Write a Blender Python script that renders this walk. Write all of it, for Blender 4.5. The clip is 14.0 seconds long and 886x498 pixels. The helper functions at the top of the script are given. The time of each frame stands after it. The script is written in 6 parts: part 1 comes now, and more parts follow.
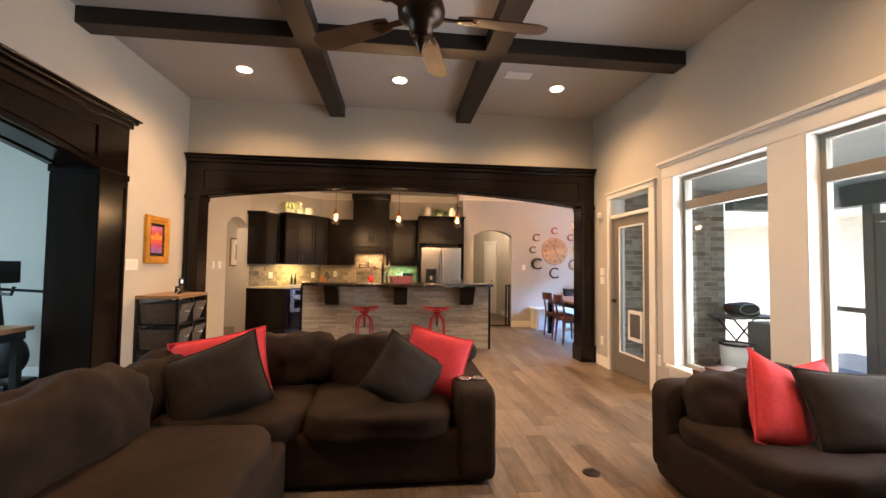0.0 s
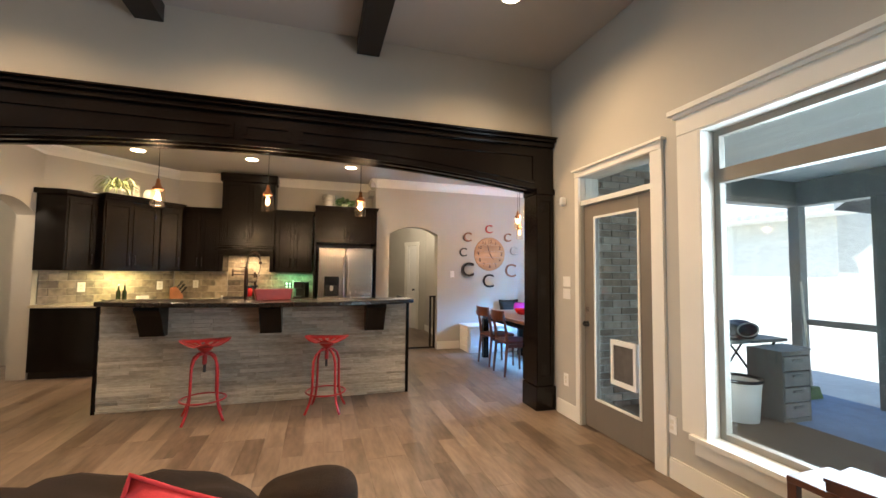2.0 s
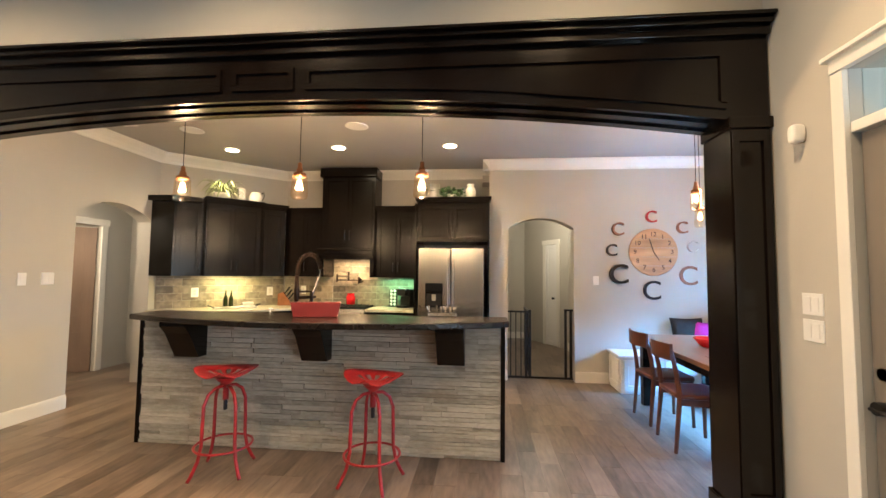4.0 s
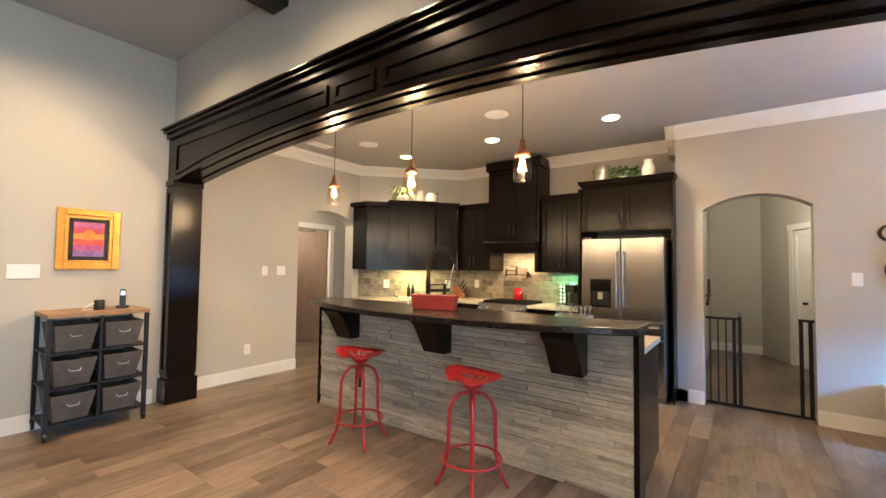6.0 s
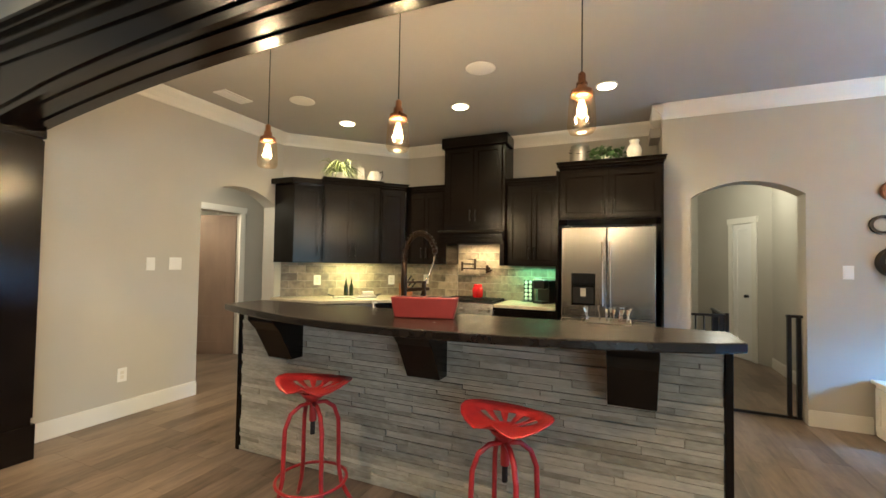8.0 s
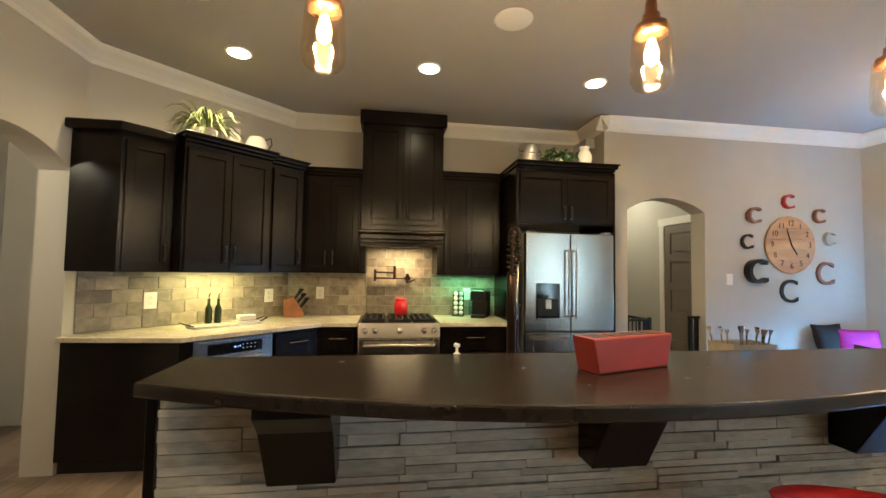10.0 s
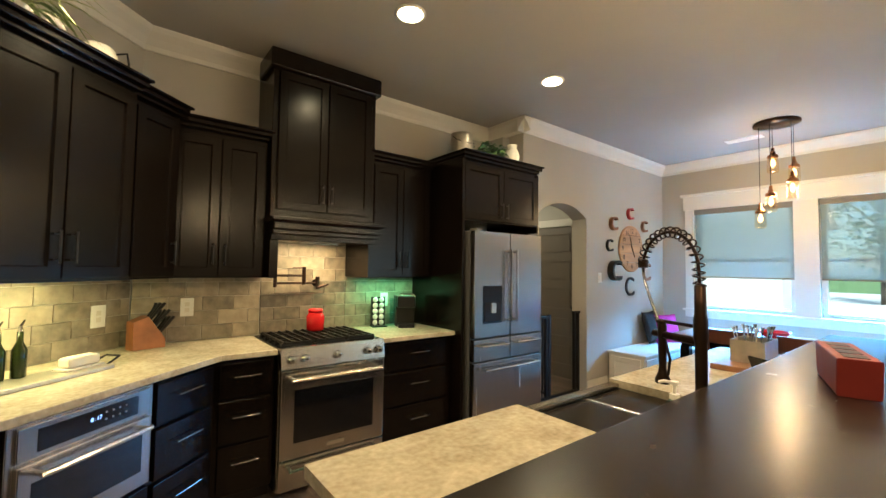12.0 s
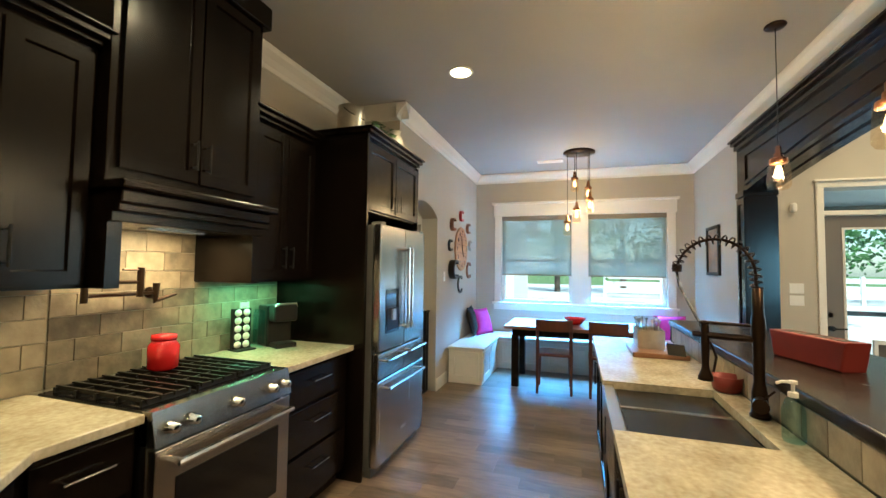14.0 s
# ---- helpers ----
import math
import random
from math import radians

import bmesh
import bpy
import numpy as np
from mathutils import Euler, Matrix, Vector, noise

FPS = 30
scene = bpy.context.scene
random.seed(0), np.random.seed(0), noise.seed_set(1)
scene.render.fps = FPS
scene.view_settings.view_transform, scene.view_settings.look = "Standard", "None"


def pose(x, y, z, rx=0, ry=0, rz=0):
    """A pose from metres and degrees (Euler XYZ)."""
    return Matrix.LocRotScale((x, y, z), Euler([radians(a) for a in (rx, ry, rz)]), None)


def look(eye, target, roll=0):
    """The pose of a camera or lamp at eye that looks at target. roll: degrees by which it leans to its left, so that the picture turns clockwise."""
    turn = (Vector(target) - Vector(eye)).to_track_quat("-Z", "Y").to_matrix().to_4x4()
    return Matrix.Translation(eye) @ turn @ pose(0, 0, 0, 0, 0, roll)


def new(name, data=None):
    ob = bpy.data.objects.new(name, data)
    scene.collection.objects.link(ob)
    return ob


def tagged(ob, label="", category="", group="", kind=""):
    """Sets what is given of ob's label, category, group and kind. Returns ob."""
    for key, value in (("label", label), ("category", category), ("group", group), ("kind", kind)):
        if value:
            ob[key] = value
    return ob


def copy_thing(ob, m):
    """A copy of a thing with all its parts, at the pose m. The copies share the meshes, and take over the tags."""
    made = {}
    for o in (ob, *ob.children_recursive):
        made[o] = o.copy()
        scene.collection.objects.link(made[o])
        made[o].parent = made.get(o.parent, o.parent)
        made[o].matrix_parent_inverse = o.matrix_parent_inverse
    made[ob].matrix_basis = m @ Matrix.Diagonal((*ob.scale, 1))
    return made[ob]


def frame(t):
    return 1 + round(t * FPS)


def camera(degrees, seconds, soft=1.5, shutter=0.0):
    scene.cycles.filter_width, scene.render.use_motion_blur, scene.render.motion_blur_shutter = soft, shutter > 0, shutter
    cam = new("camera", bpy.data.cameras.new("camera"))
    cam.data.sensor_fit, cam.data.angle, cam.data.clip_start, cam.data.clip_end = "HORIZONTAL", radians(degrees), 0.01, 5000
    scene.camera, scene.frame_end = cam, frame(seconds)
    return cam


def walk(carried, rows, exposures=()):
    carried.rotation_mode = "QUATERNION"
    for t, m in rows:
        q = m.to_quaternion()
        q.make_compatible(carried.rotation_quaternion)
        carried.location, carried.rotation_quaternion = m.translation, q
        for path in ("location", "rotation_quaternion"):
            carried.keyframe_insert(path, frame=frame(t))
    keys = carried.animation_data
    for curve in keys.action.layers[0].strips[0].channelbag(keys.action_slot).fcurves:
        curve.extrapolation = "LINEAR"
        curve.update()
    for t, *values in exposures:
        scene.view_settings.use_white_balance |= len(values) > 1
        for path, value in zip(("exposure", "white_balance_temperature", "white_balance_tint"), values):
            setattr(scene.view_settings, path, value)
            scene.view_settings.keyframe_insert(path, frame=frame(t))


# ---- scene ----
cam = camera(94.2, 14.0)
METRES, EYE, TILT, LEAN, TURN = 10.64, 1.36, 0.0, 0.0, -6.3
ROWS = [
    (0.0, 0.0, 0.0, 0.0, -0.03, 2.41, -0.73),
    (0.5, 0.0033, 0.0422, 0.0004, -4.73, 2.46, -0.72),
    (1.0, 0.0075, 0.0893, 0.0023, -8.34, 2.66, -0.71),
    (1.5, 0.0163, 0.1395, 0.002, -10.43, 2.91, -0.66),
    (2.0, 0.0278, 0.1892, 0.0028, -10.56, 3.22, -0.63),
    (4.5, 0.1101, 0.3604, 0.0073, 20.97, 3.28, -0.63),
    (5.0, 0.1266, 0.3742, 0.0059, 29.87, 3.07, -0.65),
    (5.5, 0.1409, 0.3849, 0.0072, 37.3, 2.79, -0.72),
    (6.0, 0.1517, 0.3957, 0.0062, 42.48, 2.37, -0.76),
    (6.5, 0.1555, 0.4031, 0.0064, 44.51, 1.96, -0.76),
    (7.0, 0.139, 0.4117, 0.0042, 42.6, 1.76, -0.81),
    (7.5, 0.1007, 0.4226, 0.003, 37.21, 1.67, -0.85),
    (8.0, 0.0558, 0.4339, 0.0035, 29.9, 1.75, -0.87),
    (10.5, -0.1622, 0.5037, 0.0052, -9.35, 2.87, -0.89),
    (11.0, -0.1912, 0.5265, 0.0058, -16.58, 2.85, -0.86),
    (11.5, -0.2154, 0.5506, 0.0078, -24.01, 2.73, -0.81),
    (12.0, -0.2333, 0.577, 0.0077, -31.77, 2.7, -0.82),
    (12.5, -0.2475, 0.6058, 0.0072, -40.25, 2.72, -0.8),
    (13.0, -0.2586, 0.6329, 0.0078, -49.08, 2.73, -0.75),
    (13.5, -0.2652, 0.6613, 0.0076, -57.81, 2.73, -0.8),
    (14.0, -0.2737, 0.6869, 0.009, -65.57, 2.72, -0.83),
]
walk(cam, [(t, pose(0, 0, EYE, TILT, LEAN, TURN) @ pose(METRES * x, METRES * y, METRES * z, 90 + pitch, roll, yaw)) for t, x, y, z, yaw, pitch, roll in ROWS],
     [(0.0, 2.2, 7000, 17), (1.5, 2.05, 6100, 8), (4.5, 2.35, 5650, 1), (6.5, 2.35, 5500, 3), (8.0, 2.1, 5350, -7), (10.5, 1.9, 5650, -7), (14.0, 1.75, 5450, -12)])

# ---- world, sun, window light ----
world = bpy.data.worlds.new("sky")
scene.world = world
world.use_nodes = True
_sky = world.node_tree.nodes.new("ShaderNodeTexSky")
_sky.sky_type, _sky.sun_disc = "NISHITA", False
_sky.sun_elevation, _sky.sun_rotation = radians(50), radians(235)
world.node_tree.links.new(_sky.outputs[0], world.node_tree.nodes["Background"].inputs[0])
world.node_tree.nodes["Background"].inputs[1].default_value = 0.08


def lamp(name, kind, energy, color, m, size=0.1, size_y=None, spot=None):
    d = bpy.data.lights.new(name, kind)
    d.energy, d.color = energy * (1 if kind == "SUN" else 0.25), color
    if kind == "AREA":
        d.size = size
        if size_y:
            d.shape, d.size_y = "RECTANGLE", size_y
    elif kind in ("POINT", "SPOT"):
        d.shadow_soft_size = size
        if spot:
            d.spot_size, d.spot_blend = radians(spot), 1.0
    ob = new(name, d)
    ob.matrix_world = m
    return ob


sun = lamp("sun", "SUN", 2.3, (1.0, 0.95, 0.86), look((0, 0, 20), (0.55 * 20, 0.30 * 20, 0)))
sun.data.angle = radians(0.6)
COOL, WARM = (0.62, 0.82, 1.0), (1.0, 0.72, 0.42)
lamp("window_light", "AREA", 75, (0.80, 0.90, 1.0), look((3.5, 3.45, 1.4), (0, 3.45, 1.3)), 1.0, 1.9)
lamp("window_light", "AREA", 100, (0.80, 0.90, 1.0), look((3.5, 1.9, 1.4), (0, 1.9, 1.3)), 1.2, 1.9)
lamp("window_light", "AREA", 100, (0.16, 0.46, 1.0), look((4.58, 8.22, 1.15), (3.7, 8.1, 0.0)), 1.0, 0.42).data.spread = radians(110)
lamp("window_light", "AREA", 100, (0.16, 0.46, 1.0), look((4.58, 6.90, 1.15), (3.7, 7.0, 0.0)), 1.0, 0.42).data.spread = radians(110)
lamp("window_light", "AREA", 150, (0.40, 0.74, 1.0), look((-6.3, 2.6, 1.5), (-3, 2.9, 1.3)), 1.8, 1.6)
# the two cans at y 1.6 are unseen, added to light the near half
CAN_L = [(-1.77, 4.82), (-0.01, 4.85), (1.92, 4.82), (-1.77, 1.6), (1.92, 1.6)]
CAN_K = [(-1.875, 8.455), (-0.45, 8.45), (0.96, 8.46)]
for x, y in CAN_L:
    lamp("can_light", "SPOT", 235, (1.0, 0.64, 0.34), look((x, y, 3.55), (x, y, 0)), 0.06, spot=150)
for x, y in CAN_K:
    lamp("can_light", "SPOT", 160, (1.0, 0.68, 0.38), look((x, y, 2.98), (x, y, 0)), 0.06, spot=150)
PENDANTS = [(-0.95, 6.43), (0.015, 6.385), (0.929, 6.41)]
for x, y in PENDANTS:
    lamp("pendant_glow", "POINT", 42, (1.0, 0.60, 0.30), pose(x, y, 2.07), 0.03)
lamp("chandelier_glow", "POINT", 44, (1.0, 0.60, 0.30), pose(3.52, 7.57, 2.25), 0.12)
lamp("under_cabinet_light", "AREA", 10, (1.0, 0.76, 0.30), look((-2.14, 8.98, 1.335), (-2.20, 9.04, 0.9)) @ pose(0, 0, 0, 0, 0, 0), 0.5, 0.05)
lamp("under_cabinet_light", "AREA", 4, (0.35, 1.0, 0.45), look((0.1, 9.55, 1.335), (0.1, 9.57, 0.9)), 0.45, 0.05)
lamp("hood_light", "AREA", 10, (1.0, 0.64, 0.32), look((-0.6, 9.48, 1.60), (-0.6, 9.56, 0.9)), 0.4, 0.08)
# point fills without fixtures, added to brighten the halls and the room beyond
lamp("hall_fill", "POINT", 34, (1.0, 0.80, 0.58), pose(2.3, 11.0, 2.5), 0.1)
lamp("hall_fill", "POINT", 45, (1.0, 0.76, 0.54), pose(-3.55, 7.3, 2.45), 0.1)
lamp("hall_fill", "POINT", 60, (1.0, 0.74, 0.50), pose(-4.9, 7.85, 2.2), 0.1)


# ---- materials ----
def mat(name, base, rough=0.6, metal=0.0, scale=8.0, vary=0.12, bump=0.0, bump_scale=60.0, wood=None, coat=0.0, per=0.0, island=False, stretch=(1, 1, 1), spec=0.5, colour2=None, rv=0.08):
    m = bpy.data.materials.new(name)
    m.use_nodes = True
    nt = m.node_tree
    b = nt.nodes["Principled BSDF"]
    b.inputs["Metallic"].default_value = metal
    b.inputs["Specular IOR Level"].default_value = spec
    b.inputs["Coat Weight"].default_value = coat
    b.inputs["Coat Roughness"].default_value = 0.18
    tc = nt.nodes.new("ShaderNodeTexCoord")
    mp = nt.nodes.new("ShaderNodeMapping")
    mp.inputs["Scale"].default_value = stretch
    nt.links.new(tc.outputs["Object"], mp.inputs["Vector"])
    n1 = nt.nodes.new("ShaderNodeTexNoise")
    n1.inputs["Scale"].default_value, n1.inputs["Detail"].default_value = scale, 5
    n2 = nt.nodes.new("ShaderNodeTexNoise")
    n2.inputs["Scale"].default_value, n2.inputs["Detail"].default_value = scale * 0.17, 3
    for n in (n1, n2):
        nt.links.new(mp.outputs[0], n.inputs["Vector"])
    add = nt.nodes.new("ShaderNodeMath")
    add.operation = "ADD"
    nt.links.new(n1.outputs["Fac"], add.inputs[0])
    nt.links.new(n2.outputs["Fac"], add.inputs[1])
    val = add.outputs[0]
    if per or island:
        src = nt.nodes.new("ShaderNodeNewGeometry" if island else "ShaderNodeObjectInfo")
        out = src.outputs["Random Per Island" if island else "Random"]
        mul = nt.nodes.new("ShaderNodeMath")
        mul.operation = "MULTIPLY_ADD"
        nt.links.new(out, mul.inputs[0])
        mul.inputs[1].default_value = per
        nt.links.new(val, mul.inputs[2])
        off = nt.nodes.new("ShaderNodeMath")
        off.operation = "SUBTRACT"
        nt.links.new(mul.outputs[0], off.inputs[0])
        off.inputs[1].default_value = per / 2
        val = off.outputs[0]
        if not island:
            vm = nt.nodes.new("ShaderNodeVectorMath")
            vm.operation = "ADD"
            nt.links.new(mp.outputs[0], vm.inputs[0])
            m2 = nt.nodes.new("ShaderNodeMath")
            m2.operation = "MULTIPLY"
            m2.inputs[1].default_value = 37.0
            nt.links.new(out, m2.inputs[0])
            nt.links.new(m2.outputs[0], vm.inputs[1])
            for n in (n1, n2):
                nt.links.new(vm.outputs[0], n.inputs["Vector"])
    ramp = nt.nodes.new("ShaderNodeValToRGB")
    c2 = colour2 or tuple(min(1, c * (1 + vary * 2)) for c in base)
    c1 = tuple(c * (1 - vary * 2) for c in base) if not colour2 else base
    e = ramp.color_ramp.elements
    e[0].position, e[1].position = 0.30, 0.70
    e[0].color, e[1].color = (*c1, 1), (*c2, 1)
    half = nt.nodes.new("ShaderNodeMath")
    half.operation = "MULTIPLY"
    half.inputs[1].default_value = 0.5
    nt.links.new(val, half.inputs[0])
    nt.links.new(half.outputs[0], ramp.inputs[0])
    nt.links.new(ramp.outputs[0], b.inputs["Base Color"])
    rr = nt.nodes.new("ShaderNodeMapRange")
    rr.inputs["To Min"].default_value, rr.inputs["To Max"].default_value = max(0.02, rough - rv), min(1, rough + rv)
    nt.links.new(n1.outputs["Fac"], rr.inputs["Value"])
    nt.links.new(rr.outputs[0], b.inputs["Roughness"])
    if bump:
        n3 = nt.nodes.new("ShaderNodeTexNoise")
        n3.inputs["Scale"].default_value, n3.inputs["Detail"].default_value = bump_scale, 4
        nt.links.new(mp.outputs[0], n3.inputs["Vector"])
        bp = nt.nodes.new("ShaderNodeBump")
        bp.inputs["Strength"].default_value, bp.inputs["Distance"].default_value = bump, 0.01
        nt.links.new(n3.outputs["Fac"], bp.inputs["Height"])
        nt.links.new(bp.outputs[0], b.inputs["Normal"])
    return m


def glass(name, color=(1, 1, 1), gloss=None, rough=0.02):
    m = bpy.data.materials.new(name)
    m.use_nodes = True
    nt = m.node_tree
    nt.nodes.remove(nt.nodes["Principled BSDF"])
    out = nt.nodes["Material Output"]
    tr, gl, mix = nt.nodes.new("ShaderNodeBsdfTransparent"), nt.nodes.new("ShaderNodeBsdfGlossy"), nt.nodes.new("ShaderNodeMixShader")
    fr = nt.nodes.new("ShaderNodeFresnel")
    fr.inputs[0].default_value = 1.45
    tr.inputs[0].default_value = (*color, 1)
    gl.inputs["Roughness"].default_value = rough
    if gloss is None:
        nt.links.new(fr.outputs[0], mix.inputs[0])
    else:
        mix.inputs[0].default_value = gloss
    nt.links.new(tr.outputs[0], mix.inputs[1])
    nt.links.new(gl.outputs[0], mix.inputs[2])
    nt.links.new(mix.outputs[0], out.inputs[0])
    return m


def glow(name, color, strength):
    m = bpy.data.materials.new(name)
    m.use_nodes = True
    b = m.node_tree.nodes["Principled BSDF"]
    b.inputs["Base Color"].default_value = (0.8, 0.8, 0.8, 1)
    b.inputs["Emission Color"].default_value = (*color, 1)
    b.inputs["Emission Strength"].default_value = strength
    return m


def sheer(name, color, open_):
    m = bpy.data.materials.new(name)
    m.use_nodes = True
    nt = m.node_tree
    nt.nodes.remove(nt.nodes["Principled BSDF"])
    tr, df, tl = nt.nodes.new("ShaderNodeBsdfTransparent"), nt.nodes.new("ShaderNodeBsdfDiffuse"), nt.nodes.new("ShaderNodeBsdfTranslucent")
    a, c = nt.nodes.new("ShaderNodeMixShader"), nt.nodes.new("ShaderNodeMixShader")
    df.inputs[0].default_value = tl.inputs[0].default_value = (*color, 1)
    tr.inputs[0].default_value = (1, 1, 1, 1)
    a.inputs[0].default_value, c.inputs[0].default_value = 0.5, open_
    nt.links.new(df.outputs[0], a.inputs[1])
    nt.links.new(tl.outputs[0], a.inputs[2])
    nt.links.new(a.outputs[0], c.inputs[1])
    nt.links.new(tr.outputs[0], c.inputs[2])
    nt.links.new(c.outputs[0], nt.nodes["Material Output"].inputs[0])
    return m


WALL = mat("wall_paint", (0.47, 0.44, 0.38), 0.75, vary=0.02, scale=3, bump=0.05, bump_scale=120)
CEIL = mat("ceiling_paint", (0.42, 0.40, 0.375), 0.8, vary=0.02, scale=3, bump=0.06, bump_scale=90)
TRIM = mat("white_trim", (0.76, 0.73, 0.66), 0.4, vary=0.02, scale=4)
DARKW = mat("espresso_wood", (0.006, 0.0038, 0.0028), 0.19, scale=9, vary=0.25, stretch=(1, 1, 0.25), bump=0.012, spec=0.3, rv=0.05)
BEAMW = mat("beam_wood", (0.012, 0.008, 0.006), 0.5, scale=9, vary=0.3, stretch=(1, 0.2, 1), bump=0.15, bump_scale=40)
CAB = mat("cabinet_stain", (0.0055, 0.0036, 0.0026), 0.23, scale=14, vary=0.3, stretch=(1, 1, 0.12), spec=0.24, rv=0.05, bump=0.02, bump_scale=45)
PLANK = mat("plank_tile", (0.072, 0.048, 0.032), 0.36, scale=7, vary=0.3, stretch=(4.5, 0.9, 1), per=0.42, bump=0.08, bump_scale=25, colour2=(0.255, 0.188, 0.137))
PLANKJ = mat("plank_tile_joined", (0.072, 0.048, 0.032), 0.36, scale=7, vary=0.3, stretch=(4.5, 0.9, 1), per=0.42, island=True, bump=0.08, bump_scale=25, colour2=(0.255, 0.188, 0.137))
GROUT = mat("grout", (0.16, 0.125, 0.095), 0.9, vary=0.05)
STONE = mat("ledger_stone", (0.27, 0.24, 0.185), 0.75, scale=16, vary=0.1, per=0.5, stretch=(1, 1, 3), bump=0.35, bump_scale=30, colour2=(0.56, 0.51, 0.42))
TILE = mat("backsplash_tile", (0.115, 0.095, 0.072), 0.5, scale=16, per=0.42, bump=0.25, bump_scale=35, colour2=(0.40, 0.335, 0.25))
GRANITE = mat("pale_granite", (0.36, 0.30, 0.205), 0.22, scale=48, bump=0.0, colour2=(0.66, 0.60, 0.46))
BAR = mat("leathered_granite", (0.014, 0.010, 0.008), 0.26, scale=22, vary=0.3, rv=0.03, spec=0.4)
STEEL = mat("stainless", (0.44, 0.415, 0.38), 0.24, 1.0, scale=40, vary=0.04, stretch=(1, 1, 0.02))
CHROME = mat("polished_steel", (0.72, 0.70, 0.66), 0.16, 1.0, vary=0.02)
BLACK = mat("black_metal", (0.012, 0.011, 0.011), 0.42, 0.3, vary=0.1)
BLACKG = mat("black_glass", (0.006, 0.006, 0.007), 0.08, vary=0.05)
BRONZE = mat("oiled_bronze", (0.035, 0.020, 0.013), 0.32, 0.8, vary=0.2)
COPPER = mat("copper", (0.42, 0.20, 0.10), 0.28, 1.0, vary=0.1)
REDM = mat("red_enamel", (0.36, 0.018, 0.02), 0.32, scale=30, vary=0.15, bump=0.05)
REDB = mat("red_glaze", (0.20, 0.022, 0.018), 0.4, vary=0.1)
REDJ = mat("red_jar", (0.60, 0.012, 0.015), 0.2, vary=0.05, coat=0.4)
CORAL = mat("coral_fabric", (0.60, 0.055, 0.065), 0.9, scale=50, vary=0.1, bump=0.3, bump_scale=350, spec=0.2)
SOFA = mat("charcoal_fabric", (0.023, 0.014, 0.0095), 0.95, scale=14, vary=0.22, bump=0.35, bump_scale=260, spec=0.2)
GREYF = mat("grey_fabric", (0.028, 0.022, 0.018), 0.95, scale=20, vary=0.15, bump=0.4, bump_scale=300, spec=0.2)
PINK = mat("magenta_fabric", (0.45, 0.02, 0.22), 0.9, scale=40, vary=0.1, bump=0.2, bump_scale=300)
CHAIRW = mat("walnut_wood", (0.10, 0.035, 0.018), 0.35, scale=10, vary=0.3, stretch=(1, 1, 0.2))
TOPW = mat("table_wood", (0.26, 0.12, 0.06), 0.3, scale=8, vary=0.25, stretch=(1, 0.15, 1), coat=0.2)
OAKW = mat("oak_wood", (0.34, 0.20, 0.10), 0.45, scale=9, vary=0.3, stretch=(0.2, 1, 1), bump=0.05)
CLOCKW = mat("clock_wood", (0.48, 0.27, 0.13), 0.6, scale=10, vary=0.25, stretch=(0.2, 1, 1), bump=0.1)
PAINTD = mat("door_greige", (0.17, 0.145, 0.115), 0.45, vary=0.03)
DOORB = mat("door_brown", (0.20, 0.135, 0.095), 0.45, vary=0.1, scale=8, stretch=(1, 1, 0.2))
FRAMEB = mat("window_frame_tan", (0.22, 0.19, 0.15), 0.5, vary=0.05)
GOLD = mat("gold_frame", (0.62, 0.30, 0.05), 0.35, 0.6, scale=30, vary=0.15, bump=0.1)
BRICK = mat("grey_brick", (0.20, 0.15, 0.12), 0.85, scale=14, per=0.8, bump=0.4, bump_scale=50, colour2=(0.44, 0.38, 0.33))
MORTAR = mat("mortar", (0.42, 0.40, 0.37), 0.95, vary=0.08, bump=0.3)
# concrete with the blue of the skylight mixed into its base colour
CONC = mat("patio_concrete_skytint", (0.20, 0.30, 0.48), 0.8, vary=0.1, bump=0.15)
WHITE = mat("white_plastic", (0.80, 0.78, 0.74), 0.35, vary=0.01)
CERAM = mat("cream_ceramic", (0.74, 0.70, 0.62), 0.25, vary=0.04)
GALV = mat("galvanised", (0.50, 0.47, 0.41), 0.38, 0.8, vary=0.15, scale=14)
LEAF = mat("leaf_green", (0.06, 0.11, 0.035), 0.5, vary=0.4, scale=12, island=True, per=0.6)
LEAF2 = mat("tree_leaf", (0.055, 0.13, 0.03), 0.6, vary=0.4, scale=3, island=True, per=0.7)
LEAFP = mat("spider_leaf", (0.16, 0.22, 0.06), 0.5, vary=0.4, scale=12, island=True, per=1.2, colour2=(0.55, 0.58, 0.30))
BARK = mat("bark", (0.10, 0.075, 0.055), 0.9, vary=0.3, bump=0.5)
GRASS = mat("lawn", (0.11, 0.17, 0.05), 0.9, vary=0.3, scale=2, bump=0.4, bump_scale=40)
CANVAS = mat("grey_canvas", (0.10, 0.09, 0.082), 0.95, vary=0.15, scale=20, bump=0.3, bump_scale=250)
GLASS = glass("clear_glass", (0.97, 1.0, 1.0), 0.05)
AMBER = glass("lamp_glass", (1.0, 0.92, 0.80), 0.12)
SOAPG = glass("soap_glass", (0.72, 0.90, 0.93), 0.08)
SHADE = sheer("solar_shade", (0.45, 0.56, 0.60), 0.5)
BULB = glow("filament", (1.0, 0.50, 0.15), 16)
BULBS = glow("bulb_glass", (1.0, 0.55, 0.20), 2.2)
CANG = glow("can_glow", (1.0, 0.72, 0.42), 7)
LEDB = glow("led_blue", (0.25, 0.45, 1.0), 1.0)
SCREEN = glow("phone_screen", (0.5, 0.75, 1.0), 0.3)


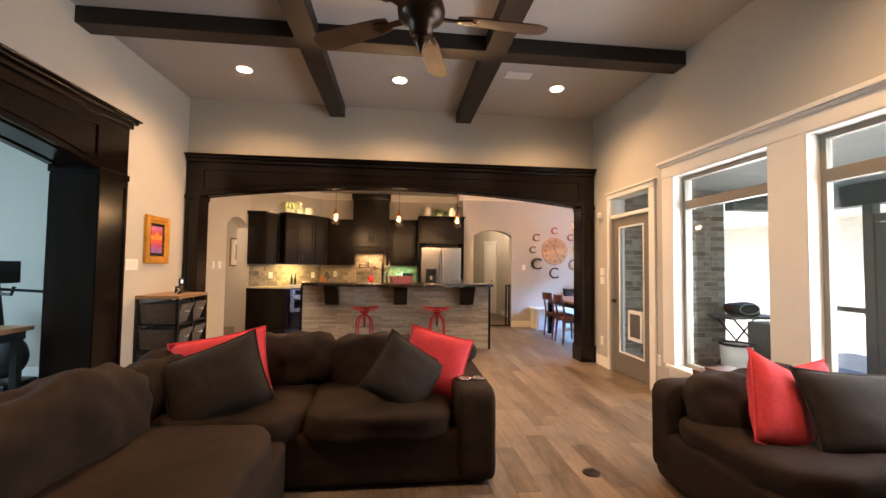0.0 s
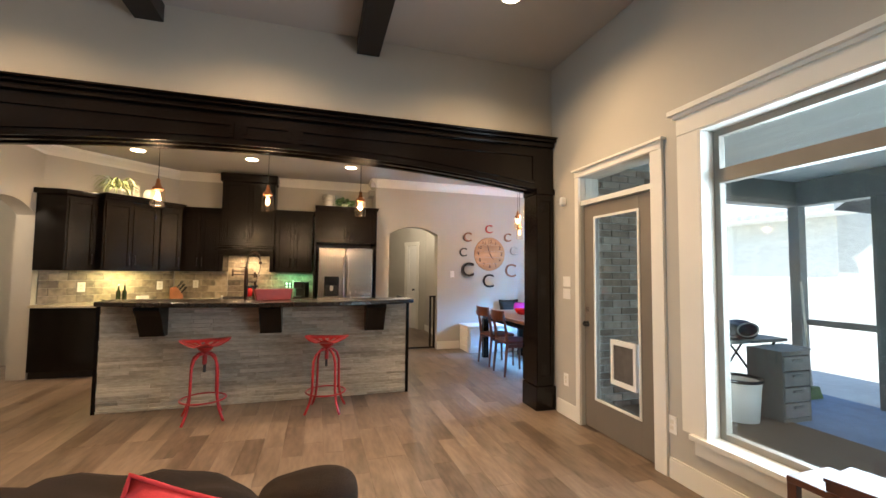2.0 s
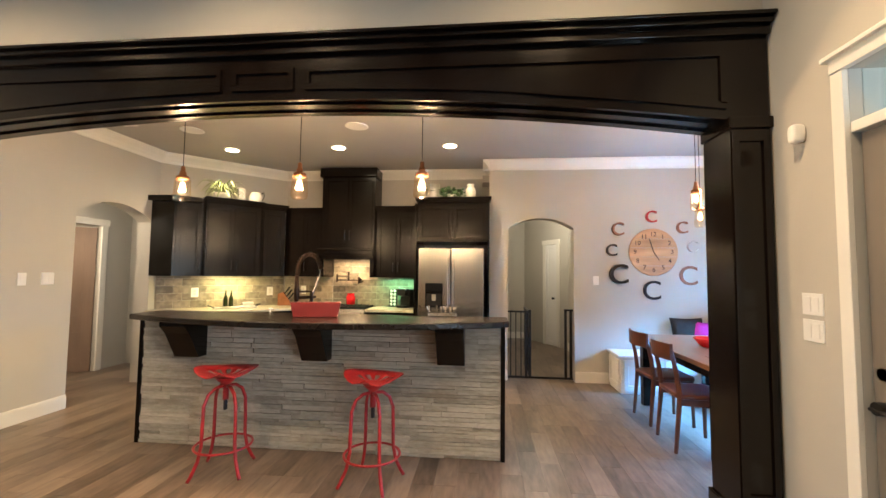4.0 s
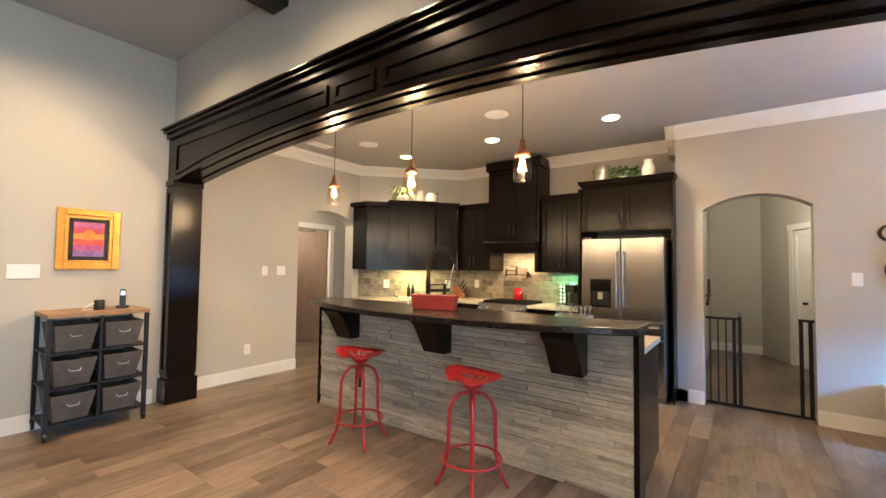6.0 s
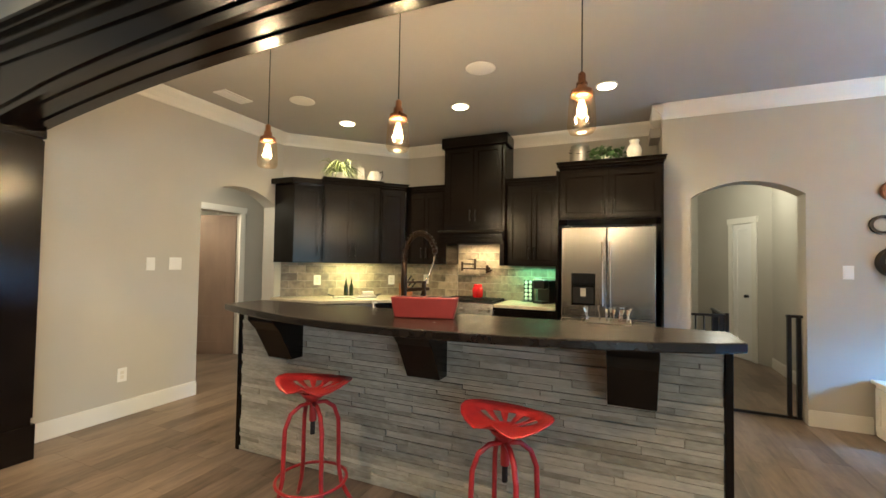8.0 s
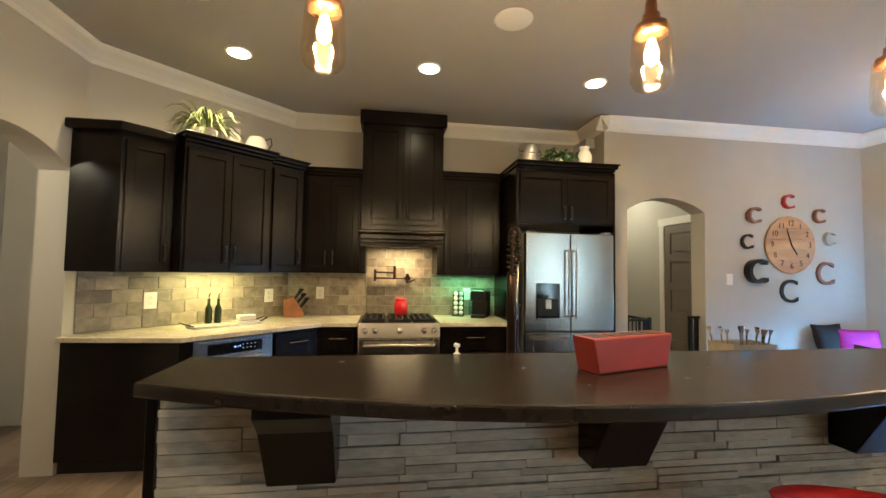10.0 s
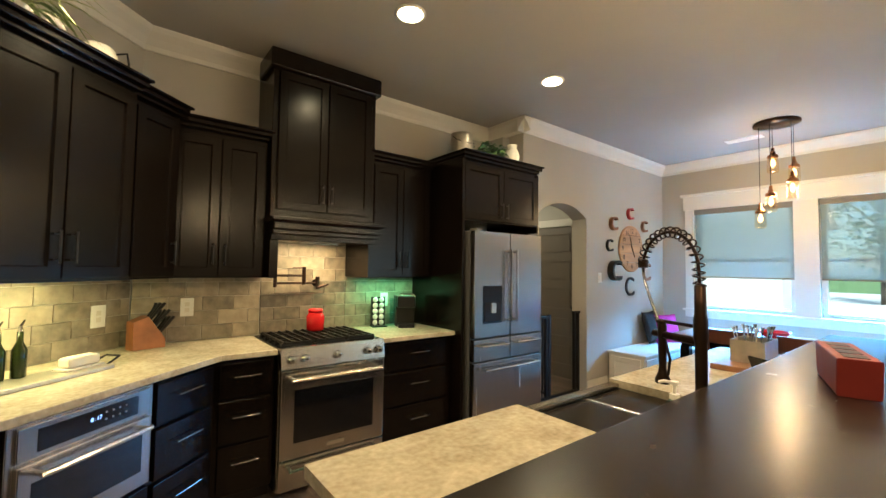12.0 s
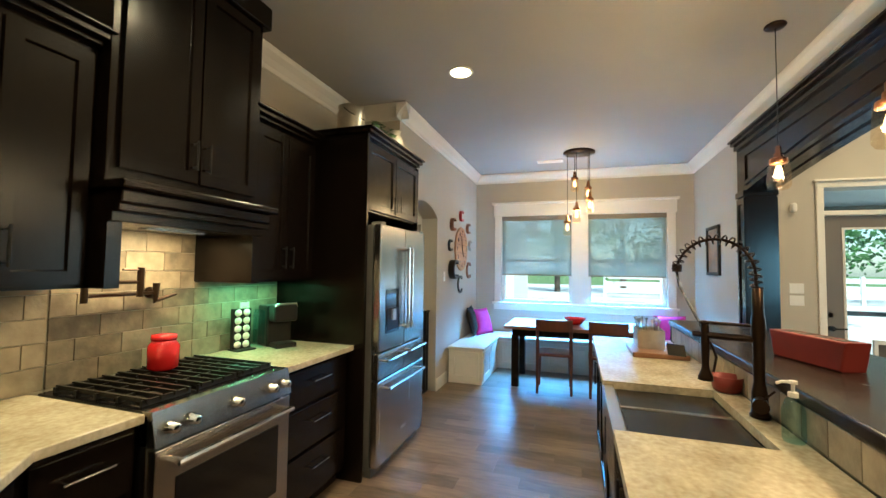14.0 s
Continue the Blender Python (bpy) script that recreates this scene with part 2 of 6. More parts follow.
# ---- mesh helpers ----
def box(bm, x0, x1, y0, y1, z0, z1, bevel=0.0):
    vs = [bm.verts.new(p) for p in ((x0, y0, z0), (x1, y0, z0), (x1, y1, z0), (x0, y1, z0), (x0, y0, z1), (x1, y0, z1), (x1, y1, z1), (x0, y1, z1))]
    fs = [bm.faces.new([vs[i] for i in f]) for f in ((3, 2, 1, 0), (4, 5, 6, 7), (0, 1, 5, 4), (1, 2, 6, 5), (2, 3, 7, 6), (3, 0, 4, 7))]
    if bevel:
        bmesh.ops.bevel(bm, geom=list({e for f in fs for e in f.edges}), offset=bevel, segments=2, affect="EDGES", profile=0.5)
    return bm


def B(*boxes, bevel=0.0):
    bm = bmesh.new()
    for b in boxes:
        box(bm, *b, bevel=bevel)
    return bm


def prism(bm, pts, plane, a, b, bevel=0.0):
    def at(u, v, w):
        return {"xz": (u, w, v), "yz": (w, u, v), "xy": (u, v, w)}[plane]
    lo = [bm.verts.new(at(u, v, a)) for u, v in pts]
    hi = [bm.verts.new(at(u, v, b)) for u, v in pts]
    n = len(pts)
    fs = [bm.faces.new(lo), bm.faces.new(hi[::-1])]
    fs += [bm.faces.new((lo[i], hi[i], hi[(i + 1) % n], lo[(i + 1) % n])) for i in range(n)]
    bmesh.ops.recalc_face_normals(bm, faces=fs)
    if bevel:
        es = [e for f in fs[:2] for e in f.edges]
        bmesh.ops.bevel(bm, geom=es, offset=bevel, segments=2, affect="EDGES", profile=0.5)
    return bm


def P(pts, plane, a, b, bevel=0.0):
    return prism(bmesh.new(), pts, plane, a, b, bevel)


def lathe(bm, prof, cx=0, cy=0, cz=0, seg=20, axis="z"):
    rings = []
    for r, z in prof:
        ring = []
        for i in range(seg):
            a = 2 * math.pi * i / seg
            p = (r * math.cos(a), r * math.sin(a), z)
            p = {"z": p, "y": (p[0], p[2], p[1]), "x": (p[2], p[0], p[1])}[axis]
            ring.append(bm.verts.new((p[0] + cx, p[1] + cy, p[2] + cz)))
        rings.append(ring)
    fs = []
    for a, b in zip(rings, rings[1:]):
        for i in range(seg):
            fs.append(bm.faces.new((a[i], a[(i + 1) % seg], b[(i + 1) % seg], b[i])))
    fs += [bm.faces.new(rings[0][::-1]), bm.faces.new(rings[-1])]
    bmesh.ops.recalc_face_normals(bm, faces=fs)
    return bm


def L(prof, cx=0, cy=0, cz=0, seg=20, axis="z"):
    return lathe(bmesh.new(), prof, cx, cy, cz, seg, axis)


def tube(bm, path, r, seg=8, closed=False):
    path = [Vector(p) for p in path]
    n = len(path)
    rings, up = [], None
    for i, p in enumerate(path):
        a = path[i - 1] if i or closed else p
        c = path[(i + 1) % n] if i < n - 1 or closed else p
        d = (c - a).normalized()
        if up is None:
            up = Vector((0, 0, 1)) if abs(d.z) < 0.9 else Vector((1, 0, 0))
        s = d.cross(up).normalized()
        up = s.cross(d).normalized()
        rr = r[i] if isinstance(r, (list, tuple)) else r
        rings.append([bm.verts.new(p + rr * (math.cos(t) * s + math.sin(t) * up)) for t in (2 * math.pi * k / seg for k in range(seg))])
    fs = []
    for i in range(n if closed else n - 1):
        a, b = rings[i], rings[(i + 1) % n]
        fs += [bm.faces.new((a[k], a[(k + 1) % seg], b[(k + 1) % seg], b[k])) for k in range(seg)]
    if not closed:
        fs += [bm.faces.new(rings[0][::-1]), bm.faces.new(rings[-1])]
    bmesh.ops.recalc_face_normals(bm, faces=fs)
    return bm


def T(path, r, seg=8, closed=False):
    return tube(bmesh.new(), path, r, seg, closed)


def put(name, bm, material, smooth=False):
    me = bpy.data.meshes.new(name)
    bm.to_mesh(me)
    bm.free()
    me.materials.append(material)
    if smooth:
        me.polygons.foreach_set("use_smooth", [True] * len(me.polygons))
    return new(name, me)


def part(name, bm, material, parent, label="", smooth=False):
    ob = put(name, bm, material, smooth)
    ob.parent = parent
    if label:
        ob["label"] = label
    return ob


def thing(name, label, category, m=None, group="", kind=""):
    ob = new(name)
    ob.empty_display_size = 0.1
    if m is not None:
        ob.matrix_world = m
    return tagged(ob, label, category, group, kind)


def solid(name, bm, material, label, category, kind="", m=None, smooth=False, group=""):
    ob = put(name, bm, material, smooth)
    if m is not None:
        ob.matrix_world = m
    return tagged(ob, label, category, group, kind)


def setting(name, bm, material, label, category):
    return solid(name, bm, material, label, category, "structure")


def arc(x0, x1, zs, zc, n=16):
    """Points of a flat arch from (x0, zs) over its crown zc to (x1, zs)."""
    h, w = zc - zs, (x1 - x0) / 2
    r = (w * w + h * h) / (2 * h)
    a = math.asin(min(1, w / r))
    return [((x0 + x1) / 2 + r * math.sin(-a + 2 * a * i / n), zc - r + r * math.cos(-a + 2 * a * i / n)) for i in range(n + 1)]


def cushion(w, d, h, p=5.0, cuts=7, lump=0.012, seed=0):
    bm = bmesh.new()
    bmesh.ops.create_cube(bm, size=2)
    bmesh.ops.subdivide_edges(bm, edges=bm.edges[:], cuts=cuts * 2, use_grid_fill=True)
    for v in bm.verts:
        c = v.co
        mx = max(abs(c.x), abs(c.y), abs(c.z))
        s = mx / ((abs(c.x) ** p + abs(c.y) ** p + abs(c.z) ** p) ** (1 / p))
        q = Vector((c.x * s * w / 2, c.y * s * d / 2, c.z * s * h / 2))
        k = noise.noise(q * 3.5 + Vector((seed * 7.1, seed * 3.3, 0))) + 0.5 * noise.noise(q * 9 + Vector((seed, 0, 4))) - 0.35 * abs(noise.noise(q * 7 + Vector((0, seed, 9))))
        v.co = q + q.normalized() * k * lump * 2
    return bm


def pillow(w, h, t, seed=0, n=12):
    """A thrown pillow standing in xz, with pinched corners and a piped seam."""
    bm = bmesh.new()
    grid = {}
    for side in (1, -1):
        for i in range(n + 1):
            for j in range(n + 1):
                u, v = 2 * i / n - 1, 2 * j / n - 1
                edge = i in (0, n) or j in (0, n)
                if edge and side == -1:
                    grid[side, i, j] = grid[1, i, j]
                    continue
                f = (max(0, 1 - abs(u) ** 2.6) * max(0, 1 - abs(v) ** 2.6)) ** 0.55
                pin = 1 - 0.07 * (1 - abs(v) ** 2) * abs(u) ** 3
                pinv = 1 - 0.07 * (1 - abs(u) ** 2) * abs(v) ** 3
                k = 0.012 * noise.noise(Vector((u * 3 + seed * 5, v * 3, side)))
                grid[side, i, j] = bm.verts.new((u * pin * w / 2, side * (f * t / 2 + k * f), v * pinv * h / 2))
    for side in (1, -1):
        for i in range(n):
            for j in range(n):
                q = [grid[side, i, j], grid[side, i + 1, j], grid[side, i + 1, j + 1], grid[side, i, j + 1]]
                bm.faces.new(q if side == -1 else q[::-1])
    return bm


def pillow_rim(w, h, n=10):
    e = [-1 + 2 * i / n for i in range(n)]
    ring = [(u, -1) for u in e] + [(1, v) for v in e] + [(-u, 1) for u in e] + [(-1, -v) for v in e]
    return T([(u * w / 2 * (1 - 0.07 * (1 - v * v) * abs(u) ** 3), 0, v * h / 2 * (1 - 0.07 * (1 - u * u) * abs(v) ** 3)) for u, v in ring], 0.006, 6, True)


def text_mesh(s, size, depth):
    c = bpy.data.curves.new("text", "FONT")
    c.body, c.size, c.extrude, c.align_x, c.align_y = s, size, depth, "CENTER", "CENTER"
    o = bpy.data.objects.new("text", c)
    scene.collection.objects.link(o)
    me = bpy.data.meshes.new_from_object(o.evaluated_get(bpy.context.evaluated_depsgraph_get()))
    bpy.data.objects.remove(o)
    bm = bmesh.new()
    bm.from_mesh(me)
    bmesh.ops.transform(bm, matrix=Matrix.Rotation(radians(90), 4, "X"), verts=bm.verts)
    return bm


# ---- the large structure ----
KC, LC = 3.01, 3.58          # ceilings of kitchen and living room
XL, XR = -2.81, 2.88         # living room side walls
YA, YK = 5.80, 6.00          # faces of the wall between the rooms
YB, YO = 9.20, 9.72          # dining back wall, oven wall
XKL, XW = -2.92, 4.60        # kitchen left wall, dining window wall

setting("floor_base", B((-7.0, 4.9, -2.2, 13.2, -0.12, -0.006)), GROUT, "dark grout bed under the wood-look floor", "floor")
# wall between living room and kitchen, with the wide flat arch
bm = B((XL - 0.2, -2.66, YA, YK, 0, 2.28), (2.70, 3.08, YA, YK, 0, 2.28))
prism(bm, [(XL - 0.2, LC), (XL - 0.2, 2.28)] + arc(-2.66, 2.70, 2.28, 2.47, 24) + [(3.08, 2.28), (3.08, LC)], "xz", YA, YK)
setting("wall_between_rooms", bm, WALL, "greige painted wall above the wide arch", "wall")
setting("wall_dining_south", B((3.08, 4.9, 5.81, YK, 0, KC + 0.1)), WALL, "greige painted wall of the dining nook", "wall")
# living room
DY0, DY1, DT = 4.42, 5.30, 2.30
W1, W2, WS, WT = (2.88, 4.01), (1.48, 2.59), 0.36, 2.34
setting("wall_living_east", B((XR, 3.08, DY1, YA, 0, LC), (XR, 3.08, W1[1], DY0, 0, LC), (XR, 3.08, W1[0], W1[1], 0, WS), (XR, 3.08, W1[0], W1[1], WT, LC),
        (XR, 3.08, W2[1], W1[0], 0, LC), (XR, 3.08, W2[0], W2[1], 0, WS), (XR, 3.08, W2[0], W2[1], WT, LC), (XR, 3.08, -2.0, W2[0], 0, LC), (XR, 3.08, DY0, DY1, DT, LC)),
        WALL, "greige painted wall with tall windows and a glazed door", "wall")
bm = B((XL - 0.2, XL, 4.04, YA, 0, 2.22), (XL - 0.2, XL, -2.0, 0.3, 0, 2.22))
prism(bm, [(-2.0, LC), (-2.0, 2.22)] + arc(0.3, 4.04, 2.22, 2.40, 20) + [(YA, 2.22), (YA, LC)], "yz", XL - 0.2, XL)
setting("wall_living_west", bm, WALL, "greige painted wall with a wide arched opening", "wall")
setting("wall_living_south", B((XL - 0.2, 3.08, -2.2, -2.0, 0, LC)), WALL, "greige painted wall", "wall")
setting("ceiling_living", B((XL - 0.2, 3.08, -2.2, YK, LC, LC + 0.15)), CEIL, "grey painted ceiling crossed by dark beams", "ceiling")
# kitchen and dining nook
bm = B((XKL - 0.2, XKL, YK, 7.42, 0, KC), (XKL - 0.2, XKL, 8.42, 8.53, 0, KC))
prism(bm, [(7.42, KC), (7.42, 2.05)] + arc(7.42, 8.42, 2.05, 2.22)[1:-1] + [(8.42, 2.05), (8.42, KC)], "yz", XKL - 0.2, XKL)
setting("wall_kitchen_west", bm, WALL, "greige painted wall with an arched passage", "wall")
setting("wall_kitchen_diagonal", P([(XKL, 8.53), (-1.73, YO), (-1.73, YO + 0.2), (XKL - 0.2, 8.53)], "xy", 0, KC), WALL, "greige painted wall set at an angle", "wall")
setting("wall_oven", B((-1.73, 1.46, YO, YO + 0.2, 0, KC), (1.46, 1.56, YB + 0.2, YO + 0.2, 0, KC)), WALL, "greige painted wall behind the range", "wall")
bm = B((1.46, 1.71, YB, YB + 0.2, 0, KC), (2.60, 4.9, YB, YB + 0.2, 0, KC))
prism(bm, [(1.71, KC), (1.71, 2.06)] + arc(1.71, 2.60, 2.06, 2.20)[1:-1] + [(2.60, 2.06), (2.60, KC)], "xz", YB, YB + 0.2)
setting("wall_dining_north", bm, WALL, "greige painted wall with an arched passage", "wall")
K1, K2, KS, KT = (7.67, 8.77), (6.35, 7.44), 0.93, 2.32
setting("wall_dining_east", B((XW, 4.9, K1[1], YB, 0, KC), (XW, 4.9, K2[1], K1[0], 0, KC), (XW, 4.9, YK, K2[0], 0, KC),
        (XW, 4.9, K1[0], K1[1], 0, KS), (XW, 4.9, K1[0], K1[1], KT, KC), (XW, 4.9, K2[0], K2[1], 0, KS), (XW, 4.9, K2[0], K2[1], KT, KC)), WALL, "greige painted wall with two shaded windows", "wall")
setting("ceiling_kitchen", B((XKL - 0.2, 4.9, YK, YO + 0.2, KC, KC + 0.15)), CEIL, "grey painted kitchen ceiling", "ceiling")
# passages behind the arches, and the room west of the living room
setting("wall_hall_north", B((1.36, 3.2, 12.9, 13.1, 0, 2.75), (1.36, 1.56, YO + 0.2, 12.9, 0, 2.75), (3.0, 3.2, YB + 0.2, 12.9, 0, 2.75)), WALL, "greige painted hall wall", "wall")
setting("wall_hall_angled", P([(2.3, 12.9), (3.0, 11.6), (3.0, 12.9)], "xy", 0, 2.75), WALL, "greige painted hall wall set at an angle", "wall")
setting("ceiling_hall_north", B((1.36, 3.2, YB + 0.2, 13.1, 2.75, 2.85)), CEIL, "grey hall ceiling", "ceiling")
setting("wall_hall_west", B((-4.3, -4.1, 6.0, 8.1, 0, 2.75), (-4.3, -4.1, 8.88, 9.6, 0, 2.75), (-4.3, -4.1, 8.1, 8.88, 2.06, 2.75), (-4.1, -3.12, 5.9, 6.0, 0, 2.75), (-4.1, -2.8, 9.4, 9.6, 0, 2.75),
        (-6.2, -6.0, 7.5, 10.2, 0, 2.75), (-6.0, -4.3, 10.0, 10.2, 0, 2.75), (-6.0, -4.3, 7.4, 7.5, 0, 2.75)), WALL, "greige painted hall wall", "wall")
setting("ceiling_hall_west", B((-6.2, -2.93, 6.0, 10.2, 2.75, 2.85)), CEIL, "grey hall ceiling", "ceiling")
setting("wall_west_room", B((-6.6, -3.05, 5.3, 5.5, 0, 2.9), (-6.6, -6.4, -0.6, 1.6, 0, 2.9), (-6.6, -6.4, 3.6, 5.3, 0, 2.9), (-6.6, -6.4, 1.6, 3.6, 0, 0.6), (-6.6, -6.4, 1.6, 3.6, 2.3, 2.9), (-6.6, -3.05, -0.8, -0.6, 0, 2.9)),
        WALL, "pale painted wall of the exercise room", "wall")
setting("ceiling_west_room", B((-6.6, -3.05, -0.8, 5.5, 2.9, 3.0)), CEIL, "pale ceiling of the exercise room", "ceiling")
# trim
BASE = [(XR - 0.016, XR, 5.37, 5.69), (XR - 0.016, XR, 4.19, 4.30), (XR - 0.016, XR, -2.0, 4.19), (XL, XL + 0.016, 4.46, 5.69), (XKL, XKL + 0.016, 6.06, 7.42),
        (1.56, 1.71, YB - 0.016, YB), (2.60, 3.03, YB - 0.016, YB), (-4.1, -4.084, 6.0, 8.0), (1.57, 2.3, 12.884, 12.9), (2.984, 3.0, 10.45, 11.6), (-3.06, -3.05, 4.4, 5.3), (-6.4, -3.06, 5.284, 5.3), (1.46, 1.56, 9.2, 9.21)]
bm = bmesh.new()
for x0, x1, y0, y1 in BASE:
    box(bm, x0, x1, y0, y1, 0, 0.125)
    box(bm, x0 + 0.003, x1 - 0.003, y0 + 0.003, y1 - 0.003, 0.125, 0.14)
setting("baseboard", bm, TRIM, "white painted baseboard", "baseboard")


def crown(x0, y0, x1, y1, nx, ny, z, name="crown_moulding"):
    """Crown moulding along a wall from one corner to the next; nx, ny points into the room."""
    bm, prof = bmesh.new(), [(0, 0), (0, -0.14), (0.012, -0.14), (0.02, -0.11), (0.05, -0.07), (0.085, -0.035), (0.095, -0.012), (0.095, 0)]
    d = Vector((x1 - x0, y1 - y0)).normalized()
    ends = []
    for (x, y), s in (((x0, y0), 1), ((x1, y1), -1)):
        ends.append([bm.verts.new((x + nx * u, y + ny * u, z - 0.001 + v)) for u, v in prof])
    a, b = ends
    n = len(prof)
    fs = [bm.faces.new((a[i], a[(i + 1) % n], b[(i + 1) % n], b[i])) for i in range(n)] + [bm.faces.new(a[::-1]), bm.faces.new(b)]
    bmesh.ops.recalc_face_normals(bm, faces=fs)
    return setting(name, bm, TRIM, "white crown moulding under the ceiling", "trim")


R2 = math.sqrt(0.5)
crown(XKL, YK, XKL, 8.55, 1, 0, KC)
crown(XKL, 8.53, -1.73, YO, R2, -R2, KC)
crown(-1.76, YO, 1.46, YO, 0, -1, KC)
crown(1.46, YO, 1.46, YB - 0.095, -1, 0, KC)
crown(1.365, YB, XW, YB, 0, -1, KC)
crown(XW, YB, XW, YK, -1, 0, KC)
crown(XW, YK, XKL, YK, 0, 1, KC)


def portal(name, label, x0, x1, i0, i1, spring, crown_z, top, f, b, m, lap):
    """Dark panelled casing of an arched opening: pillars with plinths and capitals, arched head with raised panels, and a cap."""
    t = thing(name, label, "arch casing", m, kind="structure")
    for s0, s1, tag in ((x0, i0, 1), (i1, x1, -1)):
        part("pillar", B((s0, s1, f, b, 0, spring)), DARKW, t)
        part("plinth", B((s0 - 0.015, s1 + 0.015, f - 0.022, b + 0.022, 0, 0.24), bevel=0.006), DARKW, t)
        part("capital", B((s0 - 0.01, s1 + 0.012, f - 0.018, b + 0.018, spring - 0.05, spring + 0.012), bevel=0.006), DARKW, t)
        for c, d in ((f - 0.012, f), (b, b + 0.012)):
            bm = B((s0 + 0.005, s0 + 0.04, c, d, 0.28, spring - 0.06), (s1 - 0.04, s1 - 0.005, c, d, 0.28, spring - 0.06),
                   (s0 + 0.04, s1 - 0.04, c, d, 0.28, 0.34), (s0 + 0.04, s1 - 0.04, c, d, spring - 0.12, spring - 0.06))
            part("panel_frame", bm, DARKW, t)
    pts = [(x0, top - 0.1), (x0, spring)] + arc(i0, i1, spring, crown_z, 28) + [(x1, spring), (x1, top - 0.1)]
    part("arched_head", P(pts, "xz", f, b), DARKW, t)
    cuts = (0.0, 0.465, 0.55, 1.0)
    n = len(cuts) - 1
    xs = [i0 - 0.02 + (i1 - i0 + 0.04) * q for q in cuts]
    a = arc(i0, i1, spring, crown_z, 56)

    def low(x):
        return min((abs(px - x), pz) for px, pz in a)[1] if i0 <= x <= i1 else spring
    for k in range(n):
        u0, u1 = xs[k] + 0.035, xs[k + 1] - 0.035
        zt = top - 0.17
        bm = bmesh.new()
        for face, sgn in ((f, -1), (b, 1)):
            c, d = sorted((face, face + sgn * 0.014))
            m_ = 8
            lo = [(u0 + (u1 - u0) * q / m_, low(u0 + (u1 - u0) * q / m_) + 0.055) for q in range(m_ + 1)]
            prism(bm, lo + [(p[0], p[1] + 0.035) for p in lo[::-1]], "xz", c, d)
            box(bm, u0, u1, c, d, zt - 0.035, zt)
            box(bm, u0, u0 + 0.03, c, d, low(u0) + 0.085, zt - 0.035)
            box(bm, u1 - 0.03, u1, c, d, low(u1) + 0.085, zt - 0.035)
        part("panel_frame", bm, DARKW, t)
    soff = bmesh.new()
    edge = [(u, v) for u, v in arc(i0 + 0.01, i1 - 0.01, spring, crown_z, 28)]
    for c, d in ((f + 0.05, f + 0.09), (b - 0.09, b - 0.05)):
        prism(soff, edge + [(u, v - 0.012) for u, v in edge[::-1]], "xz", c, d)
    part("soffit_bead", soff, DARKW, t)
    bm = B((x0 - lap * 0.3, x1 + lap * 0.3, f - 0.03, b + 0.03, top - 0.1, top - 0.05), (x0 - lap * 0.7, x1 + lap * 0.7, f - 0.06, b + 0.06, top - 0.05, top - 0.02), (x0 - lap, x1 + lap, f - 0.085, b + 0.085, top - 0.02, top), bevel=0.006)
    part("cap_moulding", bm, DARKW, t)
    return t


portal("arch_casing", "espresso-stained panelled wood casing around the kitchen arch", XL + 0.012, XR - 0.012, -2.62, 2.67, 2.262, 2.447, 2.81, 5.755, 6.015, pose(0, 0, 0), 0.008)
portal("arch_casing", "espresso-stained panelled wood casing around the side room arch", -4.43, 0.05, -4.03, -0.31, 2.215, 2.39, 2.80, -0.30, 0.10, pose(XL, 0, 0, 0, 0, -90), 0.07)
# ceiling beams
for x in (-0.865, 0.913):
    solid("ceiling_beam", B((x - 0.105, x + 0.105, -2.0, YA, 3.425, LC), bevel=0.006), BEAMW, "dark rough-sawn wooden beam under the ceiling", "beam", group="ceiling beams")
solid("ceiling_beam", B((XL, XR, 3.80, 4.0, 3.429, LC), bevel=0.006), BEAMW, "dark rough-sawn wooden cross beam under the ceiling", "beam", group="ceiling beams")


# ---- doors and windows ----
def shaker(w, h, t=0.02, rail=0.055):
    """A frame-and-panel door in xz, its front at y = -t, lower left corner at the origin."""
    bm = bmesh.new()

    def ring(a, y):
        return [bm.verts.new(p) for p in ((a, y, a), (w - a, y, a), (w - a, y, h - a), (a, y, h - a))]
    loops = [ring(0, 0), ring(0, -t + 0.002), ring(0.002, -t), ring(rail - 0.002, -t), ring(rail, -t + 0.003), ring(rail + 0.004, -t + 0.011)]
    for a, b in zip(loops, loops[1:]):
        for k in range(4):
            bm.faces.new((a[k], a[(k + 1) % 4], b[(k + 1) % 4], b[k]))
    bm.faces.new(loops[-1])
    bm.faces.new(loops[0][::-1])
    bmesh.ops.recalc_face_normals(bm, faces=bm.faces[:])
    return bm


def moved(bm, x, y, z, rz=0):
    bmesh.ops.transform(bm, matrix=pose(x, y, z, 0, 0, rz), verts=bm.verts)
    return bm


def pull(x, y, z, length=0.13, upright=True, r=0.005, out=0.03):
    """A bar pull in front of the plane y."""
    h = length / 2
    bm = bmesh.new()
    if upright:
        tube(bm, [(x, y - out, z - h - 0.015), (x, y - out, z + h + 0.015)], r)
        for s in (-h, h):
            tube(bm, [(x, y, z + s), (x, y - out, z + s)], r * 0.9, 6)
    else:
        tube(bm, [(x - h - 0.015, y - out, z), (x + h + 0.015, y - out, z)], r)
        for s in (-h, h):
            tube(bm, [(x + s, y, z), (x + s, y - out, z)], r * 0.9, 6)
    return bm


def casing_v(y0, y1, x, out=0.022):
    return (x - out, x, y0, y1)


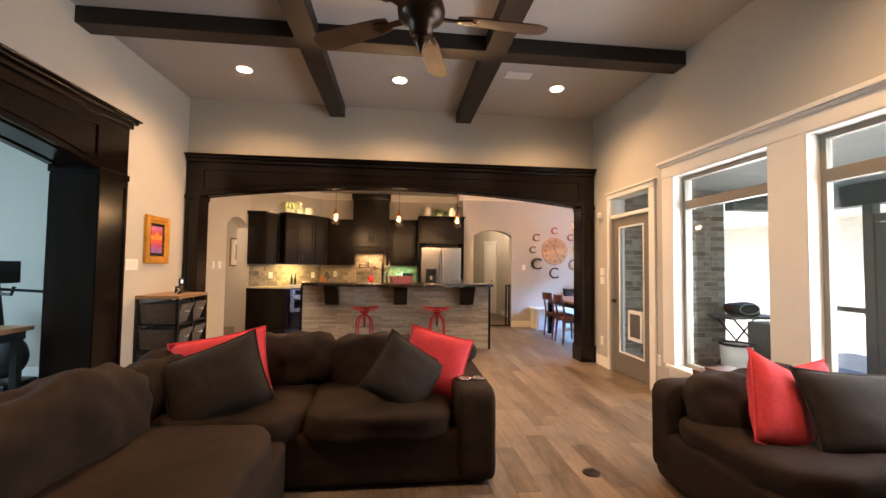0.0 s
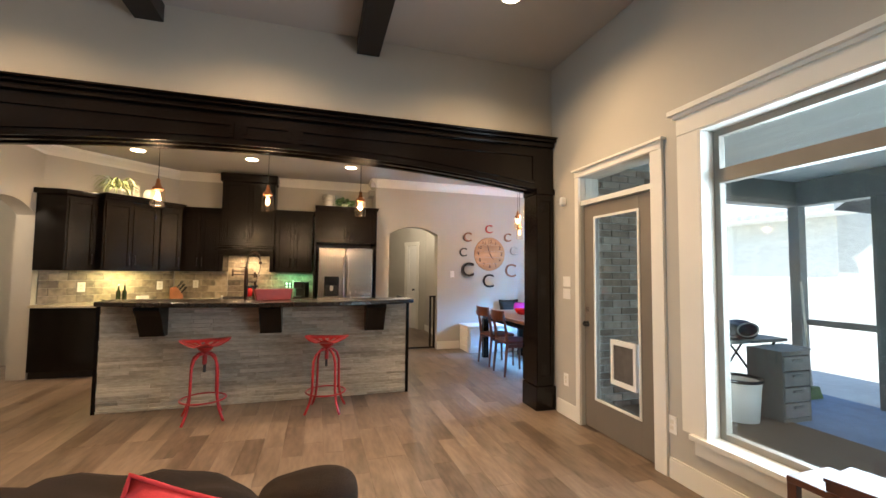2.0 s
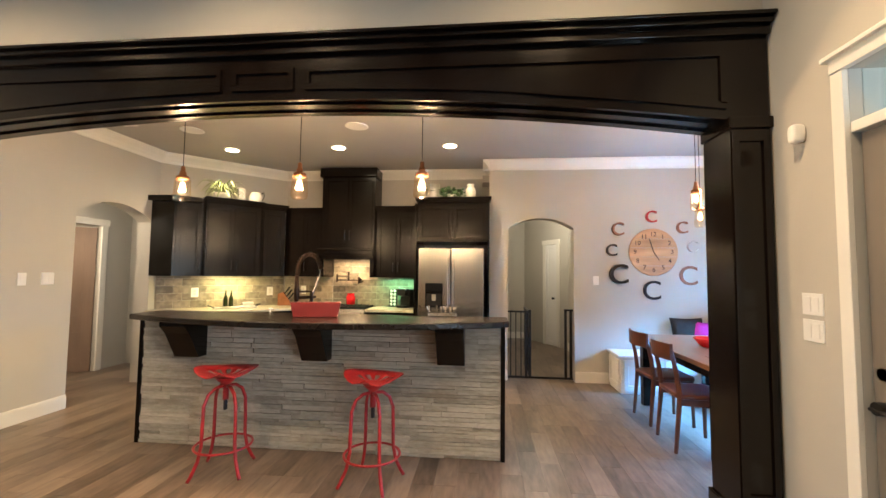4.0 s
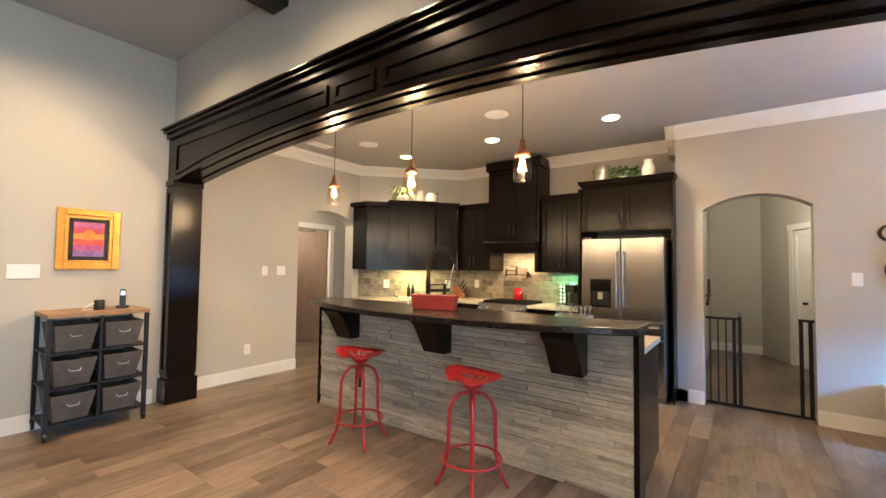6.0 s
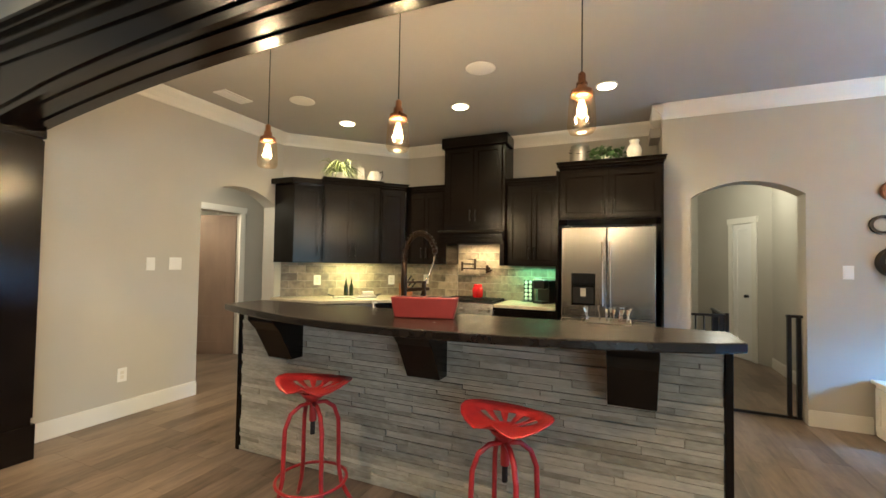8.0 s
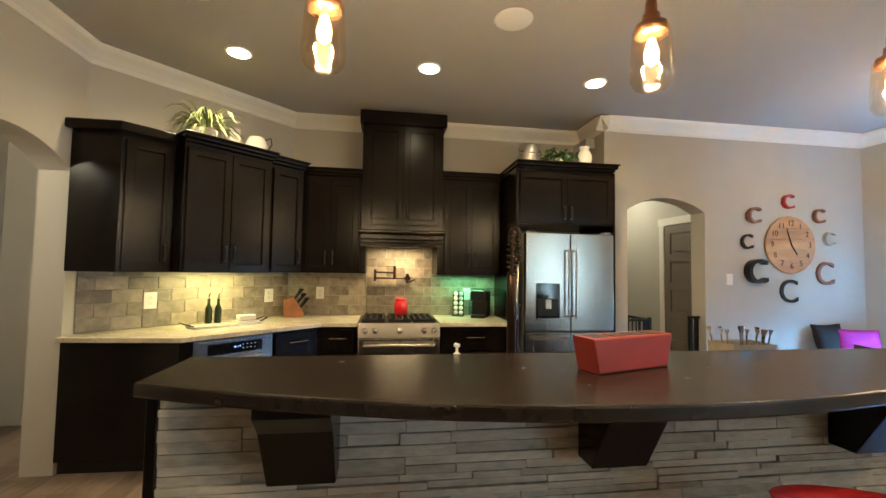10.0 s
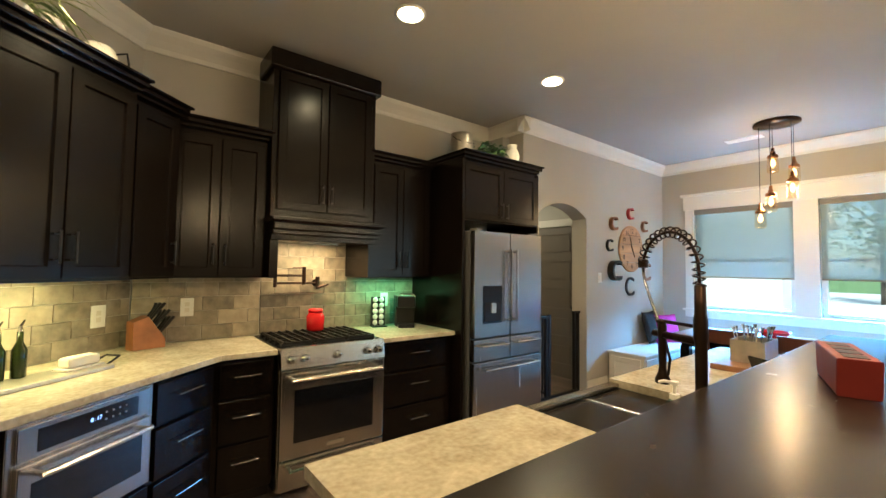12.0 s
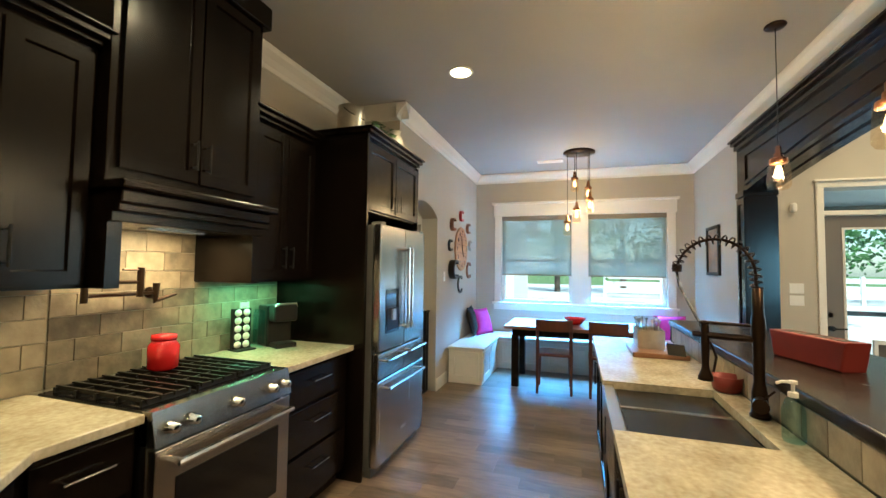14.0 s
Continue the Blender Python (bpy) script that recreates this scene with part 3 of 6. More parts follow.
# glazed back door with transom, in the east wall
d = thing("door_1", "greige back door with full-length glass and a pet flap", "door", kind="structure")
bm = B((XR - 0.025, XR, 4.31, DY0, 0, DT), (XR - 0.025, XR, DY1, 5.36, 0, DT), (XR - 0.03, XR, 4.31, 5.36, DT, 2.36), (XR - 0.05, XR, 4.29, 5.38, 2.36, 2.38), (XR, XR + 0.12, DY0, DY1, 2.03, 2.075), bevel=0.003)
part("door_casing", bm, TRIM, d, "white painted casing")
bm = B((XR + 0.03, XR + 0.075, DY0 + 0.01, DY0 + 0.175, 0.01, 2.025), (XR + 0.03, XR + 0.075, DY1 - 0.16, DY1 - 0.01, 0.01, 2.025), (XR + 0.03, XR + 0.075, DY0 + 0.175, DY1 - 0.16, 0.01, 0.28), (XR + 0.03, XR + 0.075, DY0 + 0.175, DY1 - 0.16, 1.90, 2.025), bevel=0.002)
leaf = part("door_leaf", bm, PAINTD, d)
part("glass_pane", B((XR + 0.05, XR + 0.056, DY0 + 0.175, DY1 - 0.16, 0.28, 1.90)), GLASS, leaf).visible_shadow = False
part("glass_bead", B((XR + 0.022, XR + 0.03, DY0 + 0.17, DY0 + 0.19, 0.27, 1.91), (XR + 0.022, XR + 0.03, DY1 - 0.175, DY1 - 0.155, 0.27, 1.91), (XR + 0.022, XR + 0.03, DY0 + 0.19, DY1 - 0.175, 0.27, 0.29), (XR + 0.022, XR + 0.03, DY0 + 0.19, DY1 - 0.175, 1.89, 1.91)), TRIM, leaf)
part("transom_pane", B((XR + 0.05, XR + 0.056, DY0, DY1, 2.075, DT)), GLASS, d).visible_shadow = False
part("deadbolt", L([(0.026, 0), (0.026, 0.012), (0.014, 0.02)], XR + 0.03, 5.25, 1.06, 14, "x"), BLACK, leaf).scale.x = 1
bm = L([(0.026, -0.03), (0.026, 0.0)], XR + 0.03, 5.25, 0.93, 14, "x")
tube(bm, [(XR - 0.02, 5.25, 0.93), (XR - 0.03, 5.20, 0.93), (XR - 0.03, 5.15, 0.935)], 0.008)
part("lever_handle", bm, BLACK, leaf)
for z in (0.25, 1.0, 1.75):
    part("hinge", B((XR + 0.012, XR + 0.03, DY0 - 0.008, DY0 + 0.012, z, z + 0.1)), BLACK, d)
f = part("pet_flap_frame", B((XR + 0.02, XR + 0.048, 4.64, 4.67, 0.47, 0.84), (XR + 0.02, XR + 0.048, 4.90, 4.93, 0.47, 0.84), (XR + 0.02, XR + 0.048, 4.67, 4.90, 0.47, 0.51), (XR + 0.02, XR + 0.048, 4.67, 4.90, 0.80, 0.84)), WHITE, leaf, "white plastic pet flap")
part("flap", B((XR + 0.03, XR + 0.036, 4.67, 4.90, 0.51, 0.80)), CANVAS, f)

for k, (a, b) in enumerate((W1, W2)):
    w = thing("window_1" if not k else "window_2", "tall fixed window with a transom light and deep white jambs", "window", kind="structure")
    part("jamb", B((XR - 0.02, XR + 0.13, a - 0.0, a + 0.012, WS, WT), (XR - 0.02, XR + 0.13, b - 0.012, b, WS, WT), (XR - 0.02, XR + 0.13, a + 0.012, b - 0.012, WT - 0.012, WT)), TRIM, w)
    part("window_sill", B((XR - 0.05, XR + 0.13, a - 0.1, b + 0.1, WS - 0.03, WS + 0.004), bevel=0.004), TRIM, w)
    part("apron", B((XR - 0.018, XR, a - 0.08, b + 0.08, WS - 0.12, WS - 0.03)), TRIM, w)
    fx0, fx1 = XR + 0.085, XR + 0.135
    bm = B((fx0, fx1, a + 0.012, a + 0.055, WS, WT - 0.012), (fx0, fx1, b - 0.055, b - 0.012, WS, WT - 0.012), (fx0, fx1, a + 0.055, b - 0.055, WS, WS + 0.045), (fx0, fx1, a + 0.055, b - 0.055, WT - 0.055, WT - 0.012), (fx0 - 0.01, fx1, a + 0.055, b - 0.055, 1.98, 2.07), bevel=0.003)
    part("window_frame", bm, FRAMEB, w, "tan metal sash frame")
    for z0, z1 in ((WS + 0.045, 1.98), (2.07, WT - 0.055)):
        part("pane", B((XR + 0.105, XR + 0.111, a + 0.055, b - 0.055, z0, z1)), GLASS, w).visible_shadow = False
bm = B((XR - 0.022, XR, W1[1], 4.18, WS, WT), (XR - 0.022, XR, W2[1], W1[0], WS, WT), (XR - 0.022, XR, W2[0] - 0.2, W2[0], WS, WT), (XR - 0.026, XR, W2[0] - 0.2, 4.18, WT, 2.46),
       (XR - 0.04, XR, W2[0] - 0.22, 4.20, 2.46, 2.485), (XR - 0.065, XR, W2[0] - 0.24, 4.22, 2.485, 2.52), bevel=0.003)
setting("window_casing", bm, TRIM, "white painted casing and header over the living room windows", "trim")

for k, (a, b) in enumerate((K1, K2)):
    w = thing("window_3" if not k else "window_4", "dining window with a half-lowered grey solar shade", "window", kind="structure")
    bm = B((XW + 0.06, XW + 0.12, a, a + 0.05, KS, KT), (XW + 0.06, XW + 0.12, b - 0.05, b, KS, KT), (XW + 0.06, XW + 0.12, a + 0.05, b - 0.05, KS, KS + 0.05), (XW + 0.06, XW + 0.12, a + 0.05, b - 0.05, KT - 0.05, KT), (XW + 0.07, XW + 0.11, a + 0.05, b - 0.05, 1.58, 1.62))
    part("window_frame", bm, TRIM, w)
    part("pane", B((XW + 0.09, XW + 0.096, a + 0.05, b - 0.05, KS + 0.05, 1.58)), GLASS, w).visible_shadow = False
    part("pane", B((XW + 0.09, XW + 0.096, a + 0.05, b - 0.05, 1.62, KT - 0.05)), GLASS, w).visible_shadow = False
    s = part("roller_shade", B((XW + 0.030, XW + 0.033, a + 0.01, b - 0.01, 1.38, KT - 0.04)), SHADE, w, "grey see-through solar shade")
    part("cassette", B((XW + 0.005, XW + 0.07, a + 0.004, b - 0.004, KT - 0.07, KT)), FRAMEB, s)
    part("hem_bar", B((XW + 0.026, XW + 0.038, a + 0.01, b - 0.01, 1.365, 1.385)), FRAMEB, s)
bm = B((XW - 0.022, XW, K2[0] - 0.11, K2[0], KS, KT), (XW - 0.022, XW, K2[1], K1[0], KS, KT), (XW - 0.022, XW, K1[1], K1[1] + 0.11, KS, KT), (XW - 0.026, XW, K2[0] - 0.13, K1[1] + 0.13, KT, 2.51),
       (XW - 0.055, XW, K2[0] - 0.16, K1[1] + 0.16, 2.51, 2.545), (XW - 0.06, XW + 0.06, K2[0] - 0.14, K1[1] + 0.14, KS - 0.03, KS), (XW - 0.018, XW, K2[0] - 0.12, K1[1] + 0.12, KS - 0.12, KS - 0.03), bevel=0.003)
setting("window_casing", bm, TRIM, "white painted casing around the dining windows", "trim")
w = thing("window_5", "wide window of the exercise room", "window", kind="structure")
part("window_frame", B((-6.52, -6.46, 1.6, 1.66, 0.6, 2.3), (-6.52, -6.46, 3.54, 3.6, 0.6, 2.3), (-6.52, -6.46, 1.66, 3.54, 0.6, 0.66), (-6.52, -6.46, 1.66, 3.54, 2.24, 2.3), (-6.52, -6.46, 2.57, 2.63, 0.66, 2.24)), TRIM, w)
part("pane", B((-6.5, -6.494, 1.66, 3.54, 0.66, 2.24)), GLASS, w).visible_shadow = False


def panel_door(name, label, m, w=0.8, h=2.03, material=PAINTD, hand=1):
    t = thing(name, label, "door", m, kind="structure")
    bm = B((0, 0.11, -0.035, 0, 0, h), (w - 0.11, w, -0.035, 0, 0, h), (0.11, w - 0.11, -0.035, 0, 0, 0.18), bevel=0.002)
    ph = (h - 0.18 - 5 * 0.1) / 5
    for i in range(5):
        z = 0.18 + i * (ph + 0.1)
        box(bm, 0.11, w - 0.11, -0.020, -0.008, z, z + ph)
        box(bm, 0.14, w - 0.14, -0.030, -0.004, z + 0.035, z + ph - 0.035)
        box(bm, 0.11, w - 0.11, -0.035, 0, z + ph, z + ph + 0.1)
    leaf = part("door_leaf", bm, material, t)
    x = w - 0.06 if hand > 0 else 0.06
    part("door_knob", L([(0.025, 0), (0.025, -0.01), (0.012, -0.02), (0.012, -0.04), (0.028, -0.05), (0.026, -0.065), (0.01, -0.075)], x, -0.035, 0.95, 14, "y"), BLACK, leaf, smooth=True)
    return t


# hall doors and their casings
panel_door("door_2", "brown five-panel hall door standing open", pose(-4.14, 8.86, 0, 0, 0, -152), 0.78, 2.03, DOORB)
setting("door_casing", B((-4.1, -4.075, 8.01, 8.1, 0, 2.06), (-4.1, -4.075, 8.88, 8.97, 0, 2.06), (-4.1, -4.07, 7.99, 8.99, 2.06, 2.15), bevel=0.003), TRIM, "white painted door casing in the hall", "trim")
panel_door("door_3", "grey five-panel hall door, closed", pose(2.997, 10.33, 0, 0, 0, -90), 0.78, 2.03, PAINTD)
setting("door_casing", B((2.95, 3.0, 9.46, 9.55, 0, 2.04), (2.95, 3.0, 10.33, 10.42, 0, 2.04), (2.945, 3.0, 9.44, 10.44, 2.04, 2.14), bevel=0.003), TRIM, "white painted door casing in the rear hall", "trim")

d4 = thing("door_4", "white-cased hall doorway, a white panel standing in for its daylit opening", "door", pose(2.656, 12.24, 0, 0, 0, -61.7), kind="structure")
part("door_casing", B((-0.04, 0.04, -0.025, 0.0, 0, 2.04), (0.40, 0.48, -0.025, 0.0, 0, 2.04), (-0.06, 0.50, -0.03, 0.0, 2.04, 2.13), bevel=0.003), TRIM, d4)
# white panel in place of the bright daylit opening
part("door_leaf", moved(shaker(0.35, 2.02, 0.012, 0.08), 0.045, -0.002, 0.01), WHITE, d4)
part("door_knob", L([(0.022, 0), (0.012, -0.02), (0.026, -0.04), (0.01, -0.06)], 0.32, -0.014, 0.95, 12, "y"), BLACK, d4, smooth=True)

# ---- kitchen: island ----
isl = thing("kitchen_island", "kitchen island faced with stacked grey ledger stone", "kitchen island")
FY = 6.76
part("knee_wall", B((-1.48, 1.515, FY, 6.88, 0, 1.035)), STONE, isl)
part("end_panel", B((-1.512, -1.48, FY - 0.03, 6.90, 0, 1.035), bevel=0.003), CAB, isl)
part("end_panel", B((1.515, 1.548, FY - 0.03, 6.90, 0, 1.035), bevel=0.003), CAB, isl)
part("base_cabinet", B((-1.36, 1.545, 6.90, 7.42, 0.1, 0.885), (-1.34, 1.52, 6.90, 7.36, 0, 0.1)), CAB, isl, "espresso base cabinet under the sink counter")
for k in range(5):
    bm = shaker(0.56, 0.70)
    bmesh.ops.transform(bm, matrix=pose(-1.34 + 0.578 * k + 0.56, 7.42, 0.14, 0, 0, 180), verts=bm.verts)
    dd = part("cabinet_door", bm, CAB, isl)
    pb = pull(0, 0, 0)
    bmesh.ops.transform(pb, matrix=pose(-1.34 + 0.578 * k + 0.06, 7.44, 0.74, 0, 0, 180), verts=pb.verts)
    part("handle", pb, BLACK, dd)
for cx in (-1.01, 0.06, 1.135):
    part("corbel", P([(FY - 0.02, 1.03), (FY - 0.30, 1.03), (FY - 0.30, 1.0), (FY - 0.24, 0.94), (FY - 0.12, 0.735), (FY - 0.02, 0.735)], "yz", cx - 0.105, cx + 0.105, 0.004), CAB, isl, "espresso wooden corbel")
# bowed bar top
front = [(-1.465 + 3.035 * i / 24, 6.57 - 0.33 * (1 - ((i / 12) - 1) ** 2)) for i in range(25)]
pts = [(-1.46, 6.905), (-1.465, 6.57)] + front[1:-1] + [(1.57, 6.60), (1.57, 6.905)]
solid("bar_counter", P(pts, "xy", 1.035, 1.08, 0.008), BAR, "dark leathered granite bar top with a bowed front", "countertop", smooth=False)
# lower counter with the sink cut out
SX0, SX1, SY0, SY1 = -0.56, 0.10, 7.0, 7.39
bm = B((-1.39, SX0, 6.90, 7.47, 0.885, 0.92), (SX1, 1.552, 6.90, 7.47, 0.885, 0.92), (SX0, SX1, 6.90, SY0, 0.885, 0.92))
solid("sink_counter", bm, GRANITE, "pale speckled granite counter around the sink", "countertop")
sk = thing("kitchen_sink", "double-bowl stainless undermount sink set in granite", "sink")
SG = mat("sink_steel", (0.30, 0.29, 0.27), 0.33, 0.9, vary=0.1)
for a, b in ((SX0, -0.19), (-0.17, SX1)):
    part("bowl", B((a, b, SY0, SY1 + 0.03, 0.70, 0.708), (a, a + 0.008, SY0, SY1 + 0.03, 0.708, 0.885), (b - 0.008, b, SY0, SY1 + 0.03, 0.708, 0.885), (a + 0.008, b - 0.008, SY0, SY0 + 0.008, 0.708, 0.885), (a + 0.008, b - 0.008, SY1 + 0.022, SY1 + 0.03, 0.708, 0.885)), SG, sk)
part("divider", B((-0.193, -0.167, SY0, SY1 + 0.03, 0.70, 0.889), bevel=0.004), STEEL, sk)
part("apron_front", B((SX0 - 0.02, SX1 + 0.02, SY1 + 0.03, 7.47, 0.66, 0.905), bevel=0.006), STEEL, sk)
# spring faucet
fa = thing("spring_faucet", "oil-rubbed bronze spring-neck kitchen faucet", "faucet", pose(-0.24, 6.94, 0.92, 0, 0, -24))
part("base", L([(0.034, 0), (0.034, 0.01), (0.028, 0.018), (0.026, 0.09), (0.022, 0.11), (0.019, 0.13), (0.019, 0.28), (0.023, 0.30), (0.023, 0.36), (0.019, 0.38), (0.018, 0.475), (0.012, 0.48)], seg=18), BRONZE, fa, smooth=True)
part("lever", T([(0, 0, 0.055), (-0.035, -0.005, 0.058), (-0.085, -0.01, 0.06)], [0.024, 0.024, 0.026], 14), BRONZE, fa)
part("lever_pin", T([(-0.07, -0.01, 0.075), (-0.075, -0.05, 0.12)], 0.004, 6), BRONZE, fa)
AR = 0.135
neck = [(0, 0, 0.47), (0, 0.004, 0.50)] + [(0, 0.004 + AR - AR * math.cos(math.pi * i / 14), 0.525 + 0.145 * math.sin(math.pi * i / 14)) for i in range(14)] + [(0, 0.27, 0.555)]
part("hose", T(neck, 0.006, 8), BRONZE, fa, smooth=True)
coil, N = [], 480
for i in range(N + 1):
    q = i / N * (len(neck) - 1)
    k = min(int(q), len(neck) - 2)
    a, c = Vector(neck[k]), Vector(neck[k + 1])
    p, dr = a.lerp(c, q - k), (c - a).normalized()
    s = Vector((1, 0, 0))
    u = s.cross(dr)
    th = 2 * math.pi * 19 * i / N
    coil.append(p + 0.019 * (math.cos(th) * s + math.sin(th) * u))
part("spring", T(coil, 0.0032, 5), BRONZE, fa, smooth=True)
part("hose_collar", L([(0.012, -0.02), (0.019, -0.018), (0.019, 0.012), (0.012, 0.016)], 0, 0.27, 0.555, 12), BRONZE, fa)
part("spray_hose", T([(0, 0.272, 0.54), (0, 0.262, 0.48), (0, 0.225, 0.40), (0, 0.19, 0.33), (0, 0.175, 0.27)], 0.0055, 8), STEEL, fa, smooth=True)
part("spray_head", L([(0.013, 0.05), (0.016, 0.03), (0.016, -0.04), (0.013, -0.12), (0.016, -0.14), (0.027, -0.165), (0.028, -0.18)], 0, 0.172, 0.285, 14), BRONZE, fa, smooth=True)
part("spray_trigger", T([(0, 0.155, 0.26), (0, 0.135, 0.20), (0, 0.145, 0.14)], 0.005, 6), BRONZE, fa)
part("docking_arm", T([(0, 0, 0.285), (0, 0.215, 0.285)], [0.015, 0.013], 10), BRONZE, fa)
part("docking_arm", T([(0, 0, 0.335), (0, 0.165, 0.335)], 0.007, 8), BRONZE, fa)
part("docking_ring", T([(0.018 * math.cos(q), 0.172 + 0.018 * math.sin(q), 0.335) for q in (2 * math.pi * k / 16 for k in range(16))], 0.006, 6, True), BRONZE, fa)
# things on the island
sd = thing("soap_dispenser", "clear plastic soap bottle with a white pump and blue soap", "soap bottle", pose(-0.47, 6.93, 0.921))
part("bottle", L([(0.028, 0), (0.031, 0.01), (0.031, 0.10), (0.022, 0.13), (0.013, 0.14)], seg=16), SOAPG, sd, smooth=True)
bm = L([(0.014, 0.14), (0.014, 0.155), (0.005, 0.157), (0.005, 0.18), (0.012, 0.182), (0.012, 0.192)], seg=12)
tube(bm, [(0, 0, 0.187), (0.0, 0.03, 0.187), (0, 0.045, 0.18)], 0.005)
part("pump", bm, WHITE, sd)
rb = thing("utensil_holder", "long brick-red ceramic holder with slots on the bar top", "holder", pose(0.07, 6.63, 1.081, 0, 0, 17))
part("body", P([(-0.165, 0), (0.165, 0), (0.19, 0.115), (-0.19, 0.115)], "xz", -0.05, 0.05, 0.006), REDB, rb)
# flat black plates stand in for the shade inside the slots
for k in range(4):
    part("slot_dark", B((-0.16 + 0.085 * k, -0.10 + 0.085 * k, -0.028, 0.028, 0.1145, 0.1165)), BLACK, rb)
tray = thing("serving_board", "oiled wooden cutting board on the granite", "cutting board", pose(0.95, 7.10, 0.921))
part("board", B((-0.20, 0.20, -0.16, 0.16, 0, 0.03), bevel=0.006), TOPW, tray)
cd = thing("utensil_caddy", "galvanised metal caddy full of cutlery", "caddy", pose(1.02, 7.13, 0.952))
part("bin", B((-0.12, 0.12, -0.08, 0.08, 0, 0.006), (-0.12, -0.115, -0.08, 0.08, 0.006, 0.12), (0.115, 0.12, -0.08, 0.08, 0.006, 0.12), (-0.115, 0.115, -0.08, -0.075, 0.006, 0.12), (-0.115, 0.115, 0.075, 0.08, 0.006, 0.12), (-0.003, 0.003, -0.075, 0.075, 0.006, 0.10)), GALV, cd)
random.seed(5)
for k in range(14):
    x, y = random.uniform(-0.1, 0.1), random.uniform(-0.06, 0.06)
    bm = T([(x, y, 0.02), (x * 1.25, y * 1.3, 0.16), (x * 1.3, y * 1.4, 0.19)], [0.003, 0.004, 0.011], 6)
    part("cutlery", bm, CHROME, cd)
ph = thing("smart_display", "small tablet display leaning on the board", "tablet", pose(0.72, 7.02, 0.953, -20, 0, 60))
part("case", B((-0.05, 0.05, -0.005, 0.005, 0, 0.075), bevel=0.003), BLACKG, ph)
part("screen", B((-0.044, 0.044, -0.0075, -0.0055, 0.008, 0.068)), SCREEN, ph)
bw = thing("red_bowl", "small glazed red bowl on the sink counter", "bowl", pose(0.10, 6.945, 0.921))
part("bowl", L([(0.045, 0), (0.055, 0.008), (0.068, 0.07), (0.063, 0.07), (0.05, 0.014), (0.01, 0.012)], seg=24), REDB, bw, smooth=True)

# ---- kitchen: cabinets along the angled and oven walls ----
CTOP = [(-2.915, 8.36), (-2.12, 8.31), (-1.31, 9.06), (-0.995, 9.06), (-0.995, 9.715), (-1.735, 9.715), (-2.915, 8.54)]
solid("counter_top", P(CTOP, "xy", 0.885, 0.92, 0.005), GRANITE, "pale speckled granite counter turning the corner", "countertop")
solid("counter_top", B((-0.245, 0.44, 9.05, 9.715, 0.885, 0.92), bevel=0.004), GRANITE, "pale speckled granite counter beside the range", "countertop")
KB = thing("base_cabinet", "espresso-stained corner base cabinet with drawers", "cabinet")
part("body", P([(-2.91, 8.40), (-2.15, 8.36), (-1.34, 9.10), (-1.0, 9.10), (-1.0, 9.71), (-1.74, 9.71), (-2.91, 8.54)], "xy", 0.09, 0.884), CAB, KB)
part("toe_kick", P([(-2.91, 8.44), (-2.17, 8.42), (-1.36, 9.16), (-1.0, 9.16), (-1.0, 9.70), (-1.74, 9.70), (-2.91, 8.55)], "xy", 0, 0.09), BLACK, KB)
DG = pose(-2.15, 8.36, 0, 0, 0, math.degrees(math.atan2(0.74, 0.81)))
for z, h in ((0.12, 0.26), (0.40, 0.24), (0.66, 0.20)):
    bm = B((0.69, 1.07, -0.02, 0, z, z + h), bevel=0.003)
    bmesh.ops.transform(bm, matrix=DG, verts=bm.verts)
    dr = part("drawer", bm, CAB, KB)
    pb = pull(0.88, -0.02, z + h * 0.62, 0.14, False, 0.0035)
    bmesh.ops.transform(pb, matrix=DG, verts=pb.verts)
    part("handle", pb, STEEL, dr)
    dr = part("drawer", B((-1.31, -1.02, 9.08, 9.10, z, z + h), bevel=0.003), CAB, KB)
    part("handle", pull(-1.165, 9.08, z + h * 0.62, 0.12, False, 0.0035), STEEL, dr)
dr = B((0.08, 0.66, -0.02, 0, 0.12, 0.40), bevel=0.003)
bmesh.ops.transform(dr, matrix=DG, verts=dr.verts)
dr = part("drawer", dr, CAB, KB)
pb = pull(0.37, -0.02, 0.30, 0.16, False, 0.0035)
bmesh.ops.transform(pb, matrix=DG, verts=pb.verts)
part("handle", pb, STEEL, dr)
mw = thing("microwave_drawer", "stainless microwave drawer built into the base cabinet", "microwave", DG @ pose(0.06, 0, 0))
part("trim_frame", B((0.02, 0.60, -0.024, 0.01, 0.42, 0.875), bevel=0.003), STEEL, mw)
fr = part("drawer_front", B((0.045, 0.575, -0.045, -0.024, 0.44, 0.735), bevel=0.004), STEEL, mw)
part("window", B((0.09, 0.53, -0.047, -0.045, 0.50, 0.665)), BLACKG, fr)
part("handle", pull(0.31, -0.045, 0.70, 0.42, False, 0.011, 0.045), CHROME, fr)
part("badge", B((0.26, 0.36, -0.048, -0.045, 0.46, 0.475)), CHROME, fr)
cp = part("control_panel", B((0.045, 0.575, -0.036, -0.024, 0.745, 0.865), bevel=0.003), STEEL, mw)
part("display", B((0.11, 0.51, -0.0385, -0.036, 0.765, 0.845)), BLACKG, cp)
for k, s in enumerate("8:17"):
    bm = text_mesh(s, 0.022, 0.0004)
    part("digit", moved(bm, 0.30 + 0.012 * k, -0.0398, 0.81), LEDB, cp)
for k in range(8):
    part("button", L([(0.004, 0), (0.004, -0.002)], 0.36 + 0.03 * (k % 4), -0.0385, 0.795 + 0.028 * (k // 4), 8, "y"), GALV, cp)
rc = thing("drawer_cabinet", "espresso three-drawer base cabinet beside the range", "cabinet")
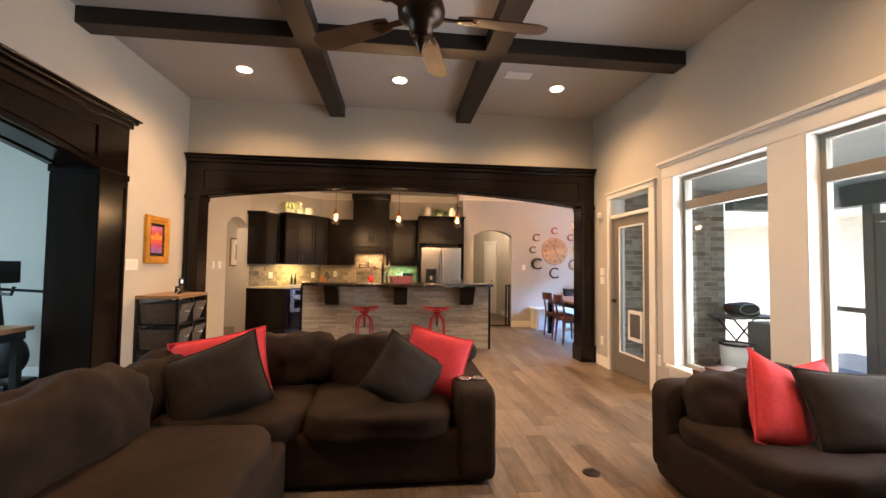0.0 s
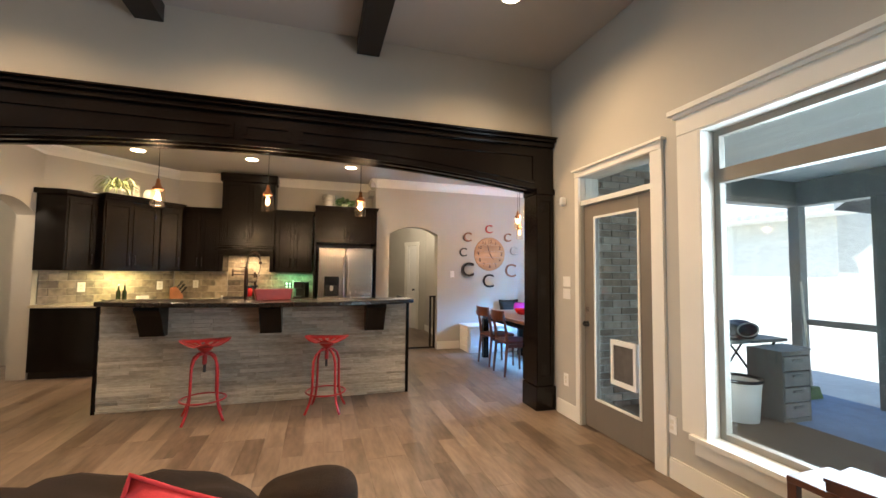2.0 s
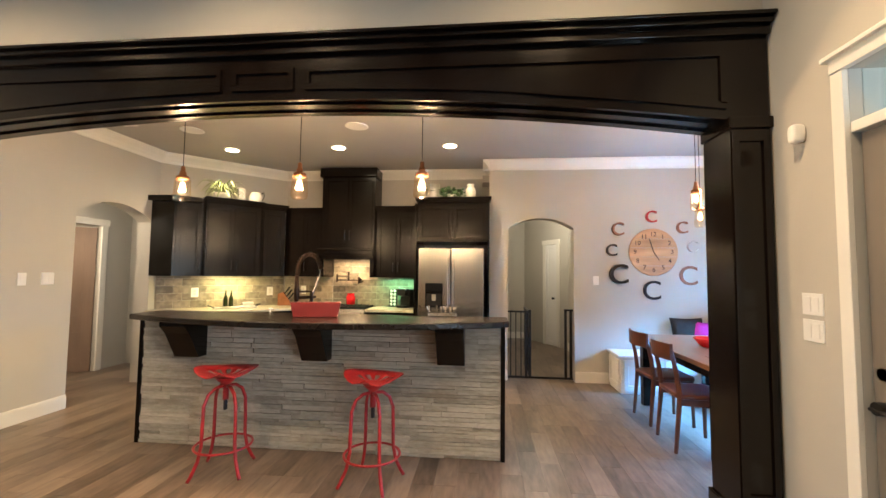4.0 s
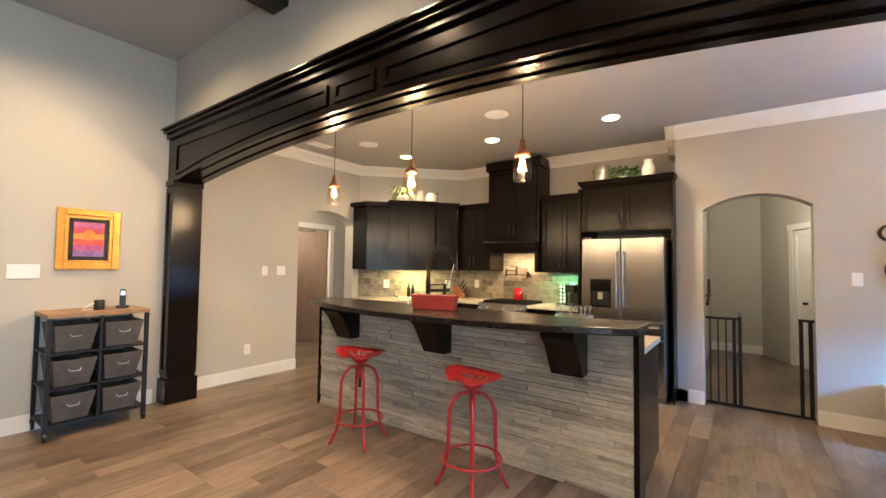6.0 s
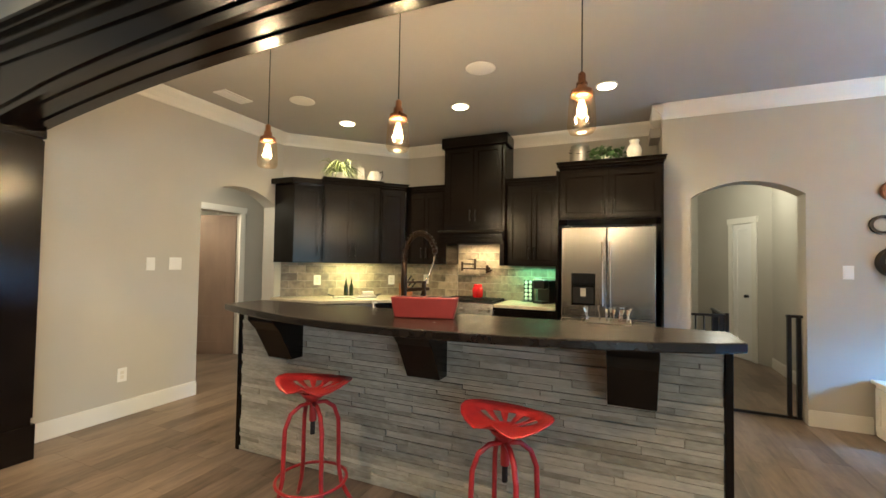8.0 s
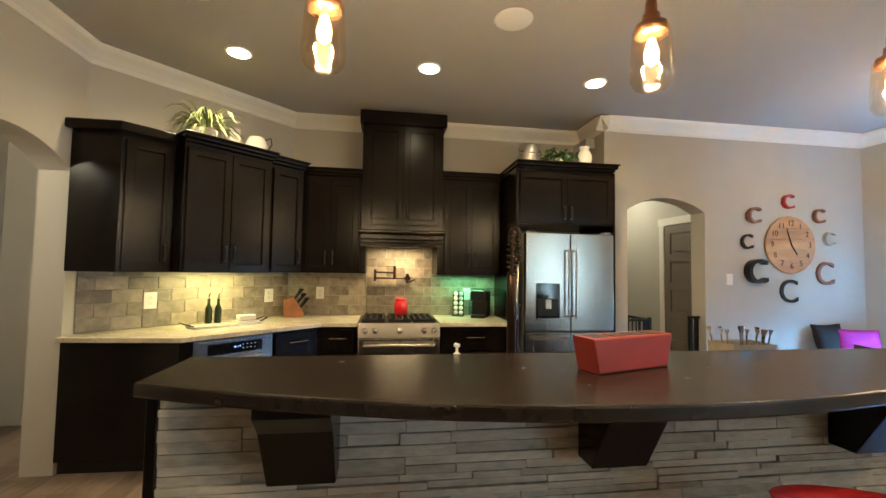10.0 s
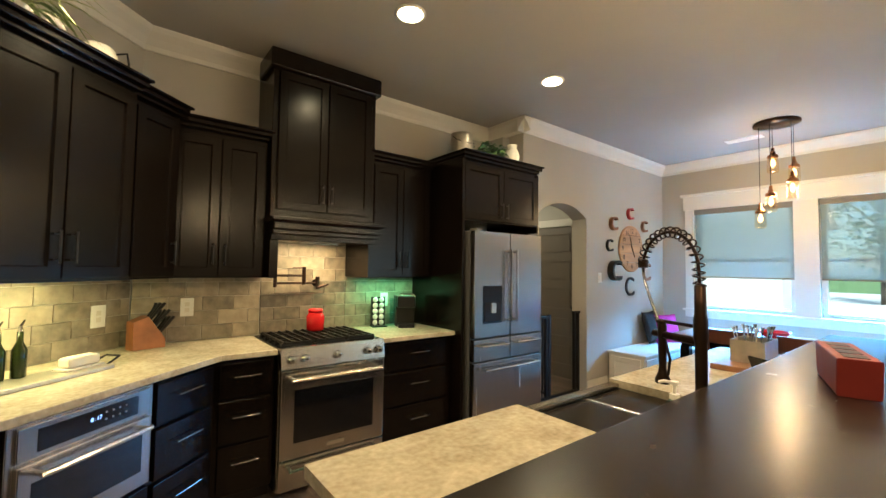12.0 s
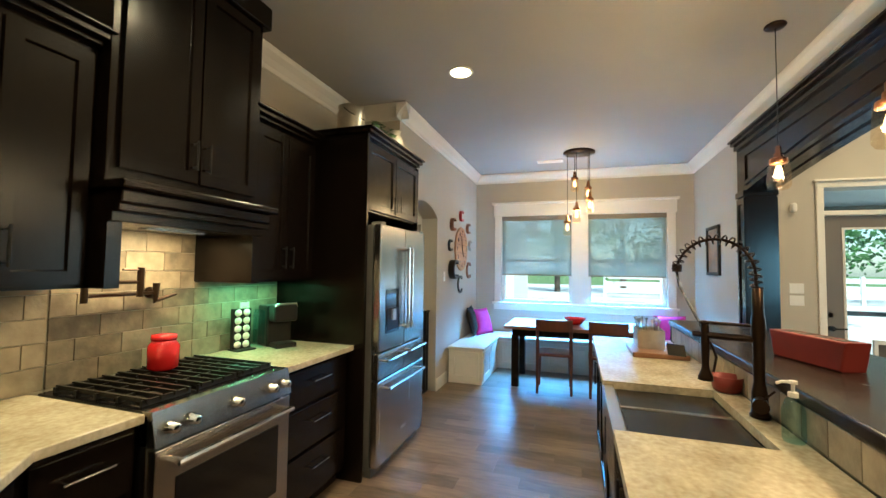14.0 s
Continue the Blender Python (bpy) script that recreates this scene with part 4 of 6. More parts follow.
part("body", B((-0.24, 0.43, 9.10, 9.71, 0.09, 0.884)), CAB, rc)
part("toe_kick", B((-0.24, 0.43, 9.16, 9.70, 0, 0.09)), BLACK, rc)
for z, h in ((0.12, 0.26), (0.40, 0.24), (0.66, 0.20)):
    dr = part("drawer", B((-0.22, 0.40, 9.08, 9.10, z, z + h), bevel=0.003), CAB, rc)
    part("handle", pull(0.09, 9.08, z + h * 0.62, 0.14, False, 0.0035), STEEL, dr)

UB = 1.36


def upper(label, m, w, d, z0, z1, doors, cap=0.05, pulls=True, hz=None, sill=0.0):
    """A wall cabinet facing -y of its own pose, with shaker doors, pulls and a cap moulding."""
    t = thing("wall_cabinet", label, "cabinet", m, group="upper cabinets")
    part("body", B((0, w, 0, d, z0, z1 - 0.07)), CAB, t)
    n = doors
    dw = (w - 0.03) / n
    for k in range(n):
        dd = part("cabinet_door", moved(shaker(dw - 0.006, z1 - 0.10 - z0 - 0.02), 0.015 + k * dw + 0.003, -0.001, z0 + 0.012), CAB, t)
        if pulls:
            hx = 0.015 + (k + 1) * dw - 0.035 if (n == 1 or k % 2 == 0) else 0.015 + k * dw + 0.035
            part("handle", pull(hx, -0.021, (hz or z0 + 0.15), 0.11), BLACK, dd)
    if cap:
        part("cap_moulding", B((-0.004, w + 0.004, -0.03, d, z1 - 0.07, z1 - 0.045), (-0.02, w + 0.02, -0.055, d, z1 - 0.045, z1 - 0.015), (-0.03, w + 0.03, -0.075, d, z1 - 0.015, z1), bevel=0.004), CAB, t)
    return t


# angled run: s measured along the angled wall
def diag(s, off):
    return pose(-2.92 + R2 * s + R2 * off, 8.53 + R2 * s - R2 * off, 0, 0, 0, 45)


ua = thing("wall_cabinet", "espresso end wall cabinet with one angled door", "cabinet", group="upper cabinets")
A0, A1 = (-2.60, 8.40), (-2.60 + R2 * 0.335, 8.40 + R2 * 0.335)
part("body", P([(-2.915, 8.40), A0, A1, (A1[0] - R2 * 0.30, A1[1] + R2 * 0.30), (-2.915, 8.52)], "xy", UB, 2.33), CAB, ua)
bm = moved(shaker(0.29, 0.92), 0.025, -0.001, UB + 0.012)
ma = pose(A0[0], A0[1], 0, 0, 0, 45)
bmesh.ops.transform(bm, matrix=ma, verts=bm.verts)
dd = part("cabinet_door", bm, CAB, ua)
pb = pull(0.28, -0.021, UB + 0.15, 0.11)
bmesh.ops.transform(pb, matrix=ma, verts=pb.verts)
part("handle", pb, BLACK, dd)
part("cap_moulding", P([(-2.915, 8.33), (A0[0] + 0.03, 8.33), (A1[0] + 0.05, A1[1] - 0.05), (A1[0] - R2 * 0.30, A1[1] + R2 * 0.30), (-2.915, 8.52)], "xy", 2.33, 2.40, 0.01), CAB, ua)
upper("espresso double-door wall cabinet on the angled wall", diag(0.475, 0.475), 0.69, 0.465, UB, 2.405, 2)
upper("narrow espresso wall cabinet at the corner", diag(1.19, 0.425), 0.33, 0.415, UB, 2.40, 1)
upper("espresso double-door wall cabinet beside the hood", pose(-1.585, 9.39, 0), 0.575, 0.325, UB, 2.38, 2)
upper("espresso double-door wall cabinet between hood and fridge", pose(-0.19, 9.39, 0), 0.60, 0.325, UB, 2.40, 2)
fc = upper("espresso double-door cabinet above the fridge", pose(0.475, 9.02, 0), 0.98, 0.695, 1.86, 2.46, 2, hz=1.97)
solid("fridge_panel", B((0.445, 0.473, 8.98, 9.715, 0, 2.38), bevel=0.003), CAB, "tall espresso side panel beside the fridge", "panel")
solid("fridge_panel", B((1.44, 1.457, 9.0, 9.715, 0, 2.38)), CAB, "tall espresso side panel against the wall", "panel")
hd = thing("range_hood", "tall espresso wooden range hood with a mantel ledge", "range hood", pose(-1.0, 9.33, 0))
part("chest", B((0, 0.80, 0, 0.385, 1.76, 2.955), bevel=0.004), CAB, hd)
for k in range(2):
    dd = part("cabinet_door", moved(shaker(0.355, 0.98), 0.04 + 0.365 * k, -0.001, 1.84), CAB, hd)
    part("handle", pull(0.365 + 0.07 * k, -0.021, 1.97, 0.11), BLACK, dd)
part("crown_cap", B((-0.03, 0.83, -0.04, 0.285, 2.83, 2.965), bevel=0.01), CAB, hd)
part("mantel", B((-0.02, 0.82, -0.14, 0.385, 1.745, 1.78), (0.0, 0.80, -0.10, 0.385, 1.69, 1.745), bevel=0.008), CAB, hd)
part("valance", B((0.0, 0.80, -0.05, 0.385, 1.62, 1.69), (0.0, 0.80, -0.09, -0.05, 1.66, 1.69), bevel=0.004), CAB, hd)
part("side_bracket", B((0.0, 0.055, -0.03, 0.385, UB, 1.62)), CAB, hd)
part("side_bracket", B((0.745, 0.80, -0.03, 0.385, UB, 1.62)), CAB, hd)
part("light_strip", B((0.25, 0.55, 0.10, 0.16, 1.612, 1.62)), STEEL, hd)
# range
rg = thing("gas_range", "stainless gas range with black grates and five knobs", "range", pose(-0.985, 9.06, 0))
RW = 0.735
part("body", B((0, RW, 0.0, 0.64, 0.03, 0.905)), STEEL, rg)
part("cooktop", B((0, RW, 0.02, 0.62, 0.905, 0.922), bevel=0.004), BLACKG, rg)
part("control_panel", P([(-0.045, 0.795), (0.03, 0.795), (0.03, 0.922), (-0.02, 0.922)], "yz", 0, RW, 0.003), STEEL, rg)
for k, x in enumerate((0.06, 0.15, 0.37, 0.59, 0.68)):
    part("knob", L([(0.026, 0), (0.026, -0.008), (0.02, -0.012), (0.019, -0.04), (0.01, -0.042)], x, -0.034, 0.855, 16, "y"), CHROME, rg, smooth=True)
od = part("oven_door", B((0.005, RW - 0.005, -0.04, 0, 0.235, 0.785), bevel=0.005), STEEL, rg)
part("window", B((0.09, RW - 0.09, -0.043, -0.04, 0.33, 0.66)), BLACKG, od)
part("handle", pull(RW / 2, -0.04, 0.735, 0.60, False, 0.013, 0.055), CHROME, od)
part("badge", B((0.31, 0.43, -0.044, -0.04, 0.265, 0.29)), CHROME, od)
wd = part("warming_drawer", B((0.005, RW - 0.005, -0.04, 0, 0.045, 0.225), bevel=0.005), STEEL, rg)
part("handle", pull(RW / 2, -0.04, 0.18, 0.60, False, 0.012, 0.05), CHROME, wd)
for gx in (0.03, 0.27, 0.50):
    bm = bmesh.new()
    for k in range(4):
        box(bm, gx + 0.01 + k * 0.058, gx + 0.022 + k * 0.058, 0.06, 0.58, 0.934, 0.95)
    for y in (0.07, 0.20, 0.32, 0.44, 0.565):
        box(bm, gx, gx + 0.205, y, y + 0.012, 0.922, 0.944)
    part("grate", bm, BLACK, rg)
    for y in (0.17, 0.46):
        part("burner", L([(0.045, 0.922), (0.045, 0.932), (0.03, 0.936)], gx + 0.1, y, 0, 16), BLACK, rg)
# fridge
fg = thing("refrigerator", "stainless french-door refrigerator with a water dispenser", "refrigerator", pose(0.515, 8.90, 0))
FW = 0.868
FS = mat("fridge_side", (0.16, 0.155, 0.15), 0.5, 0.4, vary=0.05)
part("body", B((0, FW, 0.06, 0.78, 0.05, 1.76)), FS, fg)
part("toe_grille", B((0.01, FW - 0.01, 0.05, 0.10, 0.0, 0.06)), FS, fg)
for k, (a, b) in enumerate(((0.002, FW / 2 - 0.003), (FW / 2 + 0.003, FW - 0.002))):
    dr = part("fridge_door", B((a, b, 0, 0.055, 0.86, 1.765), bevel=0.007), STEEL, fg)
    hx = FW / 2 - 0.035 if k == 0 else FW / 2 + 0.035
    part("handle", pull(hx, 0.0, 1.30, 0.60, True, 0.011, 0.05), CHROME, dr)
    if k == 0:
        part("dispenser", B((0.10, 0.33, -0.003, 0.01, 0.98, 1.30)), BLACKG, dr)
        part("dispenser_recess", B((0.12, 0.31, -0.006, -0.003, 1.0, 1.16)), BLACK, dr)
        part("paddle", B((0.19, 0.24, -0.02, -0.006, 1.07, 1.15)), GALV, dr)
    dm = part("drawer", B((a, b, 0, 0.055, 0.67, 0.85), bevel=0.006), STEEL, fg)
    part("handle", pull((a + b) / 2, 0, 0.80, 0.30, False, 0.010, 0.045), CHROME, dm)
fz = part("freezer_drawer", B((0.002, FW - 0.002, 0, 0.055, 0.07, 0.66), bevel=0.007), STEEL, fg)
part("handle", pull(FW / 2, 0, 0.60, 0.66, False, 0.011, 0.05), CHROME, fz)
part("badge", B((0.40, 0.50, -0.003, 0.0, 0.20, 0.225)), CHROME, fz)
for x in (0.03, FW - 0.09):
    part("hinge_cover", B((x, x + 0.06, 0.01, 0.09, 1.765, 1.785)), FS, fg)


# ---- seating ----
def stool(m):
    t = thing("bar_stool", "red metal tractor-seat bar stool", "bar stool", m, group="bar stools at the island")
    n, rows = 24, 7
    bm = bmesh.new()
    g = []
    for j in range(rows + 1):
        ring = []
        for i in range(n + 1):
            a = math.pi * 2 * i / n
            q = j / rows
            rx, ry = 0.215, 0.165
            k = 1 - 0.22 * max(0, math.cos(a - math.pi * 1.5)) ** 3
            x, y = rx * q * math.cos(a) * k, ry * q * math.sin(a) * k
            z = 0.73 + 0.075 * (abs(x) / rx) ** 2.2 + 0.05 * max(0, y / ry) ** 2 + (0.055 * q ** 3 * math.exp(-(x / 0.05) ** 2) if y < 0 else 0)
            ring.append((x, y, z))
        g.append(ring)
    V = {}
    for j in range(rows + 1):
        for i in range(n):
            V[j, i] = bm.verts.new(g[j][i]) if j else V.get((0, 0)) or bm.verts.new(g[0][0])
    for j in range(rows):
        for i in range(n):
            i2 = (i + 1) % n
            if j == 0:
                bm.faces.new((V[0, 0], V[1, i], V[1, i2]))
            elif not (2 <= j <= 4 and i % 2 == 0 and (2 <= i <= 10)):
                bm.faces.new((V[j, i], V[j + 1, i], V[j + 1, i2], V[j, i2]))
    bmesh.ops.recalc_face_normals(bm, faces=bm.faces[:])
    bmesh.ops.solidify(bm, geom=bm.faces[:], thickness=0.005)
    part("seat", bm, REDM, t, smooth=True)
    part("hub", L([(0.02, 0.55), (0.02, 0.66), (0.06, 0.70), (0.075, 0.725)], seg=16), REDM, t)
    part("screw", T([(0, 0, 0.47), (0, 0, 0.70)], 0.013, 10), BLACK, t)
    for k in range(4):
        a = math.pi / 4 + k * math.pi / 2
        prof = [(0.02, 0.655), (0.07, 0.65), (0.12, 0.61), (0.148, 0.53), (0.152, 0.40), (0.155, 0.24), (0.175, 0.13), (0.215, 0.04), (0.235, 0.006)]
        part("leg", T([(r * math.cos(a), r * math.sin(a), z) for r, z in prof], 0.0125, 8), REDM, t, smooth=True)
    t.scale = (1, 1, 0.92)
    part("foot_ring", T([(0.19 * math.cos(a), 0.19 * math.sin(a), 0.205) for a in (2 * math.pi * i / 28 for i in range(28))], 0.009, 8, True), REDM, t, smooth=True)
    return t


s0 = stool(pose(-0.48, 6.36, 0, 0, 0, 14))
copy_thing(s0, pose(0.62, 6.33, 0, 0, 0, -12))


def soft(name, parent, w, d, h, x, y, z, material=SOFA, rz=0, rx=0, p=5, seed=0, lump=0.012):
    bm = cushion(w, d, h, p, 7, lump, seed)
    bmesh.ops.transform(bm, matrix=pose(x, y, z, rx, 0, rz), verts=bm.verts)
    return part(name, bm, material, parent, smooth=True)


sec = thing("sectional_sofa", "deep charcoal fabric sectional sofa with loose cushions", "sofa")
soft("base", sec, 2.35, 0.98, 0.34, -0.55, 3.06, 0.185, p=12, lump=0.004)
soft("base", sec, 1.10, 2.3, 0.34, -1.15, 1.46, 0.185, p=12, lump=0.004)
soft("arm", sec, 0.26, 1.0, 0.58, 0.515, 3.06, 0.30, p=10, lump=0.005)
soft("back", sec, 2.30, 0.22, 0.60, -0.62, 3.48, 0.32, p=9, lump=0.006)
soft("back", sec, 0.22, 3.2, 0.60, -1.74, 1.95, 0.32, p=9, lump=0.006)
soft("seat_cushion", sec, 0.96, 0.96, 0.20, -0.10, 2.97, 0.385, seed=1, lump=0.022)
soft("seat_cushion", sec, 0.94, 1.0, 0.20, -1.03, 2.97, 0.385, seed=2, lump=0.022)
soft("seat_cushion", sec, 1.02, 1.15, 0.21, -1.13, 1.92, 0.385, seed=3, lump=0.022)
soft("seat_cushion", sec, 1.02, 1.1, 0.21, -1.13, 0.82, 0.385, seed=4, lump=0.022)
soft("back_cushion", sec, 0.88, 0.30, 0.42, -0.06, 3.28, 0.60, rx=-14, seed=5, p=3.2, lump=0.034)
soft("back_cushion", sec, 0.80, 0.30, 0.44, -0.84, 3.28, 0.62, rx=-14, seed=6, p=3.2, lump=0.034)
soft("back_cushion", sec, 0.32, 0.70, 0.40, -1.50, 2.86, 0.58, seed=7, p=3.2, lump=0.034)
soft("back_cushion", sec, 0.34, 0.95, 0.50, -1.46, 2.02, 0.60, seed=8, p=3.2, lump=0.034, rz=-6)
soft("back_cushion", sec, 0.34, 0.95, 0.48, -1.46, 1.05, 0.60, seed=9, p=3.2, lump=0.034)
soft("head_roll", sec, 0.32, 0.22, 0.15, 0.50, 3.38, 0.66, seed=10, p=3, lump=0.01)
for x in (0.47, 0.565):
    part("cup_holder", L([(0.045, 0.0), (0.045, 0.006), (0.036, 0.006), (0.034, -0.03)], x, 2.82, 0.595, 20), CHROME, sec, smooth=True)


def throw(label, material, m, w=0.5, h=0.5, t=0.17, seed=0):
    p = thing("throw_pillow", label, "pillow", m, group="throw pillows")
    part("cover", pillow(w, h, t, seed), material, p, smooth=True)
    part("piping", pillow_rim(w, h), material, p, smooth=True)
    return p


throw("coral red square throw pillow on the sofa", CORAL, pose(0.28, 2.98, 0.66, -18, 14, -10), 0.46, 0.46, seed=1)
throw("charcoal grey square throw pillow leaning on a cushion", GREYF, pose(0.06, 2.80, 0.63, -26, 34, 4), 0.46, 0.44, seed=2)
throw("coral red square throw pillow behind a dark one", CORAL, pose(-1.15, 2.90, 0.66, -18, -10, 10), 0.60, 0.46, seed=3)
throw("charcoal grey square throw pillow in the sofa corner", GREYF, pose(-1.08, 2.66, 0.64, -24, -20, 12), 0.58, 0.46, seed=4)

so2 = thing("loveseat", "charcoal fabric loveseat with loose cushions", "sofa")
soft("base", so2, 1.1, 1.0, 0.34, 2.25, 2.13, 0.185, p=12, lump=0.004)
soft("arm", so2, 0.20, 1.02, 0.60, 2.72, 2.13, 0.32, p=9, lump=0.006)
soft("back", so2, 1.1, 0.22, 0.60, 2.25, 2.53, 0.34, p=9, lump=0.006)
soft("seat_cushion", so2, 0.92, 0.82, 0.18, 2.17, 2.05, 0.385, seed=11, lump=0.02)
soft("back_cushion", so2, 0.88, 0.32, 0.42, 2.19, 2.34, 0.55, rx=-14, seed=12, p=3.2, lump=0.034)
throw("coral red square throw pillow on the loveseat", CORAL, pose(2.09, 2.06, 0.62, -20, 24, 10), 0.46, 0.50, seed=5)
throw("coral red square throw pillow behind a dark one", CORAL, pose(2.44, 2.22, 0.57, -22, -8, 0), 0.46, 0.46, seed=6)
throw("charcoal grey square throw pillow on the loveseat", GREYF, pose(2.42, 1.92, 0.62, -28, 4, -4), 0.62, 0.44, seed=7)

# ---- lamps ----
# includes the two unseen downlights added at y 1.6
for x, y in CAN_L + CAN_K:
    z = LC if y < YA else KC
    c = thing("recessed_light", "white recessed ceiling downlight, switched on", "ceiling light", pose(x, y, z), group="recessed lights")
    part("trim_ring", L([(0.075, -0.002), (0.095, -0.002), (0.098, -0.008), (0.078, -0.012)], seg=28), WHITE, c, smooth=True)
    part("lens", L([(0.002, -0.0125), (0.078, -0.0125), (0.076, -0.016), (0.002, -0.017)], seg=28), CANG, c)


def jar_lamp(t, x, y, z, top, r=0.062):
    """A jar pendant hanging on its cord; z is the middle of the bulb."""
    part("cord", T([(x, y, z + 0.14), (x, y, top)], 0.003, 6), BLACK, t)
    part("socket", L([(0.006, 0.175), (0.016, 0.165), (0.017, 0.13), (0.024, 0.125), (0.026, 0.10), (0.046, 0.09), (0.047, 0.062), (0.044, 0.06)], x, y, z, 18), COPPER, t, smooth=True)
    b = [(r * 0.86, 0.075), (r * 0.88, 0.06), (r, -0.06), (r * 0.98, -0.08), (r * 0.80, -0.098)]
    g = part("glass_jar", L(b, x, y, z, 20), AMBER, t, smooth=True)
    g.visible_shadow = False
    bu = part("bulb", L([(0.010, 0.05), (0.013, 0.04), (0.022, 0.005), (0.019, -0.02), (0.004, -0.034)], x, y, z, 14), BULBS, t, smooth=True)
    bu.visible_shadow = False
    for k in range(4):
        a = k * math.pi / 2
        fi = part("filament", T([(x + 0.006 * math.cos(a), y + 0.006 * math.sin(a), z + 0.03), (x + 0.012 * math.cos(a), y + 0.012 * math.sin(a), z - 0.025)], 0.0016, 5), BULB, bu)
        fi.visible_shadow = False


for x, y in PENDANTS:
    t = thing("pendant_lamp", "copper pendant lamp with a clear glass jar, lit", "pendant lamp", group="pendants over the island")
    part("canopy", L([(0.055, KC - 0.002), (0.06, KC - 0.012), (0.05, KC - 0.022), (0.008, KC - 0.026)], x, y, 0, 22), BRONZE, t, smooth=True)
    jar_lamp(t, x, y, 2.07, KC - 0.02)
cl = thing("cluster_chandelier", "round bronze plate with five glass jar lamps, lit", "chandelier")
part("canopy", L([(0.19, KC - 0.002), (0.20, KC - 0.01), (0.20, KC - 0.025), (0.01, KC - 0.028)], 3.52, 7.57, 0, 30), BRONZE, cl, smooth=True)
for dx, dy, z in ((0.08, 0.055, 2.598), (0.10, -0.115, 2.468), (-0.05, -0.13, 2.295), (-0.12, 0.03, 2.162), (-0.03, 0.144, 2.007)):
    jar_lamp(cl, 3.52 + dx, 7.57 + dy, z, KC - 0.02, 0.052)
fan = thing("ceiling_fan", "bronze ceiling fan with five dark wooden blades", "ceiling fan", pose(0.11, 2.27, 0))
part("downrod", T([(0, 0, 2.86), (0, 0, LC)], 0.013, 10), BRONZE, fan)
part("canopy", L([(0.02, 3.48), (0.06, 3.52), (0.075, LC)], seg=24), BRONZE, fan, smooth=True)
part("motor", L([(0.03, 2.90), (0.08, 2.89), (0.12, 2.86), (0.135, 2.80), (0.13, 2.76), (0.09, 2.73), (0.07, 2.71), (0.065, 2.67), (0.03, 2.65)], seg=28), BRONZE, fan, smooth=True)
part("finial", L([(0.03, 2.66), (0.045, 2.63), (0.03, 2.60), (0.012, 2.57), (0.006, 2.55)], seg=16), BRONZE, fan, smooth=True)
FBL = mat("fan_blade_wood", (0.07, 0.035, 0.02), 0.4, scale=9, vary=0.3)
for k in range(5):
    a = 2 * math.pi * k / 5 + 0.08
    bm = P([(0.21, -0.045), (0.28, -0.06), (0.68, -0.08), (0.74, -0.06), (0.76, 0), (0.74, 0.06), (0.68, 0.08), (0.28, 0.06), (0.21, 0.045)], "xy", -0.004, 0.004, 0.002)
    bmesh.ops.transform(bm, matrix=pose(0, 0, 2.775, 0, 0, math.degrees(a)) @ pose(0, 0, 0, 12, 0, 0), verts=bm.verts)
    bl = part("blade", bm, FBL, fan)
    bm = P([(0.10, -0.022), (0.20, -0.018), (0.29, -0.04), (0.32, 0), (0.29, 0.04), (0.20, 0.018), (0.10, 0.022)], "xy", -0.014, -0.005, 0.002)
    bmesh.ops.transform(bm, matrix=pose(0, 0, 2.775, 0, 0, math.degrees(a)) @ pose(0, 0, 0, 12, 0, 0), verts=bm.verts)
    part("blade_bracket", bm, BRONZE, bl)

# ---- dining nook ----
bn = thing("window_bench", "white panelled built-in bench around the dining nook", "bench")
part("seat_top", P([(3.01, 9.18), (3.01, 8.70), (4.02, 8.70), (4.02, 6.02), (4.58, 6.02), (4.58, 9.18)], "xy", 0.43, 0.46, 0.006), TRIM, bn)
part("box_front", P([(3.04, 9.17), (3.04, 8.73), (4.05, 8.73), (4.05, 6.04), (4.57, 6.04), (4.57, 9.17)], "xy", 0, 0.43), TRIM, bn)
for x in (3.07, 3.56):
    part("front_panel", moved(shaker(0.46, 0.36, 0.015, 0.06), x, 8.73, 0.04), TRIM, bn)
bm = shaker(0.38, 0.36, 0.015, 0.06)
part("end_panel", moved(bm, 3.04, 9.15, 0.04, -90), TRIM, bn)
for k in range(4):
    part("front_panel", moved(shaker(0.60, 0.36, 0.015, 0.06), 4.05, 8.70 - 0.66 * k, 0.04, -90), TRIM, bn)
tb = thing("dining_table", "wooden dining table with thick dark legs", "table")
part("tabletop", B((3.06, 3.96, 6.78, 8.46, 0.72, 0.76), bevel=0.006), TOPW, tb)
part("apron", B((3.15, 3.87, 6.87, 8.37, 0.63, 0.72)), CAB, tb)
for x in (3.14, 3.79):
    for y in (6.86, 8.29):
        part("leg", B((x, x + 0.09, y, y + 0.09, 0, 0.63), bevel=0.004), CAB, tb)


